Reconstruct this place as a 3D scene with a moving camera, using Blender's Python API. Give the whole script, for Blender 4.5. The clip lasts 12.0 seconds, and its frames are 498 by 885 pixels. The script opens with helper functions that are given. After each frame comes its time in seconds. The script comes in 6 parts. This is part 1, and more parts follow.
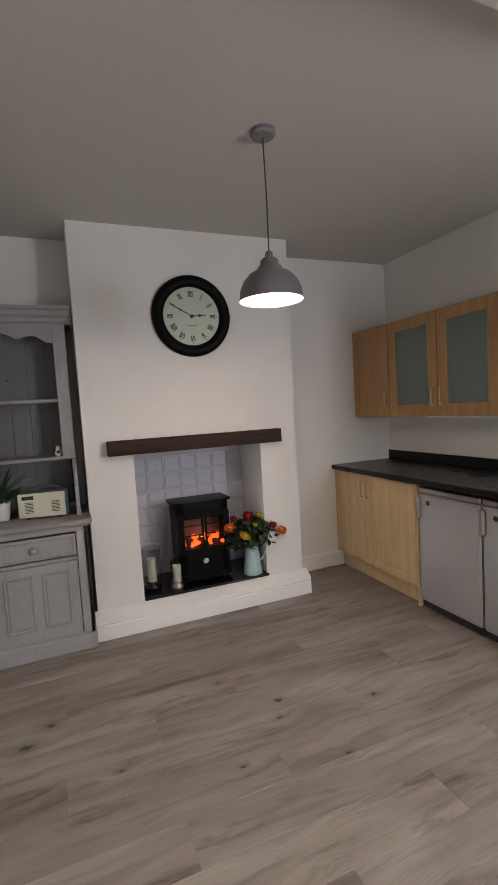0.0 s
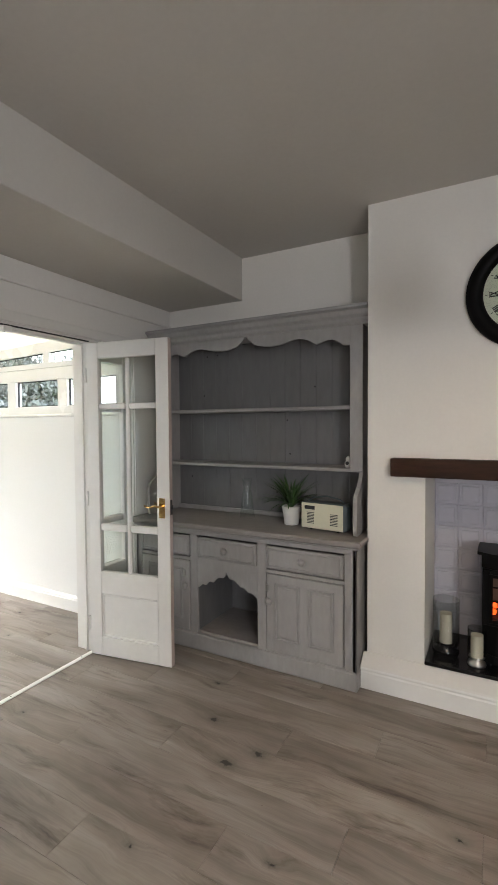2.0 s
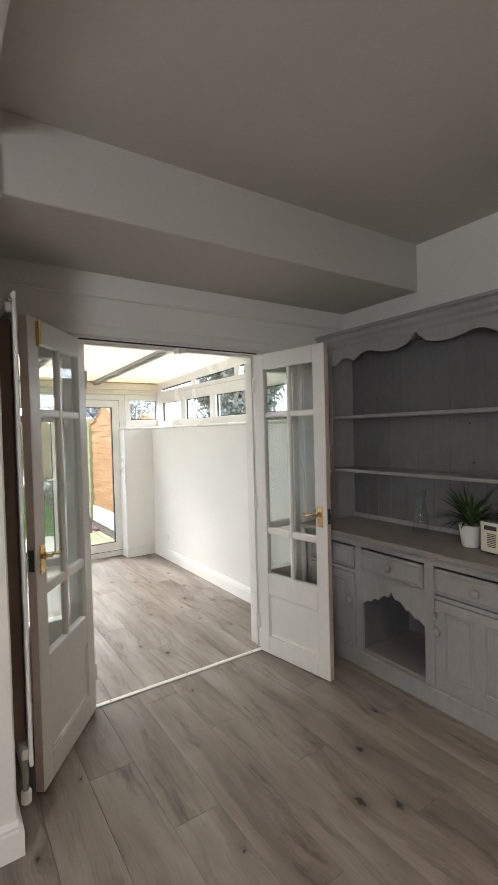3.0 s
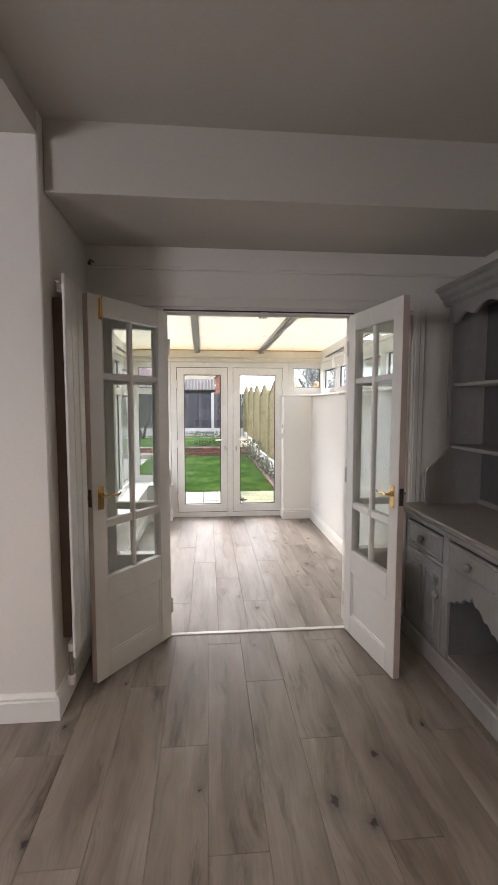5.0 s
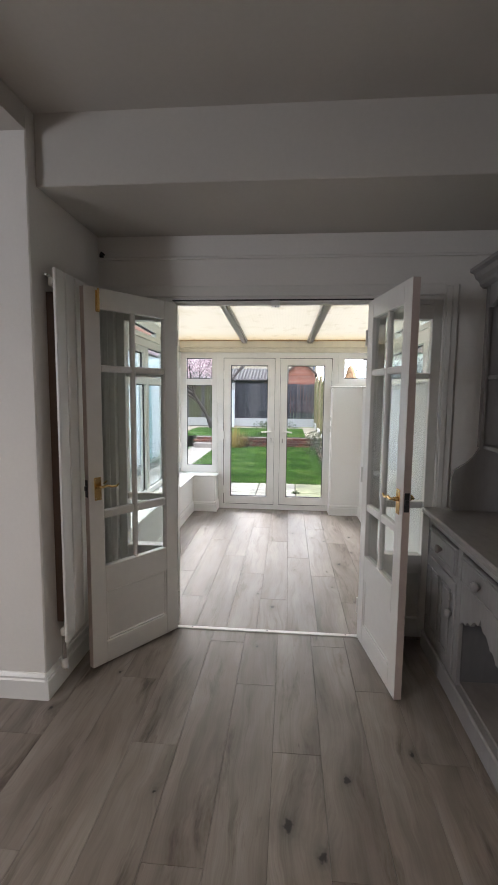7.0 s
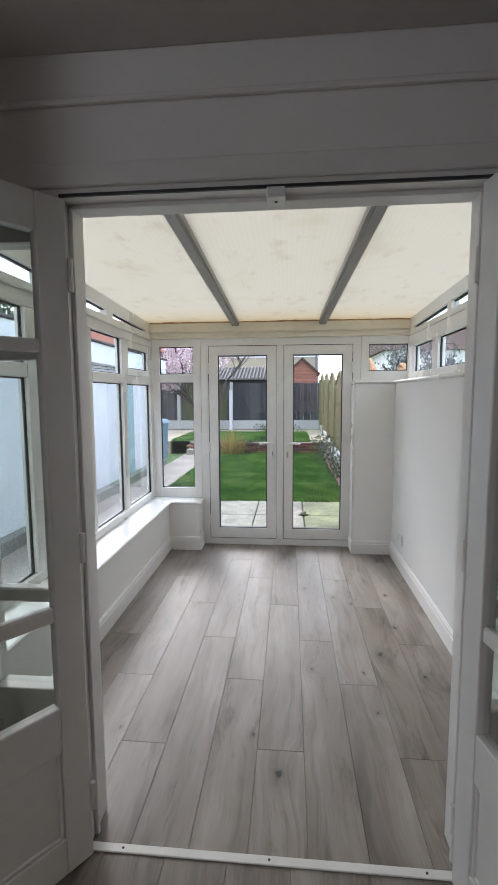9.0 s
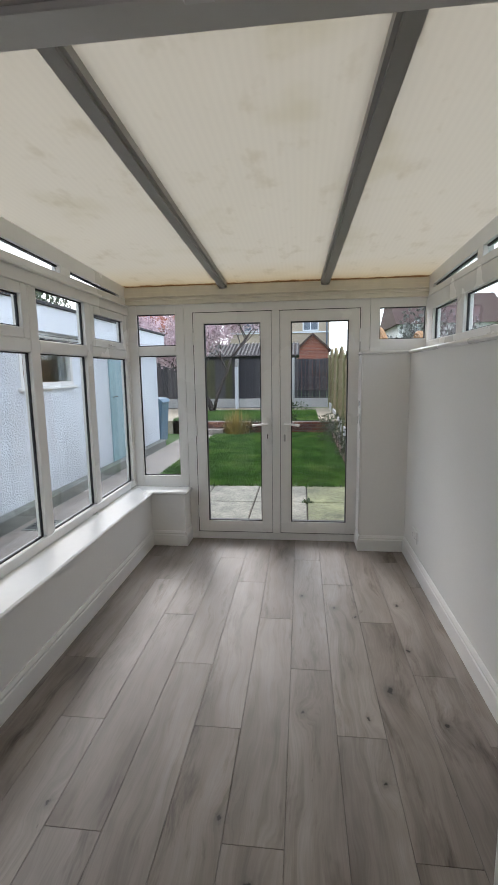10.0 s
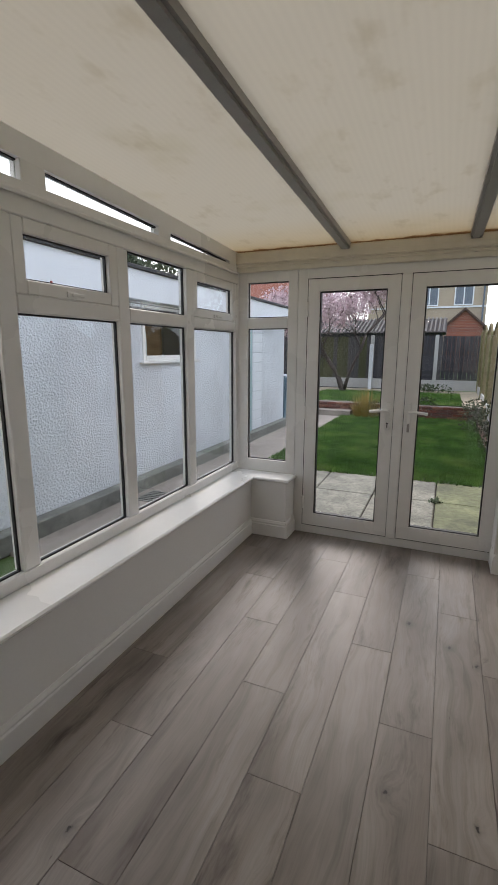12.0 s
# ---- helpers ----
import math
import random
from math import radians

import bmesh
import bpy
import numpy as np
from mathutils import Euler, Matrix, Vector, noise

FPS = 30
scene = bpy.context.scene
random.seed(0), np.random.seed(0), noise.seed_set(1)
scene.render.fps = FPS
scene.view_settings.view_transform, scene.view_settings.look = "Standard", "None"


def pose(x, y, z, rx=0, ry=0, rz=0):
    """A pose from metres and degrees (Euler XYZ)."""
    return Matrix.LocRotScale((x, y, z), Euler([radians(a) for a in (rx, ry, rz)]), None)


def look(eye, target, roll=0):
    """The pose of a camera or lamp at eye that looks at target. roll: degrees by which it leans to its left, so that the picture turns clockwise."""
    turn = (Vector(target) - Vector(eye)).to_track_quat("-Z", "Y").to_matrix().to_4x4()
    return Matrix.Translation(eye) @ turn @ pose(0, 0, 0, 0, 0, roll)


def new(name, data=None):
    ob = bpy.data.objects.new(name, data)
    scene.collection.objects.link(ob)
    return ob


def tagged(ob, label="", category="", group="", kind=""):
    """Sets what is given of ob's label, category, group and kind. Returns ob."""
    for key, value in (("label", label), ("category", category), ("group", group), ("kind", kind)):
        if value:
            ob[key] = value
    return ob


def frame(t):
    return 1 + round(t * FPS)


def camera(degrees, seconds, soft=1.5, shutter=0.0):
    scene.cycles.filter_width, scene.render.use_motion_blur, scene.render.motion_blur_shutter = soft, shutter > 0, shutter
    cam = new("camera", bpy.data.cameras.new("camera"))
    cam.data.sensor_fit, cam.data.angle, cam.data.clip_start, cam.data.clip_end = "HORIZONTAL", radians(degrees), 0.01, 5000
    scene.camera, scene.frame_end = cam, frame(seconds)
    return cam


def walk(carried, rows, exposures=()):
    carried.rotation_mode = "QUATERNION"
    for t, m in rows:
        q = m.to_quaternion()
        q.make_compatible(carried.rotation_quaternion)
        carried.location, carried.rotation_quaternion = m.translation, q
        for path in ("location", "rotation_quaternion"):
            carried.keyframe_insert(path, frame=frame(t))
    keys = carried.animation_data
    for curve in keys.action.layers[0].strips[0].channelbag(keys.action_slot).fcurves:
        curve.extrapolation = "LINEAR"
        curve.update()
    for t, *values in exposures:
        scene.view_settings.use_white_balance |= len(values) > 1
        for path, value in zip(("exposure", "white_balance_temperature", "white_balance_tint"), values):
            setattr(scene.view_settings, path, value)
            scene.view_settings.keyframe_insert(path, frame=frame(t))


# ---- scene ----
import itertools

cam = camera(57.0, 12.0, 1.2, 0.0)
PATH = [
    (0, (0.617, 0.31, 1.445), (1.361, 2.16, 1.296), -3.4),
    (0.5, (0.763, 0.448, 1.484), (1.125, 2.414, 1.41), -1.8),
    (1, (1.002, 0.524, 1.517), (0.98, 2.523, 1.465), -0.8),
    (1.2, (1.081, 0.55, 1.511), (0.896, 2.54, 1.453), -0.3),
    (1.5, (1.213, 0.642, 1.499), (0.751, 2.587, 1.438), 0.1),
    (2, (1.367, 0.848, 1.459), (0.415, 2.606, 1.389), -0.4),
    (2.5, (1.488, 1.03, 1.478), (0.115, 2.484, 1.432), -0.9),
    (2.6, (1.539, 1.068, 1.477), (0.08, 2.436, 1.435), -0.9),
    (3, (1.608, 1.164, 1.489), (-0.051, 2.28, 1.439), -1.5),
    (3.5, (1.643, 1.391, 1.45), (-0.159, 2.256, 1.373), -0.7),
    (3.7, (1.636, 1.477, 1.452), (-0.213, 2.234, 1.361), 0.5),
    (5.3, (1.905, 2.126, 1.448), (-0.086, 2.23, 1.283), 0.2),
    (5.5, (1.881, 2.163, 1.443), (-0.111, 2.229, 1.28), 0.7),
    (6, (1.874, 2.305, 1.458), (-0.117, 2.253, 1.274), 0.7),
    (6.5, (1.921, 2.454, 1.458), (-0.064, 2.312, 1.261), 0.4),
    (6.7, (1.895, 2.479, 1.472), (-0.088, 2.324, 1.264), 0.6),
    (8.3, (0.821, 2.455, 1.448), (-1.157, 2.241, 1.247), 0.0),
    (8.5, (0.693, 2.461, 1.455), (-1.287, 2.256, 1.254), -0.0),
    (9, (0.357, 2.429, 1.457), (-1.624, 2.252, 1.248), -0.3),
    (9.5, (0.08, 2.452, 1.417), (-1.896, 2.266, 1.174), -0.6),
    (10, (-0.207, 2.541, 1.426), (-2.171, 2.315, 1.123), -0.9),
    (10.5, (-0.431, 2.593, 1.424), (-2.382, 2.312, 1.087), -0.7),
    (11, (-0.62, 2.604, 1.43), (-2.553, 2.242, 1.067), -0.6),
    (11.5, (-0.658, 2.619, 1.428), (-2.557, 2.13, 1.037), -0.3),
    (12, (-0.648, 2.626, 1.411), (-2.451, 1.855, 1.016), 0.2),
]
EXPOSURES = [(0.0, 1.64, 6300, 16), (1.0, 1.62, 6600, 14), (1.5, 1.72, 6450, 12), (2.0, 1.76, 6450, 12), (2.5, 1.50, 6350, 11), (3.5, 1.40, 6650, 16), (5.5, 1.16, 6550, 19), (6.5, 1.05, 6350, 16), (8.5, 0.70, 6000, 15), (9.5, 0.20, 5950, 14), (10.5, -0.27, 6450, 16), (12.0, -0.44, 6500, 17)]
walk(cam, [(t, look(eye, target, roll)) for t, eye, target, roll in PATH], EXPOSURES)

# ---- helpers of this scene ----
WORLD_OF = {}


def thing(name, at, label, category, group="", turn=0.0):
    """An Empty at the base of a thing made of parts."""
    ob = new(name)
    ob.empty_display_size = 0.1
    m = pose(*at, 0, 0, turn)
    ob.matrix_basis = m
    WORLD_OF[ob.name] = m
    return tagged(ob, label, category, group)


def mesh_of(name, bm, mats, smooth=False):
    me = bpy.data.meshes.new(name)
    bmesh.ops.recalc_face_normals(bm, faces=bm.faces)
    bm.to_mesh(me)
    bm.free()
    for m in (mats if isinstance(mats, (list, tuple)) else [mats]):
        me.materials.append(m)
    if smooth:
        me.shade_smooth()
    return me


def part(name, bm, mats, parent=None, label="", kind="", local=False, smooth=False, category=""):
    """One mesh object; without local its points are in world metres."""
    me = bm if isinstance(bm, bpy.types.Mesh) else mesh_of(name, bm, mats, smooth)
    ob = new(name, me)
    WORLD_OF[ob.name] = Matrix()
    if parent is not None:
        ob.parent = parent
        if local:
            WORLD_OF[ob.name] = WORLD_OF[parent.name]
        else:
            ob.matrix_parent_inverse = WORLD_OF[parent.name].inverted()
    return tagged(ob, label, category, "", kind)


def solid(name, bm, mats, label, category, group="", smooth=False):
    """A thing that is one mesh, in world metres."""
    ob = part(name, bm, mats, None, label, smooth=smooth, category=category)
    return tagged(ob, group=group)


def struct(name, bm, mats, label="", parent=None):
    return part(name, bm, mats, parent, label, kind="structure")


def box(x0, x1, y0, y1, z0, z1, r=0.0, bm=None):
    """A box with chamfered edges r."""
    bm = bm or bmesh.new()
    if x0 > x1:
        x0, x1 = x1, x0
    if y0 > y1:
        y0, y1 = y1, y0
    if z0 > z1:
        z0, z1 = z1, z0
    lo, hi = (x0, y0, z0), (x1, y1, z1)
    if r <= 0:
        v = [bm.verts.new((lo[0] if not i & 4 else hi[0], lo[1] if not i & 2 else hi[1], lo[2] if not i & 1 else hi[2])) for i in range(8)]
        for f in ((0, 1, 3, 2), (4, 6, 7, 5), (0, 4, 5, 1), (2, 3, 7, 6), (0, 2, 6, 4), (1, 5, 7, 3)):
            bm.faces.new([v[i] for i in f])
        return bm
    r = min(r, (x1 - x0) * 0.45, (y1 - y0) * 0.45, (z1 - z0) * 0.45)
    vs = {}
    for c in itertools.product((0, 1), repeat=3):
        corner = [(lo, hi)[c[k]][k] for k in range(3)]
        for axis in range(3):
            p = [corner[k] + (0 if k == axis else (r if c[k] == 0 else -r)) for k in range(3)]
            vs[c, axis] = bm.verts.new(p)
    for axis in range(3):
        a, b = [k for k in range(3) if k != axis]
        for s in (0, 1):
            quad = []
            for u, w in ((0, 0), (1, 0), (1, 1), (0, 1)):
                c = [0, 0, 0]
                c[axis], c[a], c[b] = s, u, w
                quad.append(vs[tuple(c), axis])
            bm.faces.new(quad)
        for u in (0, 1):
            for w in (0, 1):
                c0, c1 = [0, 0, 0], [0, 0, 0]
                c0[a] = c1[a] = u
                c0[b] = c1[b] = w
                c0[axis], c1[axis] = 0, 1
                c0, c1 = tuple(c0), tuple(c1)
                bm.faces.new([vs[c0, a], vs[c1, a], vs[c1, b], vs[c0, b]])
    for c in itertools.product((0, 1), repeat=3):
        bm.faces.new([vs[c, 0], vs[c, 1], vs[c, 2]])
    return bm


def lathe(profile, at=(0, 0, 0), n=32, bm=None, axis="z", cap=True):
    """Turns (radius, height) pairs round an axis."""
    bm = bm or bmesh.new()
    rings = []
    for rad, h in profile:
        ring = []
        for k in range(n):
            a = 2 * math.pi * k / n
            u, v = rad * math.cos(a), rad * math.sin(a)
            p = {"z": (u, v, h), "y": (u, h, v), "x": (h, u, v)}[axis]
            ring.append(bm.verts.new((p[0] + at[0], p[1] + at[1], p[2] + at[2])))
        rings.append(ring)
    for lower, upper in zip(rings, rings[1:]):
        for k in range(n):
            bm.faces.new([lower[k], lower[(k + 1) % n], upper[(k + 1) % n], upper[k]])
    if cap:
        bm.faces.new(rings[0][::-1])
        bm.faces.new(rings[-1])
    return bm


def tube(points, radius, n=8, bm=None, taper=None):
    """A round bar along points."""
    bm = bm or bmesh.new()
    pts = [Vector(p) for p in points]
    rings = []
    for i, p in enumerate(pts):
        d = (pts[min(i + 1, len(pts) - 1)] - pts[max(i - 1, 0)]).normalized()
        side = d.cross(Vector((0, 0, 1)) if abs(d.z) < 0.9 else Vector((1, 0, 0))).normalized()
        up = side.cross(d)
        r = radius if taper is None else radius + (taper - radius) * i / (len(pts) - 1)
        rings.append([bm.verts.new(p + r * (math.cos(2 * math.pi * k / n) * side + math.sin(2 * math.pi * k / n) * up)) for k in range(n)])
    for a, b in zip(rings, rings[1:]):
        for k in range(n):
            bm.faces.new([a[k], a[(k + 1) % n], b[(k + 1) % n], b[k]])
    bm.faces.new(rings[0][::-1])
    bm.faces.new(rings[-1])
    return bm


def prism(outline, axis, a, b, bm=None):
    """A polygon of (u, v) pushed along an axis from a to b: axis y takes (x, z), x takes (y, z), z takes (x, y)."""
    bm = bm or bmesh.new()
    place = {"y": lambda u, v, w: (u, w, v), "x": lambda u, v, w: (w, u, v), "z": lambda u, v, w: (u, v, w)}[axis]
    one = [bm.verts.new(place(u, v, a)) for u, v in outline]
    two = [bm.verts.new(place(u, v, b)) for u, v in outline]
    bm.faces.new(one)
    bm.faces.new(two[::-1])
    for k in range(len(one)):
        j = (k + 1) % len(one)
        bm.faces.new([one[k], two[k], two[j], one[j]])
    return bm


def ring_frame(axis, u0, u1, v0, v1, w, d0, d1, r=0.004, bm=None, bottom=None):
    """Four bars round a rectangle, w wide. Axis x: u is y; axis y: u is x; v is z."""
    bm = bm or bmesh.new()
    wb = w if bottom is None else bottom

    def bar(a, b, c, d):
        if axis == "x":
            box(d0, d1, a, b, c, d, r, bm)
        else:
            box(a, b, d0, d1, c, d, r, bm)

    bar(u0, u0 + w, v0, v1)
    bar(u1 - w, u1, v0, v1)
    bar(u0 + w, u1 - w, v1 - w, v1)
    bar(u0 + w, u1 - w, v0, v0 + wb)
    return bm


# ---- materials ----
def nodes_of(name):
    m = bpy.data.materials.new(name)
    m.use_nodes = True
    nt = m.node_tree
    bsdf = nt.nodes["Principled BSDF"]
    return m, nt, bsdf


def link(nt, a, b):
    nt.links.new(a, b)


def noise_node(nt, scale, detail=3.0, stretch=None, coords=None, rough=0.55):
    n = nt.nodes.new("ShaderNodeTexNoise")
    n.inputs["Scale"].default_value = scale
    n.inputs["Detail"].default_value = detail
    n.inputs["Roughness"].default_value = rough
    if coords is None:
        coords = nt.nodes.new("ShaderNodeTexCoord").outputs["Object"]
    if stretch:
        mp = nt.nodes.new("ShaderNodeMapping")
        mp.inputs["Scale"].default_value = stretch
        link(nt, coords, mp.inputs["Vector"])
        coords = mp.outputs["Vector"]
    link(nt, coords, n.inputs["Vector"])
    return n


def ramp(nt, source, stops):
    r = nt.nodes.new("ShaderNodeValToRGB")
    els = r.color_ramp.elements
    while len(els) < len(stops):
        els.new(0.5)
    for e, (p, c) in zip(els, stops):
        e.position = p
        e.color = (*c, 1) if len(c) == 3 else c
    link(nt, source, r.inputs["Fac"])
    return r.outputs["Color"]


def mixed(nt, fac, a, b, mode="MIX"):
    n = nt.nodes.new("ShaderNodeMix")
    n.data_type, n.blend_type = "RGBA", mode
    for sock, v in ((n.inputs[0], fac), (n.inputs[6], a), (n.inputs[7], b)):
        if isinstance(v, bpy.types.NodeSocket):
            link(nt, v, sock)
        elif isinstance(v, (int, float)):
            sock.default_value = v
        else:
            sock.default_value = (*v, 1)
    return n.outputs[2]


def scaled(c, k):
    return tuple(min(1, v * k) for v in c)


def surface(name, color, rough=0.6, fine=40.0, coarse=1.5, vary=0.06, bump=0.1, depth=0.002, metal=0.0, stretch=None, coat=0.0, spec=0.5):
    """A plain surface with grain and wear at two scales."""
    m, nt, b = nodes_of(name)
    big = noise_node(nt, coarse, 4, stretch)
    small = noise_node(nt, fine, 3, stretch)
    c1 = ramp(nt, big.outputs["Fac"], [(0.3, scaled(color, 1 - vary)), (0.7, scaled(color, 1 + vary))])
    c2 = ramp(nt, small.outputs["Fac"], [(0.3, (1 - vary,) * 3), (0.7, (1, 1, 1))])
    link(nt, mixed(nt, 1.0, c1, c2, "MULTIPLY"), b.inputs["Base Color"])
    rr = ramp(nt, big.outputs["Fac"], [(0.3, (rough * 0.88,) * 3), (0.7, (min(1, rough * 1.1),) * 3)])
    link(nt, rr, b.inputs["Roughness"])
    b.inputs["Metallic"].default_value = metal
    b.inputs["Specular IOR Level"].default_value = spec
    if coat:
        b.inputs["Coat Weight"].default_value = coat
    if bump:
        bp = nt.nodes.new("ShaderNodeBump")
        bp.inputs["Strength"].default_value = bump
        bp.inputs["Distance"].default_value = depth
        link(nt, small.outputs["Fac"], bp.inputs["Height"])
        link(nt, bp.outputs["Normal"], b.inputs["Normal"])
    return m


def glow(name, color, strength):
    m, nt, b = nodes_of(name)
    b.inputs["Base Color"].default_value = (*color, 1)
    b.inputs["Emission Color"].default_value = (*color, 1)
    b.inputs["Emission Strength"].default_value = strength
    return m


def pane_material(name, tint=(0.96, 0.985, 0.975), frost=0.0, rough=0.0):
    """Thin glass: clear through, gloss by Fresnel."""
    m, nt, b = nodes_of(name)
    nt.nodes.remove(b)
    out = nt.nodes["Material Output"]
    tr, gl, mx, lw, fr = (nt.nodes.new(k) for k in ("ShaderNodeBsdfTransparent", "ShaderNodeBsdfGlossy", "ShaderNodeMixShader", "ShaderNodeLayerWeight", "ShaderNodeMath"))
    pw = nt.nodes.new("ShaderNodeMath")
    pw.operation, pw.inputs[1].default_value = "POWER", 4.0
    link(nt, lw.outputs["Facing"], pw.inputs[0])
    fr.operation, fr.inputs[1].default_value, fr.inputs[2].default_value = "MULTIPLY_ADD", 0.55, 0.03
    link(nt, pw.outputs[0], fr.inputs[0])
    tr.inputs["Color"].default_value = (*tint, 1)
    gl.inputs["Roughness"].default_value = rough
    link(nt, fr.outputs[0], mx.inputs[0])
    link(nt, tr.outputs[0], mx.inputs[1])
    link(nt, gl.outputs[0], mx.inputs[2])
    last = mx.outputs[0]
    if frost:
        tl, mz = nt.nodes.new("ShaderNodeBsdfTranslucent"), nt.nodes.new("ShaderNodeMixShader")
        df, my = nt.nodes.new("ShaderNodeBsdfDiffuse"), nt.nodes.new("ShaderNodeMixShader")
        tl.inputs["Color"].default_value = df.inputs["Color"].default_value = (*tint, 1)
        my.inputs[0].default_value = 0.4
        link(nt, tl.outputs[0], my.inputs[1])
        link(nt, df.outputs[0], my.inputs[2])
        mz.inputs[0].default_value = frost
        link(nt, last, mz.inputs[1])
        link(nt, my.outputs[0], mz.inputs[2])
        last = mz.outputs[0]
    link(nt, last, out.inputs["Surface"])
    return m


def knots_in(nt, spots):
    """Distance to the nearest of some knots, in knot radii; spots are (x, y, radius) on the floor."""
    pos = nt.nodes.new("ShaderNodeNewGeometry").outputs["Position"]
    wob = noise_node(nt, 38, 3, None, pos)
    bent = nt.nodes.new("ShaderNodeVectorMath")
    bent.operation = "MULTIPLY_ADD"
    bent.inputs[1].default_value = (0.050, 0.030, 0.0)
    link(nt, wob.outputs["Color"], bent.inputs[0])
    link(nt, pos, bent.inputs[2])
    near = None
    for x, y, rad in spots:
        d = nt.nodes.new("ShaderNodeVectorMath")
        d.operation = "MULTIPLY_ADD"
        d.inputs[1].default_value = (0.62 / rad, 1.0 / rad, 0.0)
        d.inputs[2].default_value = (-(x + 0.025) * 0.62 / rad, -(y + 0.015) / rad, 0.0)
        link(nt, bent.outputs[0], d.inputs[0])
        ln = nt.nodes.new("ShaderNodeVectorMath")
        ln.operation = "LENGTH"
        link(nt, d.outputs[0], ln.inputs[0])
        if near is None:
            near = ln.outputs["Value"]
        else:
            mn = nt.nodes.new("ShaderNodeMath")
            mn.operation = "MINIMUM"
            link(nt, near, mn.inputs[0])
            link(nt, ln.outputs["Value"], mn.inputs[1])
            near = mn.outputs[0]
    tenth = nt.nodes.new("ShaderNodeMath")
    tenth.operation, tenth.inputs[1].default_value = "MULTIPLY", 0.1
    link(nt, near, tenth.inputs[0])
    return tenth.outputs[0]


def plank_material(name, spots):
    """Grey-washed oak laminate: each plank has its own tone, figure, grain, cracks and knots."""
    m, nt, b = nodes_of(name)
    info = nt.nodes.new("ShaderNodeObjectInfo")
    tc = nt.nodes.new("ShaderNodeTexCoord")
    off = nt.nodes.new("ShaderNodeVectorMath")
    off.operation = "MULTIPLY_ADD"
    off.inputs[1].default_value = (37.0, 19.0, 11.0)
    comb = nt.nodes.new("ShaderNodeCombineXYZ")
    for k in range(3):
        link(nt, info.outputs["Random"], comb.inputs[k])
    link(nt, comb.outputs[0], off.inputs[0])
    link(nt, tc.outputs["Object"], off.inputs[2])
    co = off.outputs[0]
    near = knots_in(nt, spots)
    pull = ramp(nt, near, [(0.0, (1, 1, 1)), (0.7, (0, 0, 0))])
    warp = noise_node(nt, 1.5, 3, (0.9, 2.4, 1), co)
    w1 = nt.nodes.new("ShaderNodeVectorMath")
    w1.operation = "MULTIPLY_ADD"
    w1.inputs[1].default_value = (0.03, 0.16, 0.0)
    link(nt, warp.outputs["Color"], w1.inputs[0])
    link(nt, co, w1.inputs[2])
    w2 = nt.nodes.new("ShaderNodeVectorMath")
    w2.operation = "MULTIPLY_ADD"
    w2.inputs[1].default_value = (0.0, 0.035, 0.0)
    link(nt, pull, w2.inputs[0])
    link(nt, w1.outputs[0], w2.inputs[2])
    figure = noise_node(nt, 2.2, 3, (0.55, 2.6, 1), w2.outputs[0], 0.55)
    rings = noise_node(nt, 7.5, 4, (0.16, 3.2, 1), w2.outputs[0], 0.6)
    cloud = noise_node(nt, 3.4, 4, (0.8, 1.6, 1), co, 0.6)
    base = ramp(nt, figure.outputs["Fac"], [(0.30, (0.150, 0.124, 0.106)), (0.42, (0.208, 0.179, 0.158)), (0.56, (0.252, 0.222, 0.199)), (0.72, (0.318, 0.285, 0.259))])
    base = mixed(nt, 0.55, base, ramp(nt, rings.outputs["Fac"], [(0.34, (0.62, 0.60, 0.58)), (0.47, (1.0, 1.0, 1.0)), (0.66, (1.14, 1.14, 1.14))]), "MULTIPLY")
    base = mixed(nt, 0.75, base, ramp(nt, cloud.outputs["Fac"], [(0.30, (0.80, 0.78, 0.76)), (0.50, (1.0, 1.0, 1.0)), (0.70, (1.10, 1.10, 1.10))]), "MULTIPLY")
    tone = ramp(nt, info.outputs["Random"], [(0.0, (0.91, 0.89, 0.87)), (0.2, (1.02, 1.00, 0.98)), (0.42, (0.96, 0.95, 0.95)), (0.6, (1.06, 1.04, 1.02)), (0.8, (0.99, 0.97, 0.95)), (1.0, (1.03, 1.02, 1.02))])
    base = mixed(nt, 1.0, base, tone, "MULTIPLY")
    dark = noise_node(nt, 2.1, 5, (0.8, 4.2, 1), w2.outputs[0], 0.7)
    base = mixed(nt, 0.8, base, ramp(nt, dark.outputs["Fac"], [(0.30, (0.26, 0.22, 0.20)), (0.375, (0.70, 0.66, 0.64)), (0.45, (1, 1, 1))]), "MULTIPLY")
    crack = noise_node(nt, 5.0, 5, (0.7, 3.6, 1), co, 0.75)
    base = mixed(nt, 1.0, base, ramp(nt, crack.outputs["Fac"], [(0.25, (0.08, 0.06, 0.05)), (0.285, (0.60, 0.55, 0.52)), (0.325, (1, 1, 1))]), "MULTIPLY")
    fine = noise_node(nt, 55, 3, (0.10, 3.0, 1), w2.outputs[0], 0.6)
    base = mixed(nt, 0.45, base, ramp(nt, fine.outputs["Fac"], [(0.35, (0.80, 0.79, 0.78)), (0.6, (1.04, 1.04, 1.04))]), "MULTIPLY")
    base = mixed(nt, ramp(nt, near, [(0.0, (1, 1, 1)), (0.045, (0.96, 0.96, 0.96)), (0.070, (0.42, 0.42, 0.42)), (0.14, (0.16, 0.16, 0.16)), (0.30, (0, 0, 0))]), base, (0.018, 0.013, 0.011))
    link(nt, base, b.inputs["Base Color"])
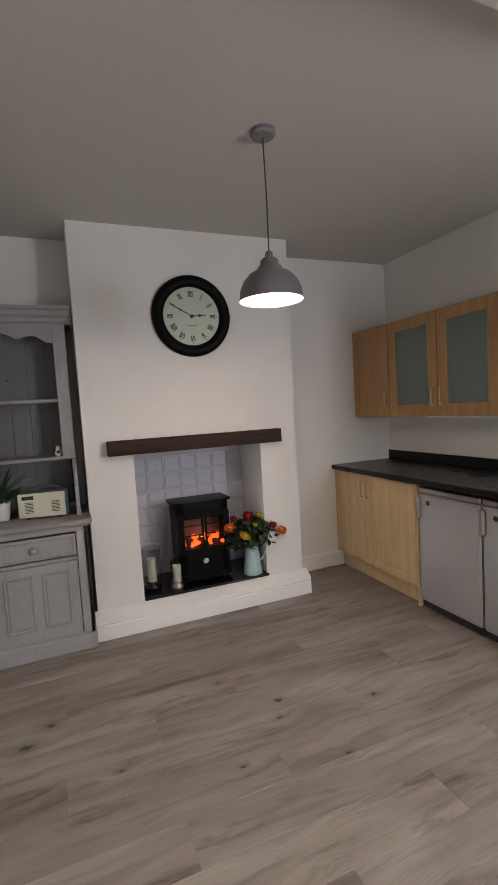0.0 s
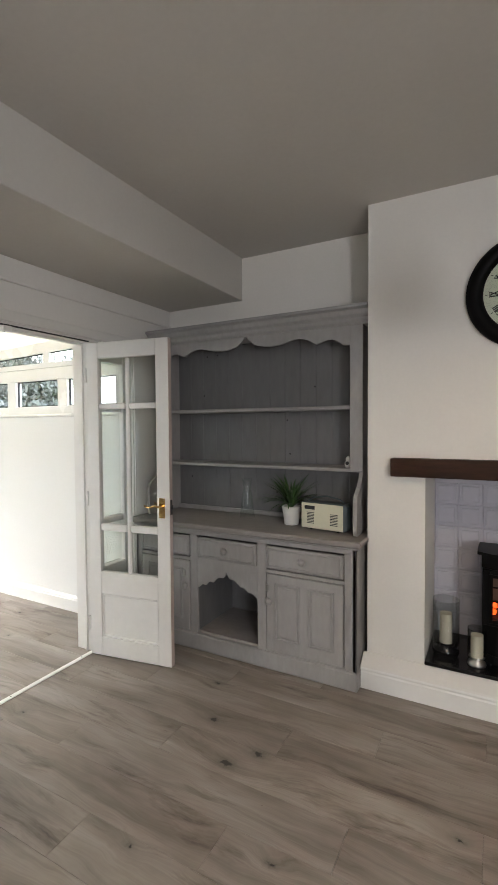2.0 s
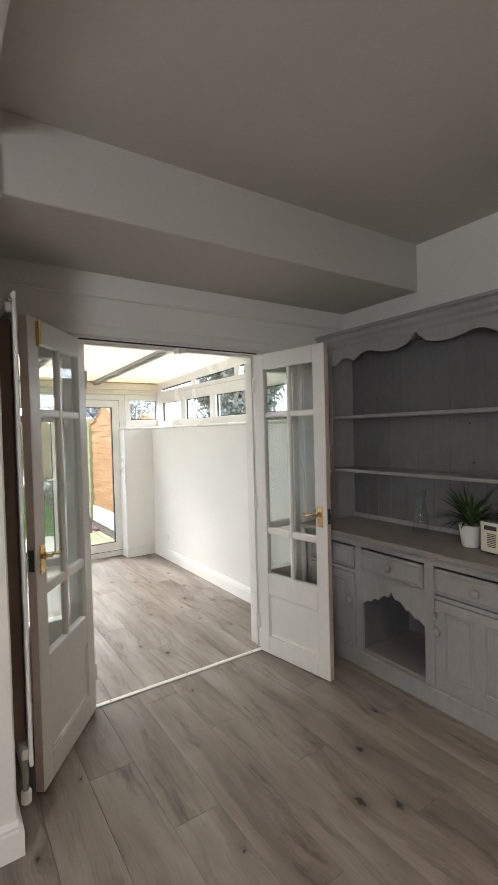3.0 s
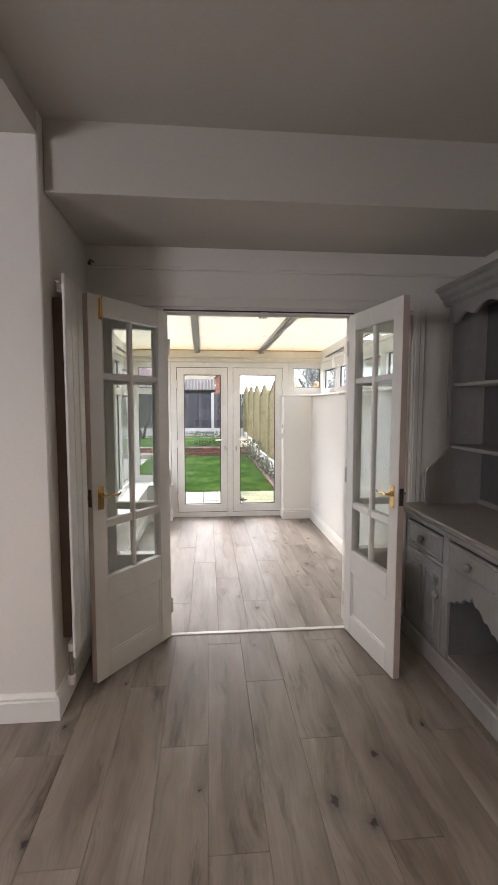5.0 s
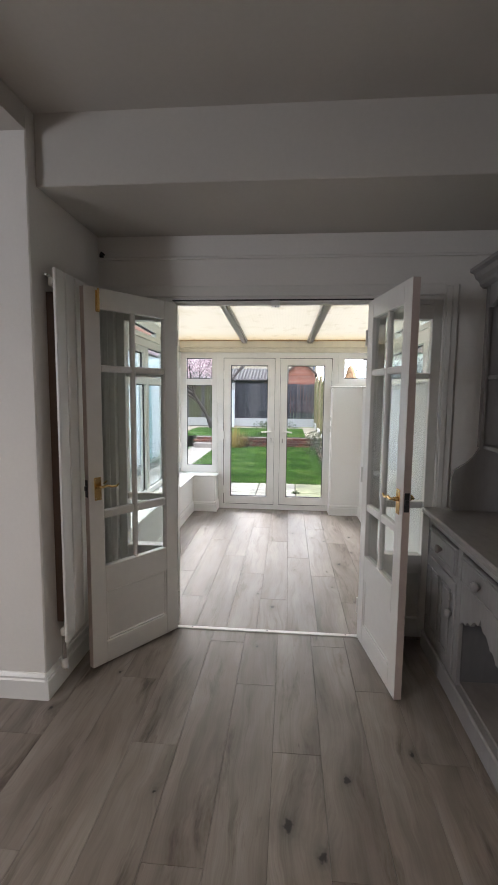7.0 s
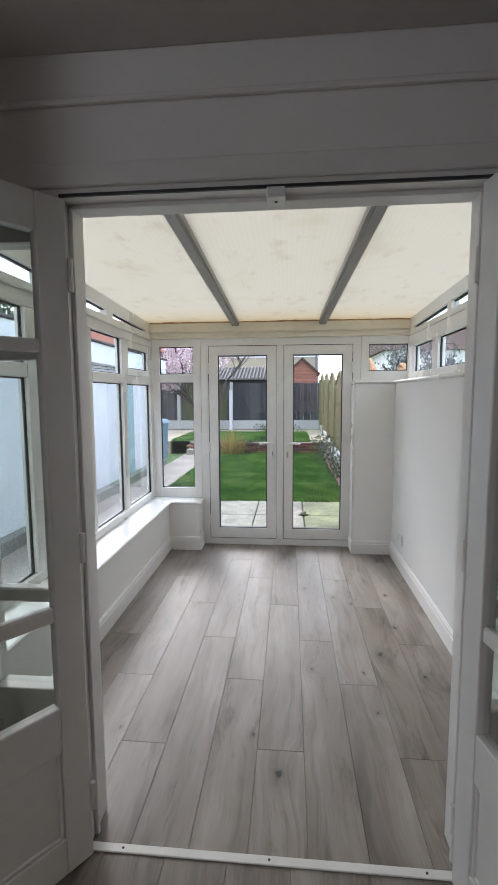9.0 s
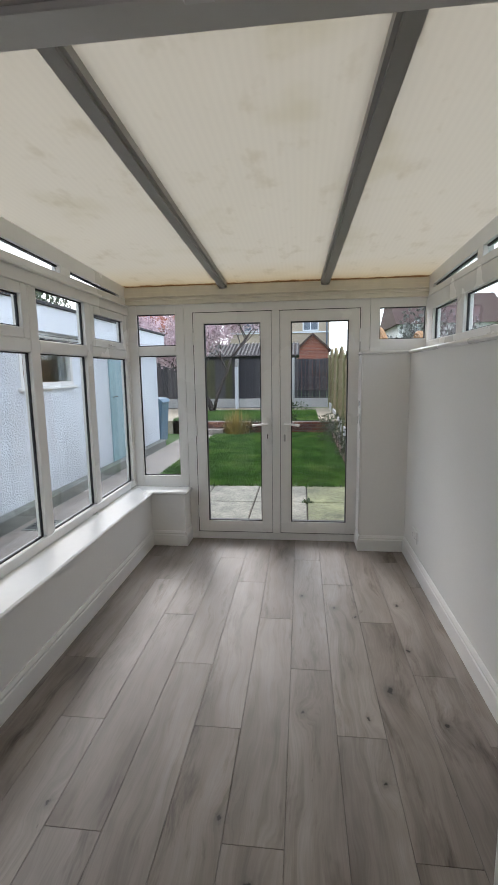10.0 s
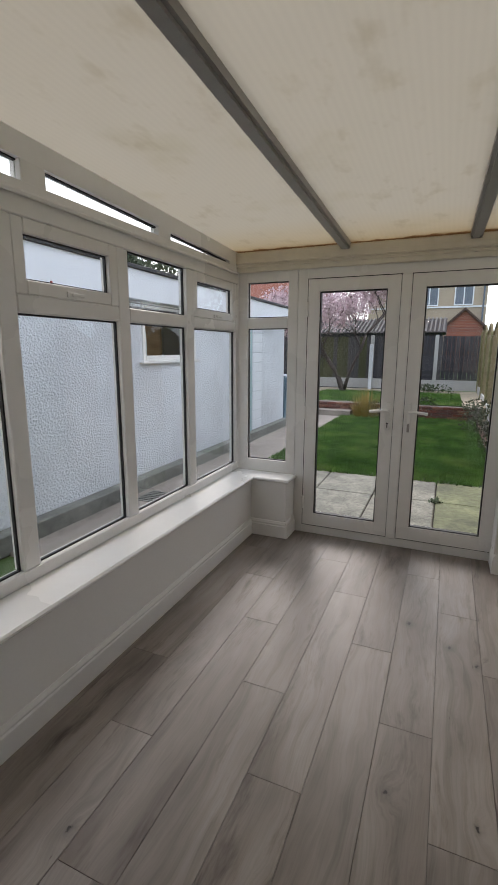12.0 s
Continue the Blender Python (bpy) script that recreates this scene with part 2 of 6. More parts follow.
    link(nt, ramp(nt, cloud.outputs["Fac"], [(0.3, (0.40,) * 3), (0.7, (0.50,) * 3)]), b.inputs["Roughness"])
    b.inputs["Specular IOR Level"].default_value = 0.45
    bp = nt.nodes.new("ShaderNodeBump")
    bp.inputs["Strength"].default_value = 0.12
    bp.inputs["Distance"].default_value = 0.001
    link(nt, rings.outputs["Fac"], bp.inputs["Height"])
    link(nt, bp.outputs["Normal"], b.inputs["Normal"])
    return m


def timber(name, dark, light, axis=(1, 8, 8), rough=0.5, scale=3.0):
    m, nt, b = nodes_of(name)
    bands = noise_node(nt, scale, 5, axis, None, 0.65)
    fine = noise_node(nt, scale * 9, 4, axis)
    c = ramp(nt, bands.outputs["Fac"], [(0.3, dark), (0.7, light)])
    c = mixed(nt, 0.5, c, ramp(nt, fine.outputs["Fac"], [(0.3, (0.75,) * 3), (0.65, (1,) * 3)]), "MULTIPLY")
    link(nt, c, b.inputs["Base Color"])
    b.inputs["Roughness"].default_value = rough
    b.inputs["Specular IOR Level"].default_value = 0.25
    bp = nt.nodes.new("ShaderNodeBump")
    bp.inputs["Strength"].default_value = 0.2
    bp.inputs["Distance"].default_value = 0.001
    link(nt, fine.outputs["Fac"], bp.inputs["Height"])
    link(nt, bp.outputs["Normal"], b.inputs["Normal"])
    return m


def roof_sheet_material():
    """Opal multiwall polycarbonate, with flutes, algae spots and a yellow-brown tide line at its low edge."""
    m, nt, b = nodes_of("opal_polycarbonate")
    nt.nodes.remove(b)
    out = nt.nodes["Material Output"]
    tc = nt.nodes.new("ShaderNodeTexCoord")
    sep = nt.nodes.new("ShaderNodeSeparateXYZ")
    link(nt, tc.outputs["Object"], sep.inputs[0])
    wave = nt.nodes.new("ShaderNodeTexWave")
    wave.bands_direction = "Y"
    wave.inputs["Scale"].default_value = 12.0
    wave.inputs["Distortion"].default_value = 0.0
    link(nt, tc.outputs["Object"], wave.inputs["Vector"])
    spots = noise_node(nt, 2.4, 3, None, tc.outputs["Object"])
    blot = noise_node(nt, 9, 3, (0.6, 1, 1), tc.outputs["Object"])
    base = mixed(nt, 0.04, (0.60, 0.572, 0.495), ramp(nt, wave.outputs["Color"], [(0, (0.5,) * 3), (1, (1,) * 3)]), "MULTIPLY")
    base = mixed(nt, 0.6, base, ramp(nt, spots.outputs["Fac"], [(0.22, (0.82, 0.8, 0.68)), (0.42, (1, 1, 1))]), "MULTIPLY")
    base = mixed(nt, 0.3, base, ramp(nt, blot.outputs["Fac"], [(0.26, (0.6, 0.54, 0.40)), (0.42, (1, 1, 1))]), "MULTIPLY")
    warp = nt.nodes.new("ShaderNodeMath")
    warp.operation = "MULTIPLY_ADD"
    warp.inputs[1].default_value = -0.13
    link(nt, blot.outputs["Fac"], warp.inputs[0])
    link(nt, sep.outputs[0], warp.inputs[2])
    rng = nt.nodes.new("ShaderNodeMapRange")
    rng.inputs["From Min"].default_value = -4.012
    rng.inputs["From Max"].default_value = -3.45
    link(nt, warp.outputs[0], rng.inputs["Value"])
    edge = ramp(nt, rng.outputs[0], [(0.0, (0.42, 0.30, 0.20)), (0.014, (0.72, 0.58, 0.42)), (0.04, (0.92, 0.85, 0.72)), (0.35, (0.98, 0.94, 0.86)), (1.0, (1, 1, 1))])
    base = mixed(nt, 1.0, base, edge, "MULTIPLY")
    tl, df, gl = (nt.nodes.new(k) for k in ("ShaderNodeBsdfTranslucent", "ShaderNodeBsdfDiffuse", "ShaderNodeBsdfGlossy"))
    link(nt, base, tl.inputs["Color"])
    link(nt, base, df.inputs["Color"])
    gl.inputs["Roughness"].default_value = 0.25
    a, c = nt.nodes.new("ShaderNodeMixShader"), nt.nodes.new("ShaderNodeMixShader")
    a.inputs[0].default_value = 0.3
    link(nt, tl.outputs[0], a.inputs[1])
    link(nt, df.outputs[0], a.inputs[2])
    c.inputs[0].default_value = 0.05
    link(nt, a.outputs[0], c.inputs[1])
    link(nt, gl.outputs[0], c.inputs[2])
    link(nt, c.outputs[0], out.inputs["Surface"])
    return m

# ---- world, sun, large lights ----
SUN_EL, SUN_AZ = radians(38), radians(250)
world = bpy.data.worlds.new("overcast_sky")
scene.world = world
world.use_nodes = True
wn = world.node_tree
sky = wn.nodes.new("ShaderNodeTexSky")
sky.sky_type, sky.sun_disc, sky.sun_elevation, sky.sun_rotation = "NISHITA", False, SUN_EL, SUN_AZ
sky.air_density, sky.dust_density, sky.ozone_density = 1.0, 6.0, 1.0
veil = wn.nodes.new("ShaderNodeMix")
veil.data_type = "RGBA"
veil.inputs[0].default_value = 0.75
veil.inputs[7].default_value = (8.3, 8.9, 9.9, 1)
wn.links.new(sky.outputs[0], veil.inputs[6])
wn.links.new(veil.outputs[2], wn.nodes["Background"].inputs["Color"])
wn.nodes["Background"].inputs["Strength"].default_value = 0.33
sun = new("sun", bpy.data.lights.new("sun", "SUN"))
sun.data.energy, sun.data.angle, sun.data.color = 1.3, radians(20), (1.0, 0.97, 0.92)
sun.matrix_basis = look((0, 0, 20), (math.sin(SUN_AZ) * -10, -math.cos(SUN_AZ) * 10, 20 - 10 * math.tan(SUN_EL)))


def area_lamp(name, at, to, w, h, power, color):
    lamp = new(name, bpy.data.lights.new(name, "AREA"))
    lamp.data.shape, lamp.data.size, lamp.data.size_y = "RECTANGLE", w, h
    lamp.data.energy, lamp.data.color = power, color
    lamp.matrix_basis = look(at, to)
    return lamp


# daylight of the kitchen window behind the first steps, and of the glazed doors
area_lamp("kitchen_window_daylight", (3.40, -0.65, 1.55), (0.0, 0.9, 1.1), 1.5, 1.0, 32, (0.95, 0.98, 1.0))

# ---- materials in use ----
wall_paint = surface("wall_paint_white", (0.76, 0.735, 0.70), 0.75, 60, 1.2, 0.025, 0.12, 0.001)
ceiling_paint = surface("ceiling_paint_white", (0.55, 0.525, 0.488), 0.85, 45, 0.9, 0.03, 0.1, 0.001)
cons_paint = surface("conservatory_wall_paint", (0.80, 0.79, 0.765), 0.7, 60, 1.1, 0.02, 0.1, 0.001)
gloss_white = surface("gloss_white_paint", (0.80, 0.79, 0.765), 0.32, 30, 2.0, 0.025, 0.05, 0.0006)
door_white = surface("door_gloss_paint", (0.74, 0.72, 0.685), 0.35, 26, 1.6, 0.035, 0.06, 0.0006)
door_edge = surface("door_edge_bare_pink_primer", (0.52, 0.43, 0.39), 0.6, 30, 3.0, 0.08, 0.05, 0.0006)
upvc = surface("white_upvc", (0.79, 0.78, 0.755), 0.28, 20, 1.3, 0.025, 0.0)
upvc_aged = surface("aged_upvc_eaves", (0.74, 0.69, 0.58), 0.4, 14, 1.8, 0.07, 0.02, 0.0006)
gasket = surface("black_rubber_gasket", (0.02, 0.02, 0.022), 0.6, 30, 2, 0.1, 0.0)
glass = pane_material("clear_glass")
old_glass = pane_material("door_glass", (0.93, 0.95, 0.94))
frosted = pane_material("frosted_glass", (0.60, 0.70, 0.66), 0.5, 0.2)
plank_mat = plank_material("grey_oak_laminate", [(1.49, 2.295, 0.019), (1.443, 2.175, 0.013), (1.47, 2.93, 0.009), (0.447, 2.613, 0.020), (0.348, 2.503, 0.026), (0.14, 2.727, 0.016), (-0.02, 3.01, 0.012), (0.72, 2.177, 0.009), (1.264, 2.569, 0.011), (1.93, 2.12, 0.018), (1.18, 1.978, 0.010), (1.606, 1.855, 0.010), (0.253, 2.007, 0.009), (0.42, 1.43, 0.013), (-0.14, 1.398, 0.011), (-0.444, 1.619, 0.009), (-0.764, 2.321, 0.009)])
plank_mat_b = plank_material("grey_oak_laminate_garden_room", [(-2.133, 2.94, 0.022), (-1.965, 2.551, 0.009), (-2.99, 2.547, 0.014), (-1.47, 2.276, 0.012), (-1.465, 1.694, 0.010), (-1.955, 2.822, 0.008), (-1.649, 2.831, 0.010), (-2.85, 2.743, 0.012), (-2.756, 2.858, 0.009), (-2.446, 3.085, 0.012), (-2.911, 3.122, 0.012), (-1.94, 3.13, 0.013), (-1.27, 2.39, 0.020)])
floor_base = surface("floor_joint_dark", (0.09, 0.075, 0.06), 0.8, 30, 2, 0.1, 0.0)
roof_sheet = roof_sheet_material()
rafter_grey = surface("rafter_grey_upvc", (0.36, 0.345, 0.325), 0.45, 20, 1.5, 0.05, 0.02, 0.0006)
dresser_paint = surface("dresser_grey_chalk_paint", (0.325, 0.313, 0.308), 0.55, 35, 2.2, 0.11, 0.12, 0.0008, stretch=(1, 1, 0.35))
# Back grey, darkened further for the shade inside the dresser.
dresser_back_shaded = surface("dresser_back_shaded_grey", (0.16, 0.158, 0.162), 0.6, 30, 1.4, 0.13, 0.12, 0.0008, stretch=(1, 1, 0.25))
dresser_top_mat = surface("dresser_worn_top", (0.285, 0.26, 0.25), 0.5, 40, 2.0, 0.13, 0.14, 0.0008, stretch=(0.4, 1, 1))
bare_dark = surface("dark_bare_wood", (0.06, 0.045, 0.04), 0.7, 30, 2, 0.15, 0.1)
# One beech in two tones: base units lighter, wall cabinets darkened for dimmer light.
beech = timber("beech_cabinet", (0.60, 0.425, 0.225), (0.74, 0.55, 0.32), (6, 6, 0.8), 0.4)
beech_shaded = timber("beech_wall_cabinet_shaded", (0.36, 0.20, 0.085), (0.48, 0.28, 0.125), (6, 6, 0.8), 0.4)
mantel_wood = timber("mantel_dark_oak", (0.012, 0.004, 0.002), (0.05, 0.018, 0.008), (1, 9, 9), 0.6, 3.5)
worktop_mat = surface("black_laminate_worktop", (0.008, 0.008, 0.009), 0.3, 120, 4, 0.2, 0.05, 0.0005, spec=0.3)
granite = surface("black_hearth_granite", (0.008, 0.008, 0.009), 0.12, 90, 4, 0.3, 0.0)
steel = surface("silver_fridge_door", (0.52, 0.52, 0.54), 0.42, 70, 0.9, 0.05, 0.03, 0.0004, metal=0.55)
handle_steel = surface("brushed_steel", (0.45, 0.44, 0.42), 0.3, 70, 3, 0.06, 0.0, metal=0.95)
dark_trim = surface("dark_plastic", (0.03, 0.03, 0.032), 0.45, 30, 2, 0.1, 0.0)
brass = surface("polished_brass", (0.72, 0.48, 0.19), 0.2, 30, 4, 0.1, 0.0, metal=1.0)
black_iron = surface("stove_black_enamel", (0.003, 0.003, 0.003), 0.4, 50, 3, 0.15, 0.08, 0.0005, spec=0.12)
embossed = surface("fireplace_panel_paper", (0.56, 0.55, 0.62), 0.5, 40, 1.5, 0.04, 0.05, 0.0006)
ember = None
lamp_grey = surface("lamp_grey_enamel", (0.17, 0.155, 0.165), 0.42, 30, 2, 0.04, 0.03, 0.0004)
lamp_inside = surface("lamp_inner_white", (0.85, 0.82, 0.76), 0.5, 30, 2, 0.02, 0.0)
bulb_glow = glow("warm_bulb", (1.0, 0.83, 0.62), 60)
clock_black = surface("clock_rim_black", (0.003, 0.0025, 0.0025), 0.5, 40, 2, 0.2, 0.04, spec=0.12)
clock_cream = surface("clock_face_cream", (0.64, 0.64, 0.52), 0.6, 25, 2, 0.04, 0.0)
ink = surface("clock_ink", (0.02, 0.018, 0.016), 0.6, 25, 2, 0.05, 0.0)
wax = surface("ivory_candle_wax", (0.74, 0.69, 0.56), 0.5, 25, 2, 0.03, 0.0)
radio_cream = surface("radio_cream_front", (0.66, 0.64, 0.50), 0.45, 30, 2, 0.03, 0.0)
radio_green = surface("radio_slate_leather", (0.075, 0.10, 0.11), 0.5, 60, 3, 0.1, 0.1)
jug_blue = surface("pale_blue_enamel", (0.42, 0.58, 0.58), 0.35, 20, 2, 0.04, 0.0)
ceramic = surface("white_ceramic", (0.78, 0.77, 0.74), 0.4, 40, 3, 0.02, 0.03)
leaf_green = surface("rubber_leaf_green", (0.022, 0.05, 0.015), 0.5, 40, 6, 0.3, 0.05)
fern_green = surface("plant_leaf_green", (0.055, 0.12, 0.035), 0.5, 40, 6, 0.35, 0.05)
petal = {k: surface("petal_" + k, c, 0.6, 40, 8, 0.15, 0.03) for k, c in {"orange": (0.75, 0.19, 0.04), "red": (0.38, 0.02, 0.02), "yellow": (0.78, 0.58, 0.05), "lemon": (0.62, 0.62, 0.22)}.items()}
chrome = surface("chrome", (0.6, 0.6, 0.6), 0.15, 30, 3, 0.05, 0.0, metal=1.0)

# ---- the plan ----
DOWN = [(2.0, 0.25), (0.9, 0.25), (2.0, -1.1)]
XW, XE, YN, YS = -0.93, 3.43, 3.78, -1.85
CEIL, LOWC = 2.67, 2.57
BR0, BR1, BRY = 0.73, 2.255, 3.42
NIBX, NIBY = -0.20, 1.345
BEAMX, BEAMZ = -0.266, 2.368
OY0, OY1, OZ = 1.79, 2.945, 2.0
XO = -1.07
CX0, CX1 = -4.03, XO
CYL, CYR = 1.298, 3.352
WINY, WINR = 1.08, 3.53

struct("floor", box(XO, XE + 0.1, YS, YN + 0.1, -0.2, -0.012), floor_base, "dark joints under grey oak laminate")
struct("floor", box(CX0 + 0.01, XO, 0.98, 3.6, -0.2, -0.012), floor_base, "dark joints under grey oak laminate")
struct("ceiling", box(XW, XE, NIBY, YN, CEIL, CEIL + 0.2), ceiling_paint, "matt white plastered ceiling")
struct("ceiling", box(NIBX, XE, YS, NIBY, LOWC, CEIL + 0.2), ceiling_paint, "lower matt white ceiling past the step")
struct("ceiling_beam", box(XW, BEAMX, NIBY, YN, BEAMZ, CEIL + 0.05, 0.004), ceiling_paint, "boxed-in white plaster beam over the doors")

bm = box(XW - 0.0, BR0 + 0.05, YN, YN + 0.2, 0, CEIL)
box(BR0 + 0.05, BR1 - 0.05, YN + 0.1, YN + 0.2, 0, CEIL, 0, bm)
box(BR1 - 0.05, XE, YN, YN + 0.2, 0, CEIL, 0, bm)
struct("wall_north", bm, wall_paint, "white painted plaster wall")
struct("wall_east", box(XE, XE + 0.2, YS, YN + 0.2, 0, CEIL), wall_paint, "white painted plaster wall")
struct("wall_south", box(NIBX, XE, YS - 0.2, YS, 0, CEIL), wall_paint, "white painted wall")
struct("wall_nib", box(XO, NIBX, YS, NIBY, 0, CEIL + 0.1, 0.006), wall_paint, "white painted wall end")
SL0, SL1, SR0, SR1 = 1.43, OY0 - 0.03, OY1 + 0.03, 3.335
bm = box(XO, XW, NIBY, SL0, 0, CEIL)
box(XO, XW, SR1, YN + 0.2, 0, CEIL, 0, bm)
box(XO, XW, SL0, SR1, OZ + 0.03, CEIL, 0, bm)
struct("wall_west", bm, wall_paint, "white painted wall with the double doorway")

# chimney breast with its hearth opening
OX0, OX1, OZ0, OZ1 = 1.035, 1.955, 0.19, 1.18
bm = bmesh.new()
rows = []
for y in (BRY, YN + 0.1):
    outer = [bm.verts.new((x, y, z)) for x, z in ((BR0, 0), (BR1, 0), (BR1, CEIL), (BR0, CEIL))]
    inner = [bm.verts.new((x, y, z)) for x, z in ((OX0, OZ0 - 0.012), (OX1, OZ0 - 0.012), (OX1, OZ1), (OX0, OZ1))]
    for k in range(4):
        j = (k + 1) % 4
        bm.faces.new([outer[k], outer[j], inner[j], inner[k]])
    rows.append((outer, inner))
for k in range(4):
    j = (k + 1) % 4
    bm.faces.new([rows[0][0][k], rows[0][0][j], rows[1][0][j], rows[1][0][k]])
    bm.faces.new([rows[0][1][k], rows[0][1][j], rows[1][1][j], rows[1][1][k]])
struct("chimney_breast", bm, wall_paint, "white painted chimney breast with square hearth opening")
bm = prism([(BRY - 0.006, 0.175), (BRY - 0.0, 0.175), (BRY, 0.12), (3.345, 0.12), (3.35, 0.128)], "x", BR0 - 0.02, BR1 + 0.03)
struct("trim", bm, wall_paint, "sloped white plaster ledge over the skirting", None)
# skirtings, stepped with a small ogee


def skirting(name, axis, a, b, at, out, mat, h=0.13, label="white painted skirting board"):
    o = 1 if out > 0 else -1
    prof = [(at, 0), (at + o * 0.018, 0), (at + o * 0.018, h * 0.72), (at + o * 0.013, h * 0.78), (at + o * 0.015, h * 0.86), (at + o * 0.006, h), (at, h)]
    if axis == "x":
        bm = prism(prof, "x", a, b)
    else:
        bm = prism(prof, "y", a, b)
    return struct(name, bm, mat, label)


skirting("baseboard", "x", BR0 - 0.02, BR1 + 0.03, 3.363, -1, gloss_white, 0.125, "white skirting across the chimney breast")
struct("trim", box(BR0 - 0.0, BR1 + 0.012, 3.363, BRY, 0, 0.12), wall_paint, "white plinth of the chimney breast")
skirting("baseboard", "x", BR1 + 0.03, 2.9, YN, -1, gloss_white)
skirting("baseboard", "y", YS, NIBY, NIBX, 1, gloss_white)
skirting("baseboard", "x", XW, NIBX + 0.0175, NIBY, 1, gloss_white)

# hearth
struct("hearth_slab", box(OX0 + 0.002, OX1 + 0.012, BRY - 0.012, YN + 0.07, OZ0 - 0.012, OZ0 + 0.008, 0.003), granite, "polished black granite hearth slab")
panels = struct("hearth_back", box(OX0, OX1, YN + 0.068, YN + 0.1, OZ0, OZ1), embossed, "pale lilac embossed panel lining of the hearth")
for i in range(7):
    for j in range(8):
        x0, z0 = OX0 + 0.004 + i * 0.131, OZ0 + 0.01 + j * 0.131
        if z0 + 0.12 < OZ1 + 0.05:
            bm = box(x0, x0 + 0.125, YN + 0.060, YN + 0.070, z0, min(z0 + 0.125, OZ1), 0.003)
            box(x0 + 0.016, x0 + 0.109, YN + 0.054, YN + 0.062, z0 + 0.016, min(z0 + 0.109, OZ1), 0.003, bm)
            part("tile", bm, embossed, panels)
part_mantel = solid("mantel_shelf", box(0.868, 2.100, 3.345, BRY + 0.0, 1.188, 1.284, 0.004), mantel_wood, "dark oak mantel beam on the chimney breast", "mantel")

# doorway lining and architraves
bm = box(XO - 0.005, XW + 0.004, OY0 - 0.03, OY0 - 0.001, 0, OZ + 0.03, 0.002)
box(XO - 0.005, XW + 0.004, OY1 + 0.001, OY1 + 0.03, 0, OZ + 0.03, 0.002, bm)
box(XO - 0.005, XW + 0.004, OY0 - 0.001, OY1 + 0.001, OZ + 0.001, OZ + 0.03, 0.002, bm)
box(XW - 0.06, XW - 0.045, OY0 - 0.001, OY0 + 0.012, 0, OZ, 0.002, bm)
box(XW - 0.06, XW - 0.045, OY1 - 0.012, OY1 + 0.001, 0, OZ, 0.002, bm)
box(XW - 0.06, XW - 0.045, OY0, OY1, OZ - 0.012, OZ + 0.001, 0.002, bm)
lining = struct("door_frame", bm, door_white, "white painted door lining")
for y0, y1 in ((SL0 - 0.07, SL0 + 0.005), (SR1 - 0.01, SR1 + 0.068)):
    bm = box(XW, XW + 0.016, y0, y1, 0, OZ + 0.085, 0.004)
    box(XW + 0.016, XW + 0.024, y0 + 0.012, y1 - 0.035, 0, OZ + 0.075, 0.003, bm)
    part("architrave", bm, door_white, lining)
part("architrave", box(XW, XW + 0.018, SL0, SR1, OZ + 0.025, OZ + 0.085, 0.004), door_white, lining)
part("architrave", box(XW, XW + 0.008, SL0, SR1, OZ + 0.002, OZ + 0.024, 0.003), door_white, lining)
for nm, y0, y1 in (("window_7", SL0, SL1), ("window_8", SR0, SR1)):
    xa, xb = -1.035, -0.965
    sl = struct(nm, ring_frame("x", y0, y1, 0.0, OZ + 0.03, 0.05, xa, xb, 0.003, None, 0.12), door_white, "white painted glazed side light of the doorway")
    part("rail", box(xa, xb, y0 + 0.05, y1 - 0.05, 1.90, OZ - 0.02, 0.003), door_white, sl)
    part("rail", box(xa, xb, y0 + 0.05, y1 - 0.05, 0.40, 0.515, 0.003), door_white, sl)
    part("panel", box(-1.008, -0.992, y0 + 0.05, y1 - 0.05, 0.12, 0.40), door_white, sl)
    for z0, z1 in ((0.80, 0.845), (1.565, 1.60)):
        part("glazing_bar", box(xa + 0.012, xb - 0.012, y0 + 0.05, y1 - 0.05, z0, z1, 0.006), door_white, sl)
    for z0, z1 in ((0.515, 0.80), (0.845, 1.565), (1.60, 1.90)):
        part("pane", box(-1.002, -0.998, y0 + 0.048, y1 - 0.048, z0 - 0.003, z1 + 0.003), old_glass, sl).visible_shadow = False
bm = box(XW, XW + 0.02, NIBY, YN, 2.235, 2.25, 0.004)
struct("trim", bm, wall_paint, "white painted ledge over the doors")
# Dark strip added where the rebate of the door head lies in shadow.
part("shadow_line_strip", box(XW + 0.001, XW + 0.0105, OY0, OY1, 2.001, 2.009, 0.001), dark_trim, lining, "thin dark strip standing for the shadow line under the door head")
catch = thing("door_catch", (XW, 2.39, 1.975), "small white plastic magnetic catch under the door head", "door catch")
part("catch_block", box(XW - 0.045, XW + 0.02, 2.365, 2.415, 1.972, 2.0, 0.003), upvc, catch)
part("screw", lathe([(0.004, 0), (0.004, -0.002)], (XW - 0.01, 2.39, 1.972), 8), dark_trim, catch)
strip = thing("threshold_strip", (-0.935, 2.37, 0), "white threshold strip screwed across the doorway", "threshold strip")
part("strip", box(-0.95, -0.92, OY0, OY1, 0.0, 0.006, 0.002), gloss_white, strip)
for y in (1.9, 2.37, 2.85):
    part("screw", lathe([(0.004, 0.0), (0.004, 0.0075)], (-0.935, y, 0), 8), dark_trim, strip)

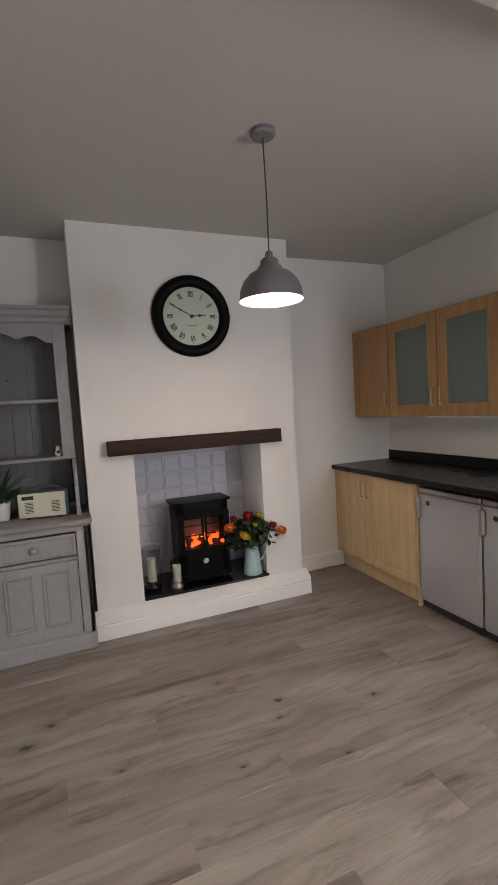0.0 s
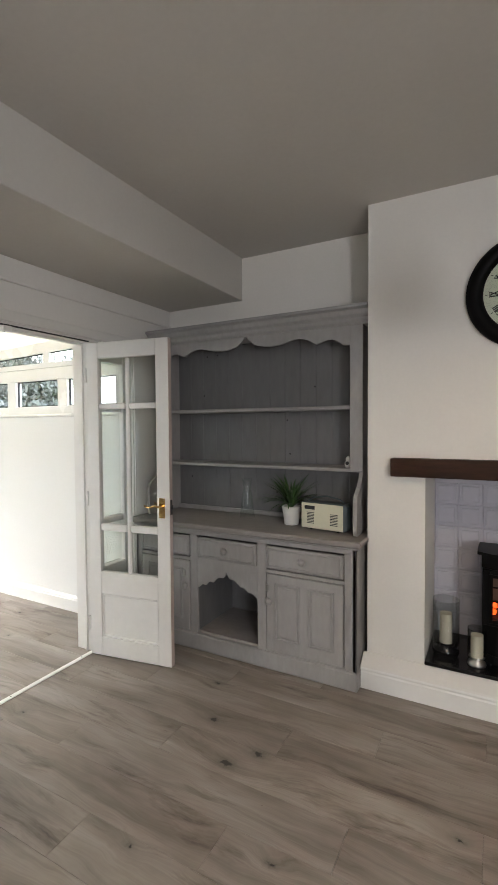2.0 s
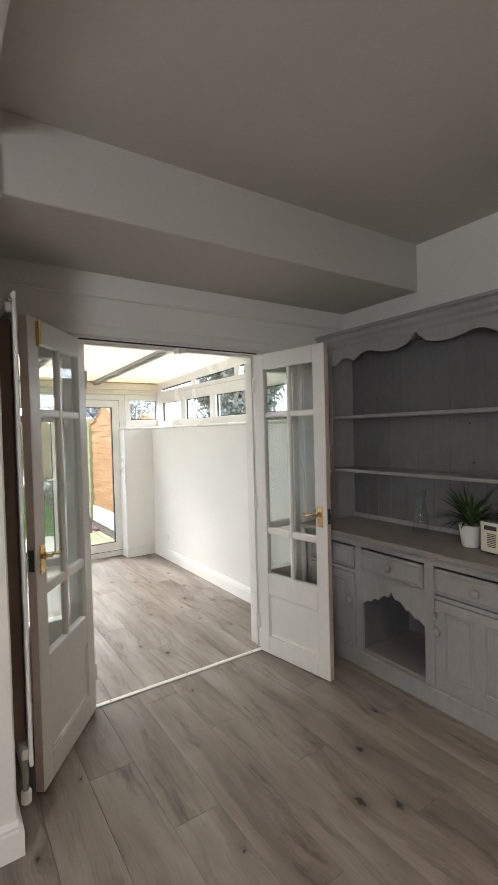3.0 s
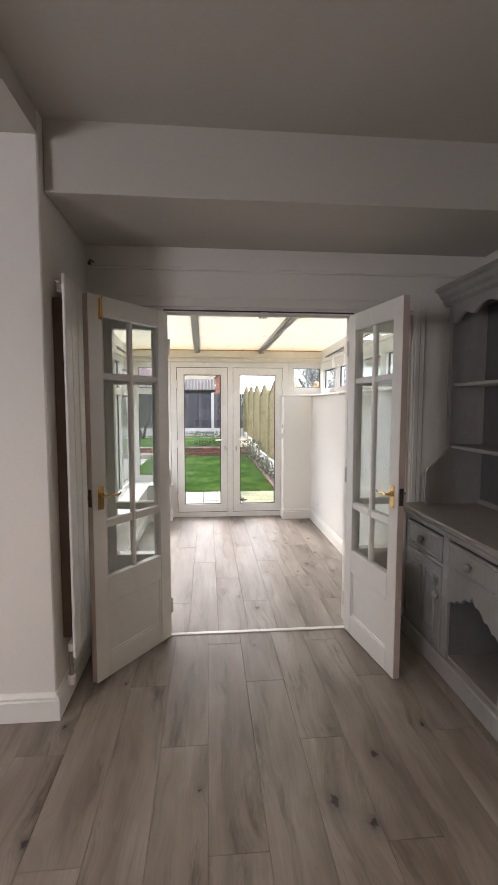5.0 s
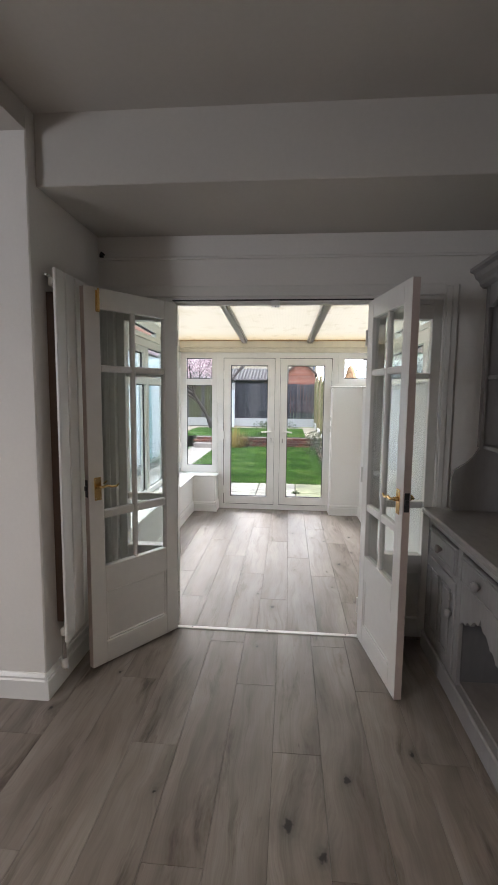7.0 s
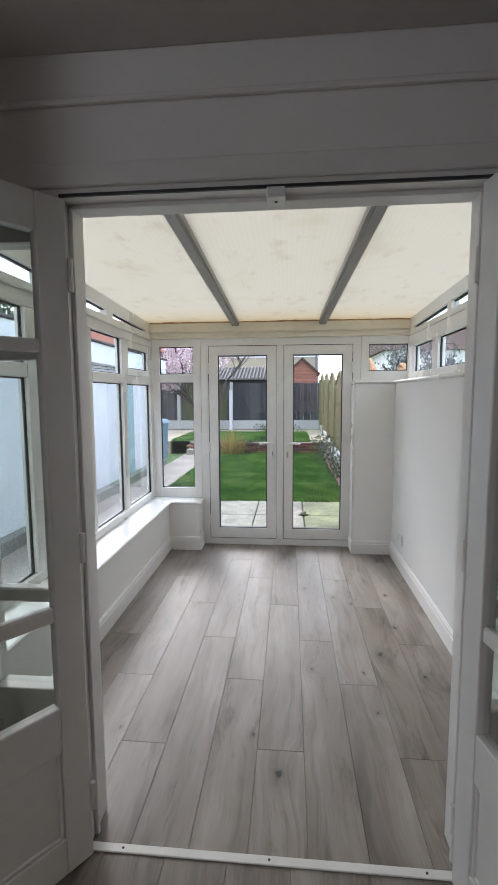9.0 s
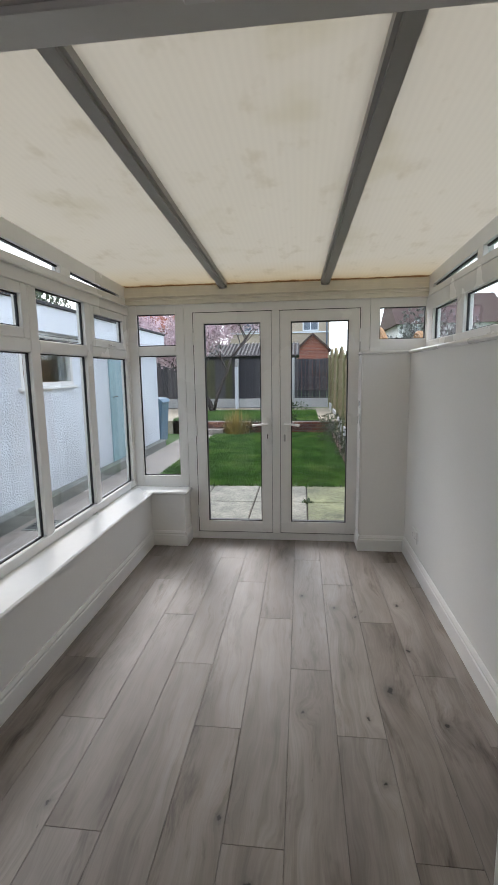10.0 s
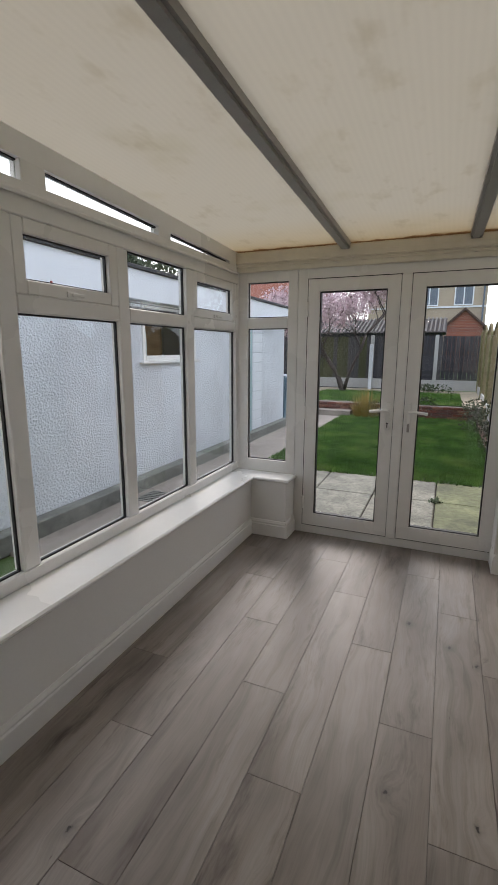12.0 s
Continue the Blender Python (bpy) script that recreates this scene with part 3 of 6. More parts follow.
# conservatory shell
PIERX = -3.795
struct("wall_dwarf", box(CX0, XO, 0.97, CYL, -0.2, 0.435), cons_paint, "white painted dwarf wall under the side windows")
struct("wall_dwarf", box(CX0, PIERX, CYL, 1.585, -0.2, 0.435, 0.003), cons_paint, "white painted low pier beside the garden doors")
struct("wall_conservatory", box(CX0, XO, CYR, 3.66, -0.2, 1.545), cons_paint, "white painted side wall")
struct("wall_conservatory", box(CX0, PIERX, 3.005, CYR, -0.2, 1.545, 0.003), cons_paint, "white painted pier beside the garden doors")
bm = box(-3.975, XO, WINY, CYL + 0.027, 0.435, 0.461, 0.008)
box(-3.975, PIERX + 0.02, CYL, 1.61, 0.435, 0.4605, 0.008, bm)
struct("window_sill", bm, upvc, "white plastic window board on the dwarf wall")
bm = box(-3.975, XO, CYR - 0.02, WINR, 1.545, 1.572, 0.01)
box(-3.975, PIERX + 0.02, 2.988, CYR, 1.545, 1.5715, 0.01, bm)
struct("window_sill", bm, upvc, "white rounded window board on the side wall")
skirting("baseboard", "x", PIERX + 0.018, XO, CYL, 1, gloss_white, 0.125)
skirting("baseboard", "x", PIERX + 0.018, XO, CYR, -1, gloss_white, 0.125)
skirting("baseboard", "y", CYL, 1.585, PIERX, 1, gloss_white, 0.125)
skirting("baseboard", "y", 3.005, CYR, PIERX, 1, gloss_white, 0.125)
skirting("baseboard", "x", -3.975, PIERX + 0.0175, 1.585, 1, gloss_white, 0.125)
skirting("baseboard", "x", -3.975, PIERX + 0.0175, 3.005, -1, gloss_white, 0.125)
struct("trim", box(-3.975, PIERX + 0.003, 2.992, 3.004, 0.13, 1.54, 0.003), upvc, "white plastic corner trim")


def roof_z(x):
    return 2.115 + (x + 3.94) * 0.037


# roof: opal sheets between grey rafters
EDGES = [1.02, 1.923, 2.723, 3.6]


def skewed(bm, y, span):
    """Rafters run a little askew to the side walls."""
    for v in bm.verts:
        if abs(v.co.y - y) < span:
            v.co.y += (0.010 if y < 2.3 else 0.022) * (v.co.x + 3.94)
    return bm


for i in range(3):
    bm = prism([(-4.14, roof_z(-4.14) + 0.012), (XO, roof_z(XO) + 0.012), (XO, roof_z(XO) + 0.03), (-4.14, roof_z(-4.14) + 0.03)], "y", EDGES[i] + 0.002, EDGES[i + 1] - 0.002)
    for y in EDGES[1:3]:
        skewed(bm, y, 0.01)
    struct("roof_sheet", bm, roof_sheet, "opal fluted polycarbonate sheet, stained brown at its low edge")
for y in EDGES[1:3]:
    rafter = thing("rafter", (-3.96, y, roof_z(-3.96) - 0.03), "grey plastic glazing bar under the roof", "rafter", "rafters of the conservatory roof")
    for nm, d, w in (("bar", 0.018, 0.034), ("rib", 0.03, 0.02)):
        bm = prism([(-3.94, roof_z(-3.94) - d), (XO, roof_z(XO) - d), (XO, roof_z(XO) + 0.035), (-3.94, roof_z(-3.94) + 0.035)], "y", y - w, y + w)
        part(nm, skewed(bm, y, 0.1), rafter_grey, rafter)
    part("end_cap", box(-3.948, -3.938, y - 0.036, y + 0.036, roof_z(-3.94) - 0.034, roof_z(-3.94) + 0.02, 0.003), rafter_grey, rafter)
bm = box(-4.06, -3.938, 1.02, 3.56, 2.03, 2.118, 0.006)
box(-4.06, -3.945, 1.02, 3.56, 1.977, 2.032, 0.006, bm)
for k in range(3):
    box(-4.06, -3.934 - 0.003 * (k == 2), 1.02, 3.56, 2.008 + 0.03 * k, 2.016 + 0.03 * k, 0.003, bm)
struct("eaves_beam", bm, upvc_aged, "cream aged plastic eaves beam with brown water stains")
struct("roof_flashing", box(XO - 0.05, XO, 1.02, 3.6, roof_z(XO) - 0.03, roof_z(XO) + 0.05, 0.004), upvc, "white wall plate of the conservatory roof")


def window_handle(name, at, parent, turn=0.0, size=1.0):
    bm = box(-0.028 * size, 0.028 * size, 0.0, 0.012, -0.012, 0.012, 0.003)
    box(-0.06 * size, 0.012, 0.012, 0.024, -0.008, 0.008, 0.004, bm)
    bmesh.ops.transform(bm, matrix=pose(*at, 0, 0, turn), verts=bm.verts)
    return part(name, bm, upvc, parent, "white lever window handle")


def glazed(win, axis, u0, u1, v0, v1, plane, bead=0.012, sash=0.0, depth=0.03):
    """One light: optional opening sash, black gasket line, pane."""
    if sash:
        part("sash", ring_frame(axis, u0, u1, v0, v1, sash, plane - depth * 0.5 - 0.014, plane + depth * 0.5 + 0.014, 0.004), upvc, win, "white opening sash")
        u0, u1, v0, v1 = u0 + sash, u1 - sash, v0 + sash, v1 - sash
    part("gasket", ring_frame(axis, u0, u1, v0, v1, 0.007, plane - 0.007, plane + 0.007, 0.0), gasket, win, "black rubber gasket")
    if axis == "x":
        bm = box(plane - 0.003, plane + 0.003, u0, u1, v0, v1)
    else:
        bm = box(u0, u1, plane - 0.003, plane + 0.003, v0, v1)
    p = part("pane", bm, glass, win)
    p.visible_shadow = False


# side windows over the dwarf wall
MULL = [-3.97, -3.25, -2.60, -1.92, -1.19]
win = struct("window_1", box(-3.975, XO, WINY - 0.03, WINY + 0.03, 0.461, 0.520, 0.005), upvc, "white plastic side window frame over the dwarf wall")
half = 0.042
for i, x in enumerate(MULL):
    part("mullion", box(x - (half if 0 < i else 0.02), x + (half if i < 4 else 0.03), WINY - 0.0305, WINY + 0.0305, 0.520, 1.9, 0.005), upvc, win)
for i in range(4):
    x0, x1 = MULL[i] + half, MULL[i + 1] - half
    part("transom", box(x0, x1, WINY - 0.03, WINY + 0.03, 1.548, 1.620, 0.006), upvc, win)
    glazed(win, "y", x0, x1, 0.520, 1.548, WINY)
    opener = i in (0, 2)
    glazed(win, "y", x0, x1, 1.620, 1.9, WINY, sash=0.055 if opener else 0.0)
    if opener:
        window_handle("handle", ((x0 + x1) / 2 + 0.02, WINY + 0.03, 1.640), win)
part("head", box(-3.975, XO, WINY - 0.032, WINY + 0.034, 1.9, 1.982, 0.005), upvc, win)
part("bead", tube([(-3.93, WINY + 0.045, 1.972), (XO, WINY + 0.045, 1.985)], 0.011), upvc, win, "rounded white cable trim")
# sloping lights under the roof, on both sides
for nm, y, stops, hm in (("window_2", WINY, [-3.87, -2.99, -2.09, -1.19], 0.06), ("window_3", WINR, [-3.87, -2.94, -2.05, -1.19], 0.04)):
    base = 1.988 if nm == "window_2" else 1.978
    w2 = struct(nm, prism([(-3.975, roof_z(-3.975) - 0.075), (XO, roof_z(XO) - 0.083), (XO, roof_z(XO) + 0.01), (-3.975, roof_z(-3.975) + 0.01)], "y", y - 0.03, y + 0.03), upvc, "white plastic wedge-shaped light under the roof slope")
    part("bottom_bar", box(-3.975, XO, y - 0.031, y + 0.031, base - 0.004, base + 0.040, 0.003), upvc, w2)
    for a, b in zip(stops, stops[1:]):
        part("mullion", box(b - hm, b + hm, y - 0.029, y + 0.029, base, roof_z(b) - 0.05, 0.004), upvc, w2)
        part("pane", prism([(a + hm, base), (b - hm, base), (b - hm, roof_z(b) - 0.075), (a + hm, roof_z(a) - 0.072)], "y", y - 0.003, y + 0.003), glass, w2).visible_shadow = False
        part("gasket", prism([(a + hm, roof_z(a) - 0.084), (b - hm, roof_z(b) - 0.087), (b - hm, roof_z(b) - 0.070), (a + hm, roof_z(a) - 0.068)], "y", y - 0.008, y + 0.008), gasket, w2)
    part("end_post", box(-3.975, -3.83, y - 0.029, y + 0.029, base, roof_z(-3.95) - 0.03, 0.004), upvc, w2)
# window over the side wall
RM = [-3.88, -3.22, -2.52, -1.85, -1.19]
win = struct("window_4", box(-3.975, XO, WINR - 0.03, WINR + 0.03, 1.572, 1.645, 0.005), upvc, "white plastic high window over the side wall")
for i in range(4):
    part("mullion", box(RM[i + 1] - 0.06, RM[i + 1] + 0.06, WINR - 0.0305, WINR + 0.0305, 1.64, 1.88, 0.005), upvc, win)
    glazed(win, "y", RM[i] + 0.06, RM[i + 1] - 0.06, 1.645, 1.868, WINR)
part("head", box(-3.975, XO, WINR - 0.032, WINR + 0.032, 1.868, 1.972, 0.005), upvc, win)
part("mullion", box(-3.975, -3.82, WINR - 0.03, WINR + 0.03, 1.64, 1.88, 0.005), upvc, win)
struct("window_frame", box(-4.035, -3.962, WINY - 0.035, WINY + 0.037, 0.461, 1.982, 0.003), upvc, "white plastic corner post of the side window")
# garden end: tall light, double doors, small light
PX = -4.005
win = struct("window_5", ring_frame("x", 1.115, 1.585, 0.461, 1.978, 0.072, PX - 0.03, PX + 0.03, 0.0012, None, 0.092), upvc, "white plastic end window beside the garden doors")
part("transom", box(PX - 0.03, PX + 0.03, 1.187, 1.513, 1.572, 1.650, 0.005), upvc, win)
glazed(win, "x", 1.187, 1.513, 0.553, 1.572, PX)
glazed(win, "x", 1.187, 1.513, 1.650, 1.906, PX)
win = struct("window_6", ring_frame("x", 3.078, 3.565, 1.572, 1.978, 0.070, PX - 0.03, PX + 0.03, 0.0012, None, 0.093), upvc, "small white plastic end window over the pier")
glazed(win, "x", 3.148, 3.495, 1.665, 1.908, PX)
D0, D1, DM = 1.588, 3.075, 2.336
door = struct("door_3", ring_frame("x", D0, D1, 0.0, 1.978, 0.072, PX - 0.0305, PX + 0.0305, 0.0012, None, 0.06), upvc, "white plastic double garden door frame")
part("post", box(PX - 0.03, PX + 0.05, DM - 0.033, DM + 0.033, 0.06, 1.906, 0.005), upvc, door)
for a, b, s in ((D0 + 0.078, DM - 0.036, 1), (DM + 0.036, D1 - 0.078, -1)):
    leaf = part("door_leaf", ring_frame("x", a, b, 0.070, 1.905, 0.085, PX - 0.028, PX + 0.042, 0.0015, None, 0.095), upvc, door, "white plastic glazed garden door leaf")
    # Dark ring also draws the shadow gap between leaf and frame.
    part("shadow_gap_seal", ring_frame("x", a - 0.006, b + 0.006, 0.064, 1.911, 0.008, PX - 0.02, PX + 0.034, 0.0), gasket, leaf, "thin dark seal and shadow gap round the leaf")
    part("gasket", ring_frame("x", a + 0.083, b - 0.083, 0.163, 1.822, 0.010, PX - 0.004, PX + 0.03, 0.0), gasket, leaf, "black rubber gasket")
    p = part("pane", box(PX + 0.002, PX + 0.008, a + 0.08, b - 0.08, 0.160, 1.825), glass, leaf)
    p.visible_shadow = False
    hy = (b - 0.035) if s > 0 else (a + 0.035)
    bm = box(PX + 0.042, PX + 0.052, hy - 0.015, hy + 0.015, 0.86, 1.06, 0.004)
    tube([(PX + 0.05, hy, 1.0), (PX + 0.085, hy, 1.0), (PX + 0.088, hy - s * 0.05, 1.0), (PX + 0.085, hy - s * 0.12, 0.993)], 0.010, 8, bm)
    h = part("handle", bm, upvc, leaf, "white lever handle with long plate")
    bm = lathe([(0.006, 0), (0.006, 0.003)], (PX + 0.052, hy, 0.91), 10, None, "x")
    box(PX + 0.052, PX + 0.055, hy - 0.003, hy + 0.003, 0.88, 0.91, 0, bm)
    part("keyhole", bm, dark_trim, leaf)
    if s < 0:
        part("key", box(PX + 0.055, PX + 0.075, hy - 0.008, hy + 0.008, 0.86, 0.915, 0.003), handle_steel, leaf, "small key hanging in the lock")
    for z in (0.25, 0.95, 1.7):
        yy = a if s > 0 else b
        part("hinge", lathe([(0.009, z - 0.05), (0.009, z + 0.05)], (PX + 0.045, yy, 0), 10), upvc, leaf)


# ---- double doors between the rooms ----
def glazed_door(name, hinge, turn, side):
    """A leaf 0.575 wide; its hinge at the origin, running along +x. side: +1 or -1 for the face the room sees."""
    W, H, T = 0.58, 1.98, 0.038
    d = thing(name, (*hinge, 0.008), "white painted glazed interior door, standing open", "door", "double doors between the rooms", turn)
    d["kind"] = "structure"
    cols = [(0.088, 0.28), (0.305, 0.492)]
    rows = [(0.545, 0.80), (0.845, 1.565), (1.60, 1.875)]
    e = 0.003
    leaf = bmesh.new()
    box(0, 0.085, -T / 2, T / 2, 0, H, e, leaf)
    box(W - 0.085, W, -T / 2, T / 2, 0, H, e, leaf)
    box(0.085, W - 0.085, -T / 2, T / 2, 1.88, H, e, leaf)
    box(0.085, W - 0.085, -T / 2, T / 2, 0.40, 0.54, e, leaf)
    box(0.085, W - 0.085, -T / 2, T / 2, 0, 0.12, e, leaf)
    part("leaf", leaf, door_white, d, local=True)
    part("panel", box(0.083, W - 0.083, -0.008, 0.008, 0.118, 0.402, 0.0), door_white, d, local=True)
    part("panel_moulding", ring_frame("y", 0.085, W - 0.085, 0.12, 0.40, 0.014, -0.014, 0.014, 0.004), door_white, d, local=True)
    bars = box(0.28, 0.305, -T / 2 + 0.004, T / 2 - 0.004, 0.54, 1.88, 0.006)
    part("glazing_bar", bars, door_white, d, local=True)
    for z0, z1 in ((0.80, 0.845), (1.565, 1.60)):
        bm = box(0.085, 0.28, -T / 2 + 0.004, T / 2 - 0.004, z0, z1, 0.006)
        box(0.305, W - 0.085, -T / 2 + 0.004, T / 2 - 0.004, z0, z1, 0.006, bm)
        part("glazing_bar", bm, door_white, d, local=True)
    for c0, c1 in cols:
        for r0, r1 in rows:
            p = part("pane", box(c0 - 0.004, c1 + 0.004, -0.002, 0.002, r0 - 0.004, r1 + 0.004), old_glass, d, local=True)
            p.visible_shadow = False
    part("edge_strip", box(W, W + 0.001, -T / 2 + 0.002, T / 2 - 0.002, 0.003, H - 0.003), door_edge, d, "unpainted pinkish door edge", local=True)
    hx, hz = W - 0.05, 0.965
    for s in (1, -1):
        plate = part("handle_plate", box(hx - 0.02, hx + 0.02, s * T / 2, s * (T / 2 + 0.004), hz - 0.06, hz + 0.06, 0.002), brass, d, "polished brass handle plate", local=True)
        bm = lathe([(0.011, T / 2), (0.011, T / 2 + 0.022)], (hx, 0, hz + 0.012), 14, None, "y")
        if s < 0:
            bmesh.ops.scale(bm, vec=(1, -1, 1), verts=bm.verts)
        y = s * (T / 2 + 0.038)
        tube([(hx, s * (T / 2 + 0.015), hz + 0.012), (hx - 0.008, y, hz + 0.012), (hx - 0.03, y, hz + 0.018), (hx - 0.06, y, hz + 0.008), (hx - 0.085, y, hz + 0.008), (hx - 0.10, y, hz + 0.018)], 0.0075, 8, bm, 0.005)
        part("lever", bm, brass, plate, "curved brass lever", local=True)
        for dz in (-0.05, 0.05):
            for dx in (-0.014, 0.014):
                part("screw", lathe([(0.003, T / 2 + 0.004), (0.003, T / 2 + 0.0055)], (hx + dx, 0, hz + dz), 6, None, "y") if s > 0 else lathe([(0.003, -T / 2 - 0.0055), (0.003, -T / 2 - 0.004)], (hx + dx, 0, hz + dz), 6, None, "y"), handle_steel, plate, local=True)
    part("latch", box(W + 0.001, W + 0.010, -0.009, 0.009, hz - 0.006, hz + 0.018, 0.002), dark_trim, d, "dark metal latch", local=True)
    part("latch_plate", box(W + 0.0005, W + 0.003, -0.012, 0.012, hz - 0.04, hz + 0.05, 0.001), dark_trim, d, local=True)
    for z in (0.2, 1.0, 1.78):
        part("hinge", lathe([(0.008, z - 0.045), (0.008, z + 0.045)], (-0.006, side * T / 2, 0), 10), door_white, d, "hinge painted over in white", local=True)
    return d


door_l = glazed_door("door_1", (XW + 0.012, OY0 + 0.01), -36.2, 1)
door_r = glazed_door("door_2", (XW + 0.012, OY1 - 0.012), 9.2, -1)
bm = box(0.50, 0.52, 0.02, 0.03, 1.86, 1.965, 0.002)
tube([(0.51, 0.034, 1.87), (0.51, 0.034, 1.972)], 0.006, 8, bm)
part("bolt", bm, brass, door_l, "brass barrel bolt near the top", local=True)

# ---- radiator on the wall end ----
rad = thing("radiator", (-0.55, NIBY, 0.22), "tall white flat-panel vertical radiator on the wall end", "radiator")
for i in range(5):
    x0 = -0.76 + i * 0.098
    part("panel", box(x0, x0 + 0.088, NIBY + 0.055, NIBY + 0.07, 0.24, 2.03, 0.004), gloss_white, rad)
for z in (0.29, 1.97):
    part("header", box(-0.755, -0.285, NIBY + 0.03, NIBY + 0.054, z - 0.02, z + 0.02, 0.005), gloss_white, rad)
for z in (0.45, 1.8):
    for x in (-0.65, -0.40):
        part("bracket", box(x - 0.015, x + 0.015, NIBY, NIBY + 0.03, z - 0.02, z + 0.02, 0.002), gloss_white, rad)
brown_batten = surface("dark_brown_batten", (0.13, 0.085, 0.065), 0.6, 30, 3, 0.15, 0.1)
for x in (-0.345, -0.70):
    part("batten", box(x, x + 0.03, NIBY + 0.002, NIBY + 0.05, 0.33, 1.93, 0.002), brown_batten, rad, "dark brown wooden batten behind the radiator")
bm = tube([(-0.30, NIBY + 0.042, 0.27), (-0.30, NIBY + 0.042, 0.17), (-0.30, NIBY + 0.042, 0.12)], 0.011)
part("valve", bm, chrome, rad, "chrome valve body")
part("valve_cap", lathe([(0.014, 0.10), (0.019, 0.105), (0.019, 0.145), (0.014, 0.15)], (-0.30, NIBY + 0.042, 0), 14), gloss_white, rad, "white valve cap", smooth=False)
part("pipe", tube([(-0.30, NIBY + 0.042, 0.19), (-0.6, NIBY + 0.042, 0.185), (-0.88, NIBY + 0.042, 0.18)], 0.0075), gloss_white, rad, "white painted pipe")
part("air_vent", lathe([(0.009, 0), (0.009, 0.022), (0.005, 0.03)], (-0.272, NIBY + 0.042, 1.99), 10, None, "x"), chrome, rad, "small chrome bleed plug")
hook = thing("curtain_bracket", (XW + 0.02, NIBY + 0.05, 2.26), "small dark metal curtain wire bracket on the wall", "bracket")
bm = box(XW + 0.0, XW + 0.03, NIBY + 0.02, NIBY + 0.035, 2.25, 2.27, 0.002)
tube([(XW + 0.03, NIBY + 0.028, 2.26), (XW + 0.05, NIBY + 0.04, 2.27), (XW + 0.05, NIBY + 0.06, 2.255)], 0.005, 6, bm)
part("hook", bm, dark_trim, hook)


# ---- dresser ----
def scallop(u0, u1, z_edge, pts, flip=1):
    """Lower edge of a shaped apron: pts are (share of half width, height), mirrored about the middle."""
    mid, hw = (u0 + u1) / 2, (u1 - u0) / 2
    left = [(mid - hw * s, z_edge + h) for s, h in pts]
    right = [(mid + hw * s, z_edge + h) for s, h in reversed(pts)]
    return left + right[1:] if abs(pts[-1][0]) < 1e-6 else left + right


def apron(name, u0, u1, z_top, z_edge, pts, y0, y1, mat, parent):
    """A board with a shaped lower edge, in narrow upright strips."""
    edge = scallop(u0, u1, z_edge, pts)
    bm = bmesh.new()
    fr = [[bm.verts.new((u, y, z)) for u, z in edge] for y in (y0, y1)]
    tp = [[bm.verts.new((u, y, z_top)) for u, z in edge] for y in (y0, y1)]
    for k in range(len(edge) - 1):
        bm.faces.new([fr[0][k], fr[0][k + 1], tp[0][k + 1], tp[0][k]])
        bm.faces.new([fr[1][k], tp[1][k], tp[1][k + 1], fr[1][k + 1]])
        bm.faces.new([fr[0][k], fr[1][k], fr[1][k + 1], fr[0][k + 1]])
        bm.faces.new([tp[0][k], tp[0][k + 1], tp[1][k + 1], tp[1][k]])
    for k in (0, -1):
        bm.faces.new([fr[0][k], tp[0][k], tp[1][k], fr[1][k]])
    return part(name, bm, mat, parent)


def arc(a, b, n, rise):
    """n points of a bulge from a to b (share, height)."""
    return [(a[0] + (b[0] - a[0]) * k / n, a[1] + (b[1] - a[1]) * k / n + rise * math.sin(math.pi * k / n)) for k in range(1, n + 1)]


DX0, DX1, DYF, DYB = -0.86, 0.70, 3.29, 3.755
dr = thing("dresser", (-0.08, 3.5, 0), "large grey painted wooden kitchen dresser with open shelves and kennel arch", "dresser")
part("plinth", box(DX0 - 0.012, DX1 + 0.012, DYF - 0.014, DYB, 0, 0.105, 0.008), dresser_paint, dr, "grey painted plinth")
part("side_panel", box(DX1 - 0.02, DX1, DYF, DYB, 0.105, 0.79, 0.002), dresser_paint, dr)
part("side_panel", box(DX0, DX0 + 0.02, DYF, DYB, 0.105, 0.79, 0.002), dresser_paint, dr)
part("back_panel", box(DX0 + 0.02, DX1 - 0.02, DYB - 0.012, DYB, 0.105, 0.79), dresser_back_shaded, dr)
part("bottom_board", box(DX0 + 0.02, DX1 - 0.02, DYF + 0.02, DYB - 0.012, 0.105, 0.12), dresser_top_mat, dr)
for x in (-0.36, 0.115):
    part("divider", box(x - 0.01, x + 0.01, DYF + 0.02, DYB - 0.012, 0.12, 0.61), dresser_back_shaded, dr)
part("inner_shelf", box(-0.35, 0.105, DYF + 0.02, DYB - 0.012, 0.60, 0.615), dresser_back_shaded, dr)
bm = box(DX0, DX1, DYF, DYF + 0.02, 0.755, 0.792, 0.002)
for a, b in ((DX0, DX0 + 0.05), (-0.40, -0.345), (0.095, 0.155), (DX1 - 0.065, DX1)):
    box(a, b, DYF, DYF + 0.02, 0.105, 0.756, 0.002, bm)
for a, b in ((DX0 + 0.05, -0.40), (0.155, DX1 - 0.065)):
    box(a, b, DYF + 0.001, DYF + 0.019, 0.582, 0.602, 0.001, bm)
    box(a, b, DYF + 0.001, DYF + 0.019, 0.105, 0.12, 0.001, bm)
part("face_frame", bm, dresser_paint, dr)
top = part("counter", box(DX0 - 0.03, DX1 + 0.035, DYF - 0.035, DYB, 0.797, 0.832, 0.008), dresser_top_mat, dr, "grey-brown worn counter board")
part("counter_moulding", box(DX0 - 0.012, DX1 + 0.018, DYF - 0.018, DYB, 0.785, 0.797, 0.004), dresser_paint, dr)
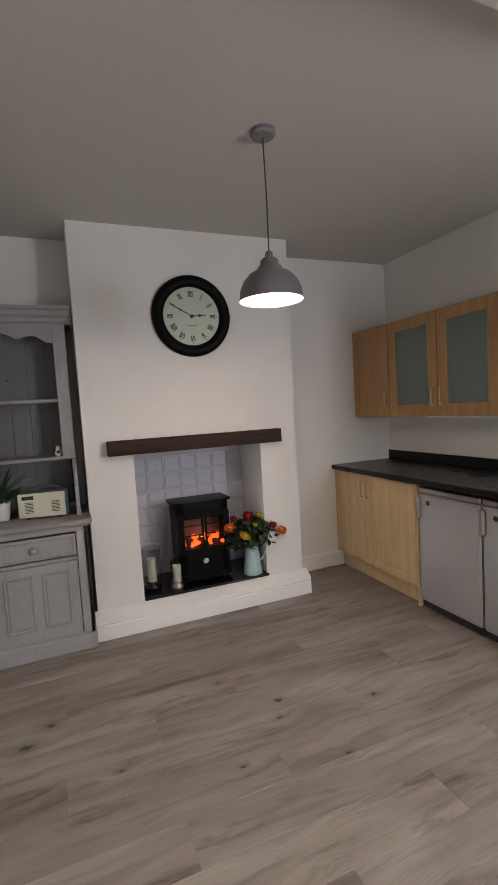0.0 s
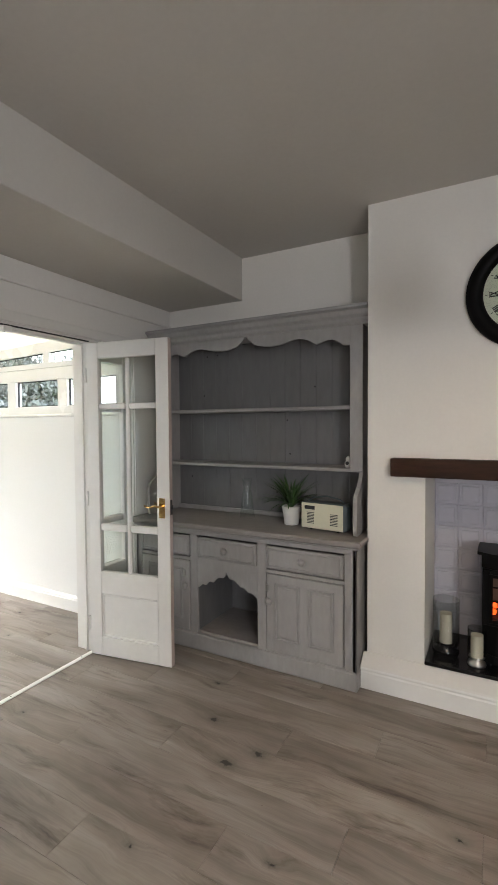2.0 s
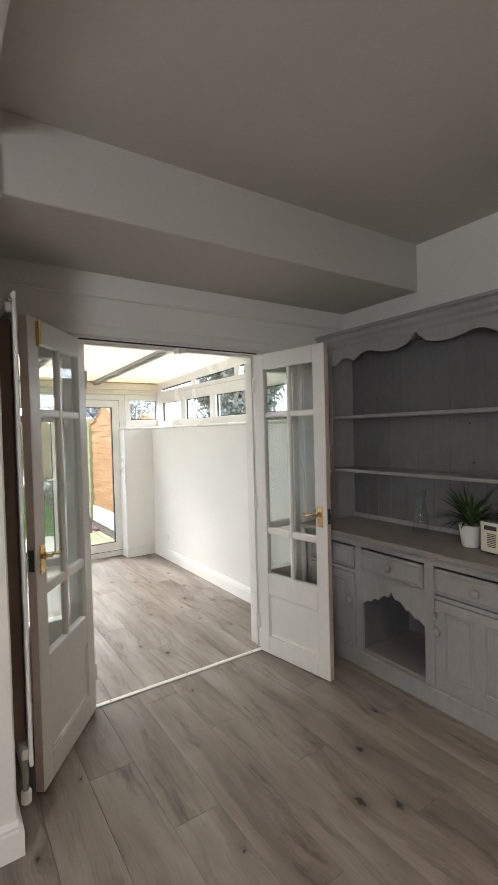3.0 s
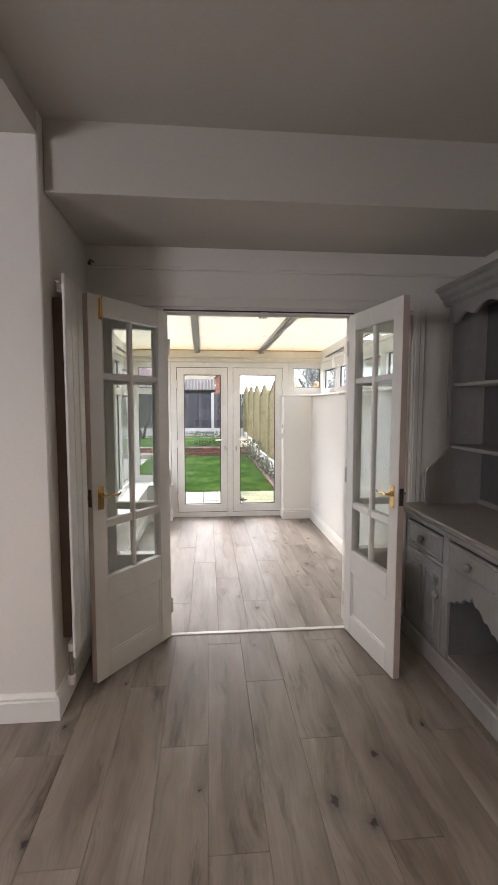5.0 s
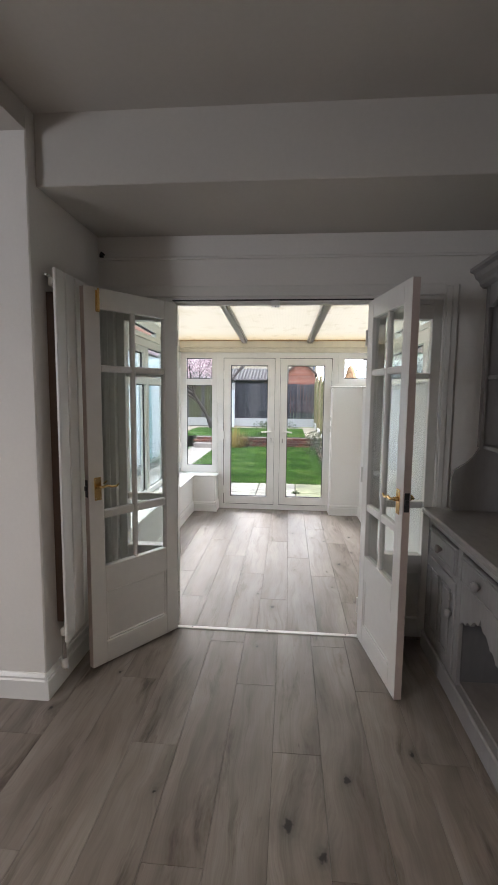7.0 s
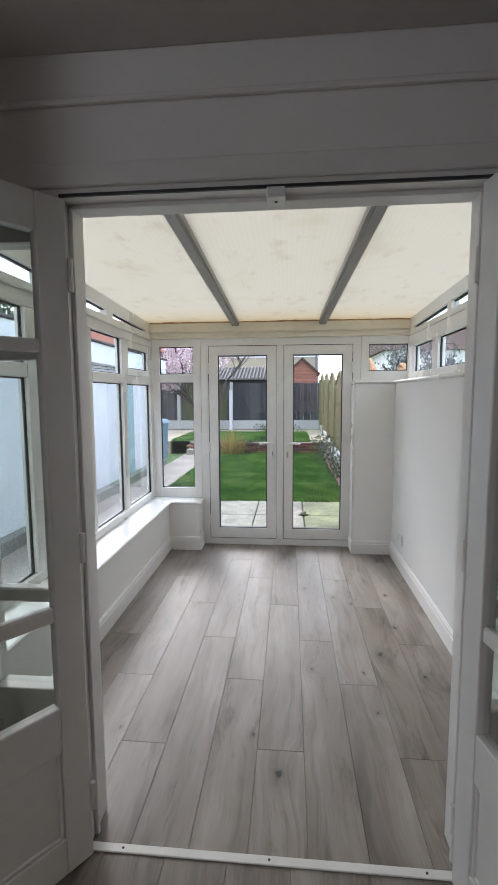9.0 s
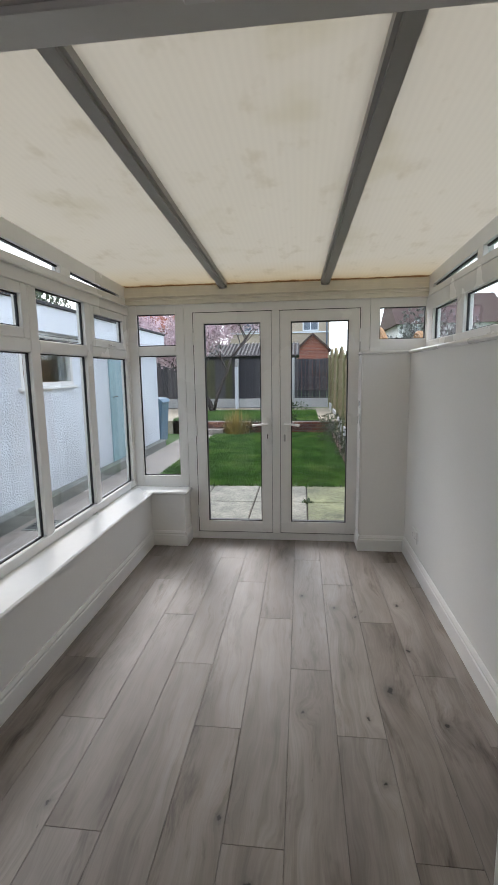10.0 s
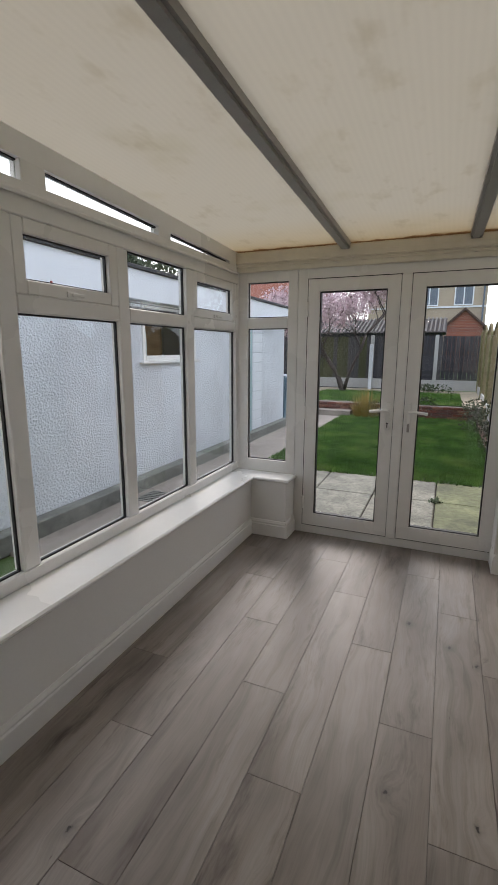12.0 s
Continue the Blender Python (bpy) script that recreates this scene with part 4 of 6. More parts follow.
KP = [(1.0, 0.0), (0.94, 0.0)] + arc((0.94, 0.0), (0.70, 0.020), 4, 0.012) + arc((0.70, 0.020), (0.45, 0.045), 5, 0.015) + arc((0.45, 0.045), (0.12, 0.085), 6, 0.016) + [(0.05, 0.100), (0.0, 0.126)]
apron("kennel_apron", -0.347, 0.097, 0.612, 0.414, KP, DYF + 0.002, DYF + 0.02, dresser_paint, dr)


def knob(at, parent, mat=dresser_paint):
    return part("knob", lathe([(0.008, 0.0), (0.010, -0.008), (0.019, -0.014), (0.023, -0.023), (0.018, -0.034), (0.006, -0.038)], at, 20, None, "y"), mat, parent, "round wooden knob", smooth=True)


for a, b in ((DX0 + 0.055, -0.405), (-0.338, 0.09), (0.16, DX1 - 0.07)):
    drw = part("drawer", box(a, b, DYF - 0.010, DYF + 0.012, 0.612, 0.745, 0.004), dresser_paint, dr, "grey drawer front with raised edge")
    part("drawer_moulding", ring_frame("y", a + 0.008, b - 0.008, 0.622, 0.736, 0.012, DYF - 0.016, DYF - 0.009, 0.003), dresser_paint, drw)
    knob(((a + b) / 2, DYF - 0.010, 0.68), drw)
for a, b, hs in ((DX0 + 0.055, -0.405, 1), (0.16, DX1 - 0.07, -1)):
    dd = part("door", box(a, b, DYF - 0.006, DYF + 0.012, 0.122, 0.578, 0.003), dresser_paint, dr, "grey door with two tall fielded panels")
    w = (b - a)
    for p0, p1 in ((a + 0.055, a + w * 0.46), (a + w * 0.56, b - 0.05)):
        part("panel_moulding", ring_frame("y", p0, p1, 0.19, 0.53, 0.013, DYF - 0.014, DYF - 0.005, 0.004), dresser_paint, dd)
        part("panel", box(p0 + 0.022, p1 - 0.022, DYF - 0.010, DYF - 0.004, 0.212, 0.508, 0.003), dresser_paint, dd)
    kx = a + 0.022 if hs < 0 else b - 0.022
    knob((kx, DYF - 0.006, 0.42), dd)
    part("catch", box(kx - hs * 0.0 - 0.025, kx - 0.008, DYF - 0.016, DYF - 0.005, 0.475, 0.515, 0.002), handle_steel, dd, "small turn catch")
    hx = b if hs < 0 else a
    for z in (0.2, 0.5):
        part("hinge", lathe([(0.005, z - 0.025), (0.005, z + 0.025)], (hx, DYF - 0.008, 0), 8), dresser_paint, dd)
# upper half
HY, HZ = 3.53, 2.15
SIDE = [(DYB, 0.832), (3.40, 0.832), (3.385, 0.86), (3.385, 1.02), (3.40, 1.06), (3.46, 1.10), (3.50, 1.14), (HY, 1.19), (HY, 2.05), (DYB, 2.05)]
for x in (DX0 + 0.02, DX1 - 0.045):
    part("end_panel", prism(SIDE, "x", x, x + 0.022), dresser_paint, dr, "grey end board with a curved foot")
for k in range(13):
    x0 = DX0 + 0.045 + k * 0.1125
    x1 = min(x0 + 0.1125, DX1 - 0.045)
    part("back_board", box(x0 + 0.0004, x1 - 0.0004, DYB - 0.012, DYB - 0.002, 0.832, 2.05, 0.0015), dresser_back_shaded, dr)
part("backing", box(DX0 + 0.04, DX1 - 0.04, DYB - 0.002, DYB + 0.008, 0.832, 2.05), bare_dark, dr)
part("back_rail", box(DX0 + 0.042, DX1 - 0.045, DYB - 0.03, DYB - 0.012, 0.832, 0.862, 0.003), dresser_paint, dr)
for z in (1.192, 1.568):
    sh = part("shelf", box(DX0 + 0.042, DX1 - 0.045, HY + 0.012, DYB - 0.012, z - 0.01, z + 0.012, 0.003), dresser_paint, dr, "grey plate shelf")
part("stile", box(DX0 + 0.02, DX0 + 0.06, HY - 0.012, HY + 0.006, 1.19, 2.06, 0.002), dresser_paint, dr)
part("stile", box(DX1 - 0.10, DX1 - 0.023, HY - 0.012, HY + 0.006, 1.19, 2.06, 0.002), dresser_paint, dr)
HP = [(1.0, 0.0)] + [(0.94, 0.0)] + arc((0.94, 0.0), (0.74, 0.028), 6, 0.03) + [(0.70, 0.02)] + arc((0.70, 0.02), (0.42, 0.05), 7, 0.03) + arc((0.42, 0.05), (0.10, 0.055), 7, -0.018) + [(0.04, 0.088), (0.0, 0.122)]
apron("top_apron", DX0 + 0.058, DX1 - 0.098, 2.075, 1.935, HP, HY - 0.010, HY + 0.006, dresser_paint, dr)
cor = [(HY - 0.014, 2.05), (HY - 0.03, 2.065), (HY - 0.035, 2.085), (HY - 0.055, 2.10), (HY - 0.065, 2.125), (HY - 0.085, 2.135), (HY - 0.085, 2.152), (DYB, 2.152), (DYB, 2.05)]
part("cornice", prism(cor, "x", DX0 - 0.03, DX1 + 0.02), dresser_paint, dr, "moulded grey cornice")


for kx, kz in ((-0.55, 1.98), (-0.46, 1.985), (-0.58, 1.69), (0.10, 1.50), (0.12, 1.27), (-0.70, 1.08), (0.3, 1.72), (0.02, 1.0)):
    part("wood_knot", lathe([(0.006, DYB - 0.0135), (0.006, DYB - 0.0119)], (kx, 0, kz), 9, None, "y"), ink, dr, "small dark knot")

# things on the dresser
radio = thing("radio", (0.465, 3.465, 0.832), "cream and slate retro portable radio with carry handle on the dresser", "radio", turn=-8)
part("body", box(-0.145, 0.145, -0.03, 0.07, 0.008, 0.168, 0.014), radio_green, radio, "slate leather-look case", local=True)
part("front", box(-0.142, 0.132, -0.038, -0.029, 0.012, 0.164, 0.007), radio_cream, radio, "cream front panel", local=True)
part("display", box(-0.118, -0.05, -0.0405, -0.037, 0.126, 0.148, 0.001), dark_trim, radio, local=True)
for sx in (-0.078, 0.075):
    for k in range(8):
        part("grille_slot", box(sx - 0.024, sx + 0.024, -0.0395, -0.0375, 0.042 + k * 0.009, 0.046 + k * 0.009), dark_trim, radio, local=True)
part("handle", tube([(-0.125, 0.02, 0.166), (-0.09, 0.02, 0.19), (0.0, 0.02, 0.205), (0.09, 0.02, 0.19), (0.125, 0.02, 0.166)], 0.005), radio_green, radio, local=True)
for sx in (-0.09, 0.09):
    part("foot", lathe([(0.008, 0.0), (0.008, 0.009)], (sx, -0.01, 0), 10), dark_trim, radio, local=True)

plant = thing("potted_plant", (0.215, 3.54, 0.832), "spiky green artificial aloe in a white ceramic pot on the dresser", "plant")
part("pot", lathe([(0.042, 0), (0.046, 0.004), (0.060, 0.11), (0.0605, 0.118), (0.055, 0.118), (0.052, 0.10)], (0, 0, 0), 28), ceramic, plant, "ribbed white ceramic pot", local=True, smooth=True)
rnd = random.Random(5)
bm = bmesh.new()
for k in range(74):
    a = rnd.uniform(0, 2 * math.pi)
    lean = rnd.uniform(0.5, 1.5)
    ln = rnd.uniform(0.19, 0.28)
    w = rnd.uniform(0.008, 0.013)
    dirx = Vector((math.cos(a), math.sin(a), 0))
    sidev = Vector((-math.sin(a), math.cos(a), 0))
    prev = None
    for s in range(6):
        t = s / 5
        bend = lean * (0.6 + 0.5 * t)
        p = Vector((0, 0, 0.112)) + dirx * (math.sin(bend) * ln * t) + Vector((0, 0, math.cos(bend) * ln * t))
        ww = w * (1 - t) ** 0.6 + 0.0006
        row = [bm.verts.new(p - sidev * ww), bm.verts.new(p - Vector((0, 0, 0.003)) * (1 - t)), bm.verts.new(p + sidev * ww)]
        if prev:
            bm.faces.new([prev[0], prev[1], row[1], row[0]])
            bm.faces.new([prev[1], prev[2], row[2], row[1]])
        prev = row
part("leaves", bm, fern_green, plant, "spiky dark green leaves", local=True, smooth=True)

carafe = thing("glass_carafe", (-0.14, 3.60, 0.832), "clear waisted glass carafe on the dresser", "carafe")
ob = part("glass_body", lathe([(0.048, 0), (0.052, 0.01), (0.050, 0.04), (0.034, 0.16), (0.026, 0.21), (0.036, 0.27), (0.033, 0.27), (0.023, 0.21), (0.031, 0.16), (0.046, 0.04), (0.044, 0.012)], (0, 0, 0), 32, None, "z", False), pane_material("carafe_glass", (0.95, 0.965, 0.96)), carafe, local=True, smooth=True)
ob.visible_shadow = False
orn = thing("ornament", (0.575, 3.57, 1.204), "small white rounded ornament with a dark spot on the shelf", "ornament")
part("figure", lathe([(0.012, 0), (0.02, 0.012), (0.021, 0.03), (0.013, 0.045), (0.016, 0.056), (0.008, 0.068), (0.001, 0.07)], (0, 0, 0), 20), ceramic, orn, local=True, smooth=True)
part("spot", lathe([(0.011, -0.0225), (0.011, -0.0205)], (0, 0, 0.03), 14, None, "y"), dark_trim, orn, local=True)

# ---- clock ----
clk = thing("wall_clock", (1.495, BRY, 2.095), "large round wall clock with black rim and cream Roman dial", "clock")
part("rim", lathe([(0.268, 0.0), (0.275, -0.008), (0.272, -0.030), (0.245, -0.045), (0.215, -0.040), (0.198, -0.022), (0.196, -0.010), (0.19, -0.002)], (0, 0, 0), 64, None, "y"), clock_black, clk, "broad black moulded rim", local=True, smooth=True)
dial = part("dial", lathe([(0.20, -0.010), (0.20, -0.012)], (0, 0, 0), 64, None, "y"), clock_cream, clk, "cream dial", local=True)
NUM = ["XII", "I", "II", "III", "IIII", "V", "VI", "VII", "VIII", "IX", "X", "XI"]


def flat_bar(bm, cx, cz, w, h, ang, y0, y1):
    c, s = math.cos(ang), math.sin(ang)
    vs = []
    for y in (y0, y1):
        for u, v in ((-w / 2, -h / 2), (w / 2, -h / 2), (w / 2, h / 2), (-w / 2, h / 2)):
            vs.append(bm.verts.new((cx + u * c + v * s, y, cz - u * s + v * c)))
    for f in ((0, 1, 2, 3), (4, 7, 6, 5), (0, 4, 5, 1), (1, 5, 6, 2), (2, 6, 7, 3), (3, 7, 4, 0)):
        bm.faces.new([vs[i] for i in f])


GLY = {"I": [(0, 0, 0)], "V": [(-0.0055, 0, -0.26), (0.0055, 0, 0.26)], "X": [(0, 0, 0.38), (0, 0, -0.38)]}
WID = {"I": 0.0085, "V": 0.020, "X": 0.018}
for i, word in enumerate(NUM):
    a = i * math.pi / 6
    bm = bmesh.new()
    total = sum(WID[c] for c in word)
    u = -total / 2
    cx, cz = 0.150 * math.sin(a), 0.150 * math.cos(a)
    for ch in word:
        mid = u + WID[ch] / 2
        for du, dv, tilt in GLY[ch]:
            uu = mid + (du if ch == "V" else 0)
            flat_bar(bm, cx + uu * math.cos(a), cz - uu * math.sin(a), 0.0058, 0.036, a + tilt, -0.0135, -0.0125)
        u += WID[ch]
    for v in (-0.018, 0.018):
        flat_bar(bm, cx + v * math.sin(a), cz + v * math.cos(a), total + 0.002, 0.0022, a, -0.0135, -0.0125)
    part("numeral", bm, ink, dial, local=True)
    bm = bmesh.new()
    flat_bar(bm, 0.182 * math.sin(a), 0.182 * math.cos(a), 0.003, 0.010, a, -0.0135, -0.0125)
    part("hour_mark", bm, ink, dial, local=True)


def hand(name, ang, length, w):
    bm = bmesh.new()
    flat_bar(bm, math.sin(ang) * length * 0.45, math.cos(ang) * length * 0.45, w, length * 1.1, ang, -0.018, -0.016)
    flat_bar(bm, math.sin(ang) * length * 0.55, math.cos(ang) * length * 0.55, w * 2.6, length * 0.16, ang, -0.0185, -0.0155)
    part(name, bm, ink, clk, local=True)


hand("hour_hand", radians(84), 0.10, 0.007)
hand("minute_hand", radians(299), 0.155, 0.005)
part("hub", lathe([(0.012, -0.012), (0.012, -0.021), (0.004, -0.023)], (0, 0, 0), 16, None, "y"), ink, clk, local=True)
bm = bmesh.new()
flat_bar(bm, 0.0, -0.062, 0.07, 0.007, 0, -0.0135, -0.0125)
part("maker_mark", bm, surface("faded_ink", (0.28, 0.28, 0.23), 0.6, 25, 2, 0.05, 0), clk, "unreadable grey maker line", local=True)
cg = part("cover_glass", lathe([(0.197, -0.026), (0.197, -0.028)], (0, 0, 0), 48, None, "y"), glass, clk, "clear cover glass", local=True)
cg.visible_shadow = False

# ---- pendant ----
pend = thing("pendant_lamp", (1.547, 2.244, CEIL), "grey enamel pendant lamp with domed shade, lit, hanging from the ceiling", "lamp")
part("ceiling_rose", lathe([(0.058, 0.0), (0.058, -0.016), (0.050, -0.026), (0.010, -0.030)], (0, 0, 0), 32), lamp_grey, pend, "grey metal ceiling rose", local=True, smooth=False)
part("cable", tube([(0, 0, -0.028), (0.003, 0, -0.3), (0.0, 0, -0.525)], 0.0032, 6), dark_trim, pend, "thin grey cable", local=True)
SH = [(0.010, -0.520), (0.017, -0.526), (0.019, -0.548), (0.030, -0.552), (0.041, -0.562), (0.044, -0.585), (0.055, -0.592), (0.061, -0.606), (0.094, -0.622), (0.122, -0.652), (0.140, -0.690), (0.146, -0.728), (0.148, -0.740)]
part("shade", lathe(SH, (0, 0, 0), 48, None, "z", False), lamp_grey, pend, "grey stepped domed metal shade", local=True, smooth=True)
part("shade_lining", lathe([(max(r - 0.003, 0.004), z - 0.003) for r, z in SH[3:]] + [(0.148, -0.740)], (0, 0, 0), 48, None, "z", False), lamp_inside, pend, "white inside of the shade", local=True, smooth=True)
part("bulb", lathe([(0.013, -0.575), (0.014, -0.61), (0.026, -0.65), (0.030, -0.675), (0.024, -0.70), (0.008, -0.712)], (0, 0, 0), 20), bulb_glow, pend, "lit warm bulb", local=True, smooth=True)
plamp = new("pendant_bulb_light", bpy.data.lights.new("pendant_bulb_light", "POINT"))
plamp.data.energy, plamp.data.color, plamp.data.shadow_soft_size = 2.4, (1.0, 0.80, 0.58), 0.03
plamp.matrix_basis = pose(1.547, 2.244, CEIL - 0.73)

# ---- kitchen ceiling downlights ----
down_glow = glow("downlight_glow", (1.0, 0.93, 0.84), 14)
for x, y in DOWN:
    dl = thing("downlight", (x, y, LOWC), "small round white recessed ceiling downlight, lit", "lamp", "kitchen ceiling downlights")
    part("bezel", lathe([(0.045, 0.0), (0.045, -0.006), (0.036, -0.008), (0.033, -0.003)], (0, 0, 0), 24), upvc, dl, local=True)
    part("diffuser", lathe([(0.032, -0.009), (0.030, -0.010)], (0, 0, 0), 24), down_glow, dl, local=True)
    sp = new("downlight_beam", bpy.data.lights.new("downlight_beam", "SPOT"))
    sp.data.energy, sp.data.color, sp.data.spot_size, sp.data.spot_blend, sp.data.shadow_soft_size = 16.5, (1.0, 0.91, 0.80), radians(130), 0.8, 0.04
    sp.matrix_basis = pose(x, y, LOWC - 0.02)

# ---- stove ----
ember = glow("ember_glow", (1.0, 0.115, 0.014), 0.42)
ember_dark = surface("ember_coal", (0.06, 0.02, 0.012), 0.8, 60, 8, 0.3, 0.3)
stove_back = surface("stove_inner_screen", (0.11, 0.08, 0.06), 0.5, 30, 3, 0.15, 0.0)
stv = thing("electric_stove", (1.503, 3.62, OZ0 + 0.004), "black electric stove heater with glowing coals on the hearth", "stove")
bay = [(-0.205, 0.0), (-0.205, -0.10), (-0.14, -0.135), (0.14, -0.135), (0.205, -0.10), (0.205, 0.0), (0.20, 0.10), (-0.20, 0.10)]
grow = lambda k: [(x * k, y * k) for x, y in bay]
part("base", prism(grow(1.03), "z", 0.03, 0.075), black_iron, stv, "black plinth of the stove", local=True)
for x in (-0.16, 0.16):
    for y in (-0.08, 0.07):
        part("foot", lathe([(0.018, 0), (0.014, 0.03)], (x, y, 0), 12), black_iron, stv, local=True)
part("lower_front", prism(grow(0.97), "z", 0.075, 0.24), black_iron, stv, local=True)
part("top_plate", prism(grow(1.10), "z", 0.615, 0.632), black_iron, stv, "black lid with a small flue slot", local=True)
part("neck", prism(grow(1.0), "z", 0.545, 0.615), black_iron, stv, local=True)
part("body", box(-0.195, 0.195, 0.02, 0.10, 0.24, 0.545), black_iron, stv, local=True)
part("screen", box(-0.17, 0.17, 0.0, 0.02, 0.26, 0.54), stove_back, stv, "bronze inner screen", local=True)
bm = box(-0.2, -0.165, -0.135, 0.02, 0.24, 0.545, 0.003)
box(0.165, 0.2, -0.135, 0.02, 0.24, 0.545, 0.003, bm)
box(-0.165, 0.165, -0.14, -0.12, 0.24, 0.268, 0.003, bm)
box(-0.165, 0.165, -0.14, -0.12, 0.515, 0.545, 0.003, bm)
part("front_frame", bm, black_iron, stv, local=True)
for s in (-1, 1):
    u0, u1 = sorted((s * 0.003, s * 0.168))
    dr_s = part("door", ring_frame("y", u0, u1, 0.258, 0.522, 0.018, -0.148, -0.136, 0.002), black_iron, stv, "black barred stove door", local=True)
    for z in (0.375, 0.450):
        part("bar", box(u0 + 0.017, u1 - 0.017, -0.146, -0.138, z, z + 0.008, 0.001), black_iron, dr_s, local=True)
    part("knob", lathe([(0.006, -0.148), (0.010, -0.156), (0.010, -0.165), (0.004, -0.17)], (s * 0.028, 0, 0.368), 12, None, "y"), brass, dr_s, "small brass knob", local=True, smooth=True)
rnd = random.Random(3)
for k in range(33):
    x, y = -0.145 + 0.29 * (k % 11) / 10 + rnd.uniform(-0.01, 0.01), (-0.09, -0.055, -0.02)[k // 11]
    r = rnd.uniform(0.014, 0.026)
    bm = bmesh.new()
    bmesh.ops.create_icosphere(bm, subdivisions=1, radius=r)
    for v in bm.verts:
        v.co *= rnd.uniform(0.8, 1.2)
    bmesh.ops.translate(bm, vec=(x, y, 0.295 + rnd.uniform(-0.01, 0.018) + 0.014 * (k // 11)), verts=bm.verts)
    part("coal", bm, ember if rnd.random() < 0.6 else ember_dark, stv, "glowing coal", local=True)
part("ember_bed", box(-0.16, 0.16, -0.11, -0.0, 0.262, 0.276), ember_dark, stv, "dark ember bed", local=True)
part("badge", lathe([(0.022, -0.1335), (0.022, -0.136)], (0, 0, 0.17), 24, None, "y"), chrome, stv, "small oval chrome badge", local=True)
stv.matrix_basis = stv.matrix_basis @ Matrix.Diagonal((0.98, 1.0, 0.955, 1.0))
elamp = new("ember_light", bpy.data.lights.new("ember_light", "POINT"))
elamp.data.energy, elamp.data.color, elamp.data.shadow_soft_size = 0.04, (1.0, 0.32, 0.08), 0.05
elamp.matrix_basis = pose(1.485, 3.555, OZ0 + 0.36)

# ---- jug of flowers ----
jug = thing("enamel_jug", (1.862, 3.475, OZ0 + 0.008), "pale blue enamel jug on the hearth", "jug")
part("body", lathe([(0.066, 0), (0.070, 0.004), (0.068, 0.04), (0.052, 0.18), (0.048, 0.21), (0.054, 0.25), (0.051, 0.25), (0.045, 0.21), (0.045, 0.18)], (0, 0, 0), 32), jug_blue, jug, local=True, smooth=True)
part("handle", tube([(0.040, -0.028, 0.225), (0.078, -0.045, 0.24), (0.10, -0.055, 0.21), (0.092, -0.05, 0.16), (0.056, -0.03, 0.10)], 0.007), ceramic, jug, "white curved handle", local=True)
bou = thing("bouquet", (1.862, 3.475, OZ0 + 0.24), "orange, red and yellow roses with dark leaves in a jug", "flowers")
rnd = random.Random(11)
bm = bmesh.new()
for k in range(26):
    a, l = rnd.uniform(0, 6.28), rnd.uniform(0.3, 1.0)
    e = (0.22 * l * math.cos(a), 0.13 * l * math.sin(a), rnd.uniform(0.06, 0.22) * (1.15 - 0.4 * l))
    tube([(0, 0, -0.08), (e[0] * 0.3, e[1] * 0.3, e[2] * 0.6), e], 0.0025, 5, bm)
part("stems", bm, leaf_green, bou, local=True)
bm = bmesh.new()
for k in range(760):
    a, l = rnd.uniform(0, 6.28), rnd.random() ** 0.75
    c = Vector((0.215 * l * math.cos(a), 0.125 * l * math.sin(a), rnd.uniform(-0.02, 0.21) * (1.1 - 0.45 * l)))
    s = rnd.uniform(0.018, 0.038)
    q = Euler((rnd.uniform(-1.2, 1.2), rnd.uniform(-1.2, 1.2), rnd.uniform(0, 6.3))).to_matrix()
    pts = [(-s, 0, 0), (-0.35 * s, 0.45 * s, 0.1 * s), (0.5 * s, 0.38 * s, 0.08 * s), (s, 0, -0.12 * s), (0.5 * s, -0.38 * s, 0.08 * s), (-0.35 * s, -0.45 * s, 0.1 * s)]
    bm.faces.new([bm.verts.new(c + q @ Vector(p)) for p in pts])
part("foliage", bm, leaf_green, bou, "dark green rose leaves", local=True)


def rose(at, r, mat, label):
    bm = bmesh.new()
    for layer in range(4):
        n = 5 + layer
        rad = r * (0.35 + 0.21 * layer)
        for k in range(n):
            a = 6.28 * k / n + layer
            d = Vector((math.cos(a), math.sin(a), 0))
            sd = Vector((-math.sin(a), math.cos(a), 0))
            top = r * (0.75 - 0.16 * layer)
            p = [d * rad * 0.5 - Vector((0, 0, r * 0.5)), d * rad * 0.95 - sd * rad * 0.6, d * rad * 1.1 - sd * rad * 0.45 + Vector((0, 0, top)), d * rad * 1.18 + Vector((0, 0, top * 1.12)), d * rad * 1.1 + sd * rad * 0.45 + Vector((0, 0, top)), d * rad * 0.95 + sd * rad * 0.6]
            bm.faces.new([bm.verts.new(v) for v in p])
    tilt = Euler((rnd.uniform(0.2, 1.0), rnd.uniform(-0.6, 0.6), 0)).to_matrix().to_4x4()
    bmesh.ops.transform(bm, matrix=Matrix.Translation(at) @ tilt, verts=bm.verts)
    core = bmesh.ops.create_icosphere(bm, subdivisions=2, radius=r * 0.62)
    bmesh.ops.translate(bm, vec=at, verts=core["verts"])
    part("rose", bm, mat, bou, label, local=True)


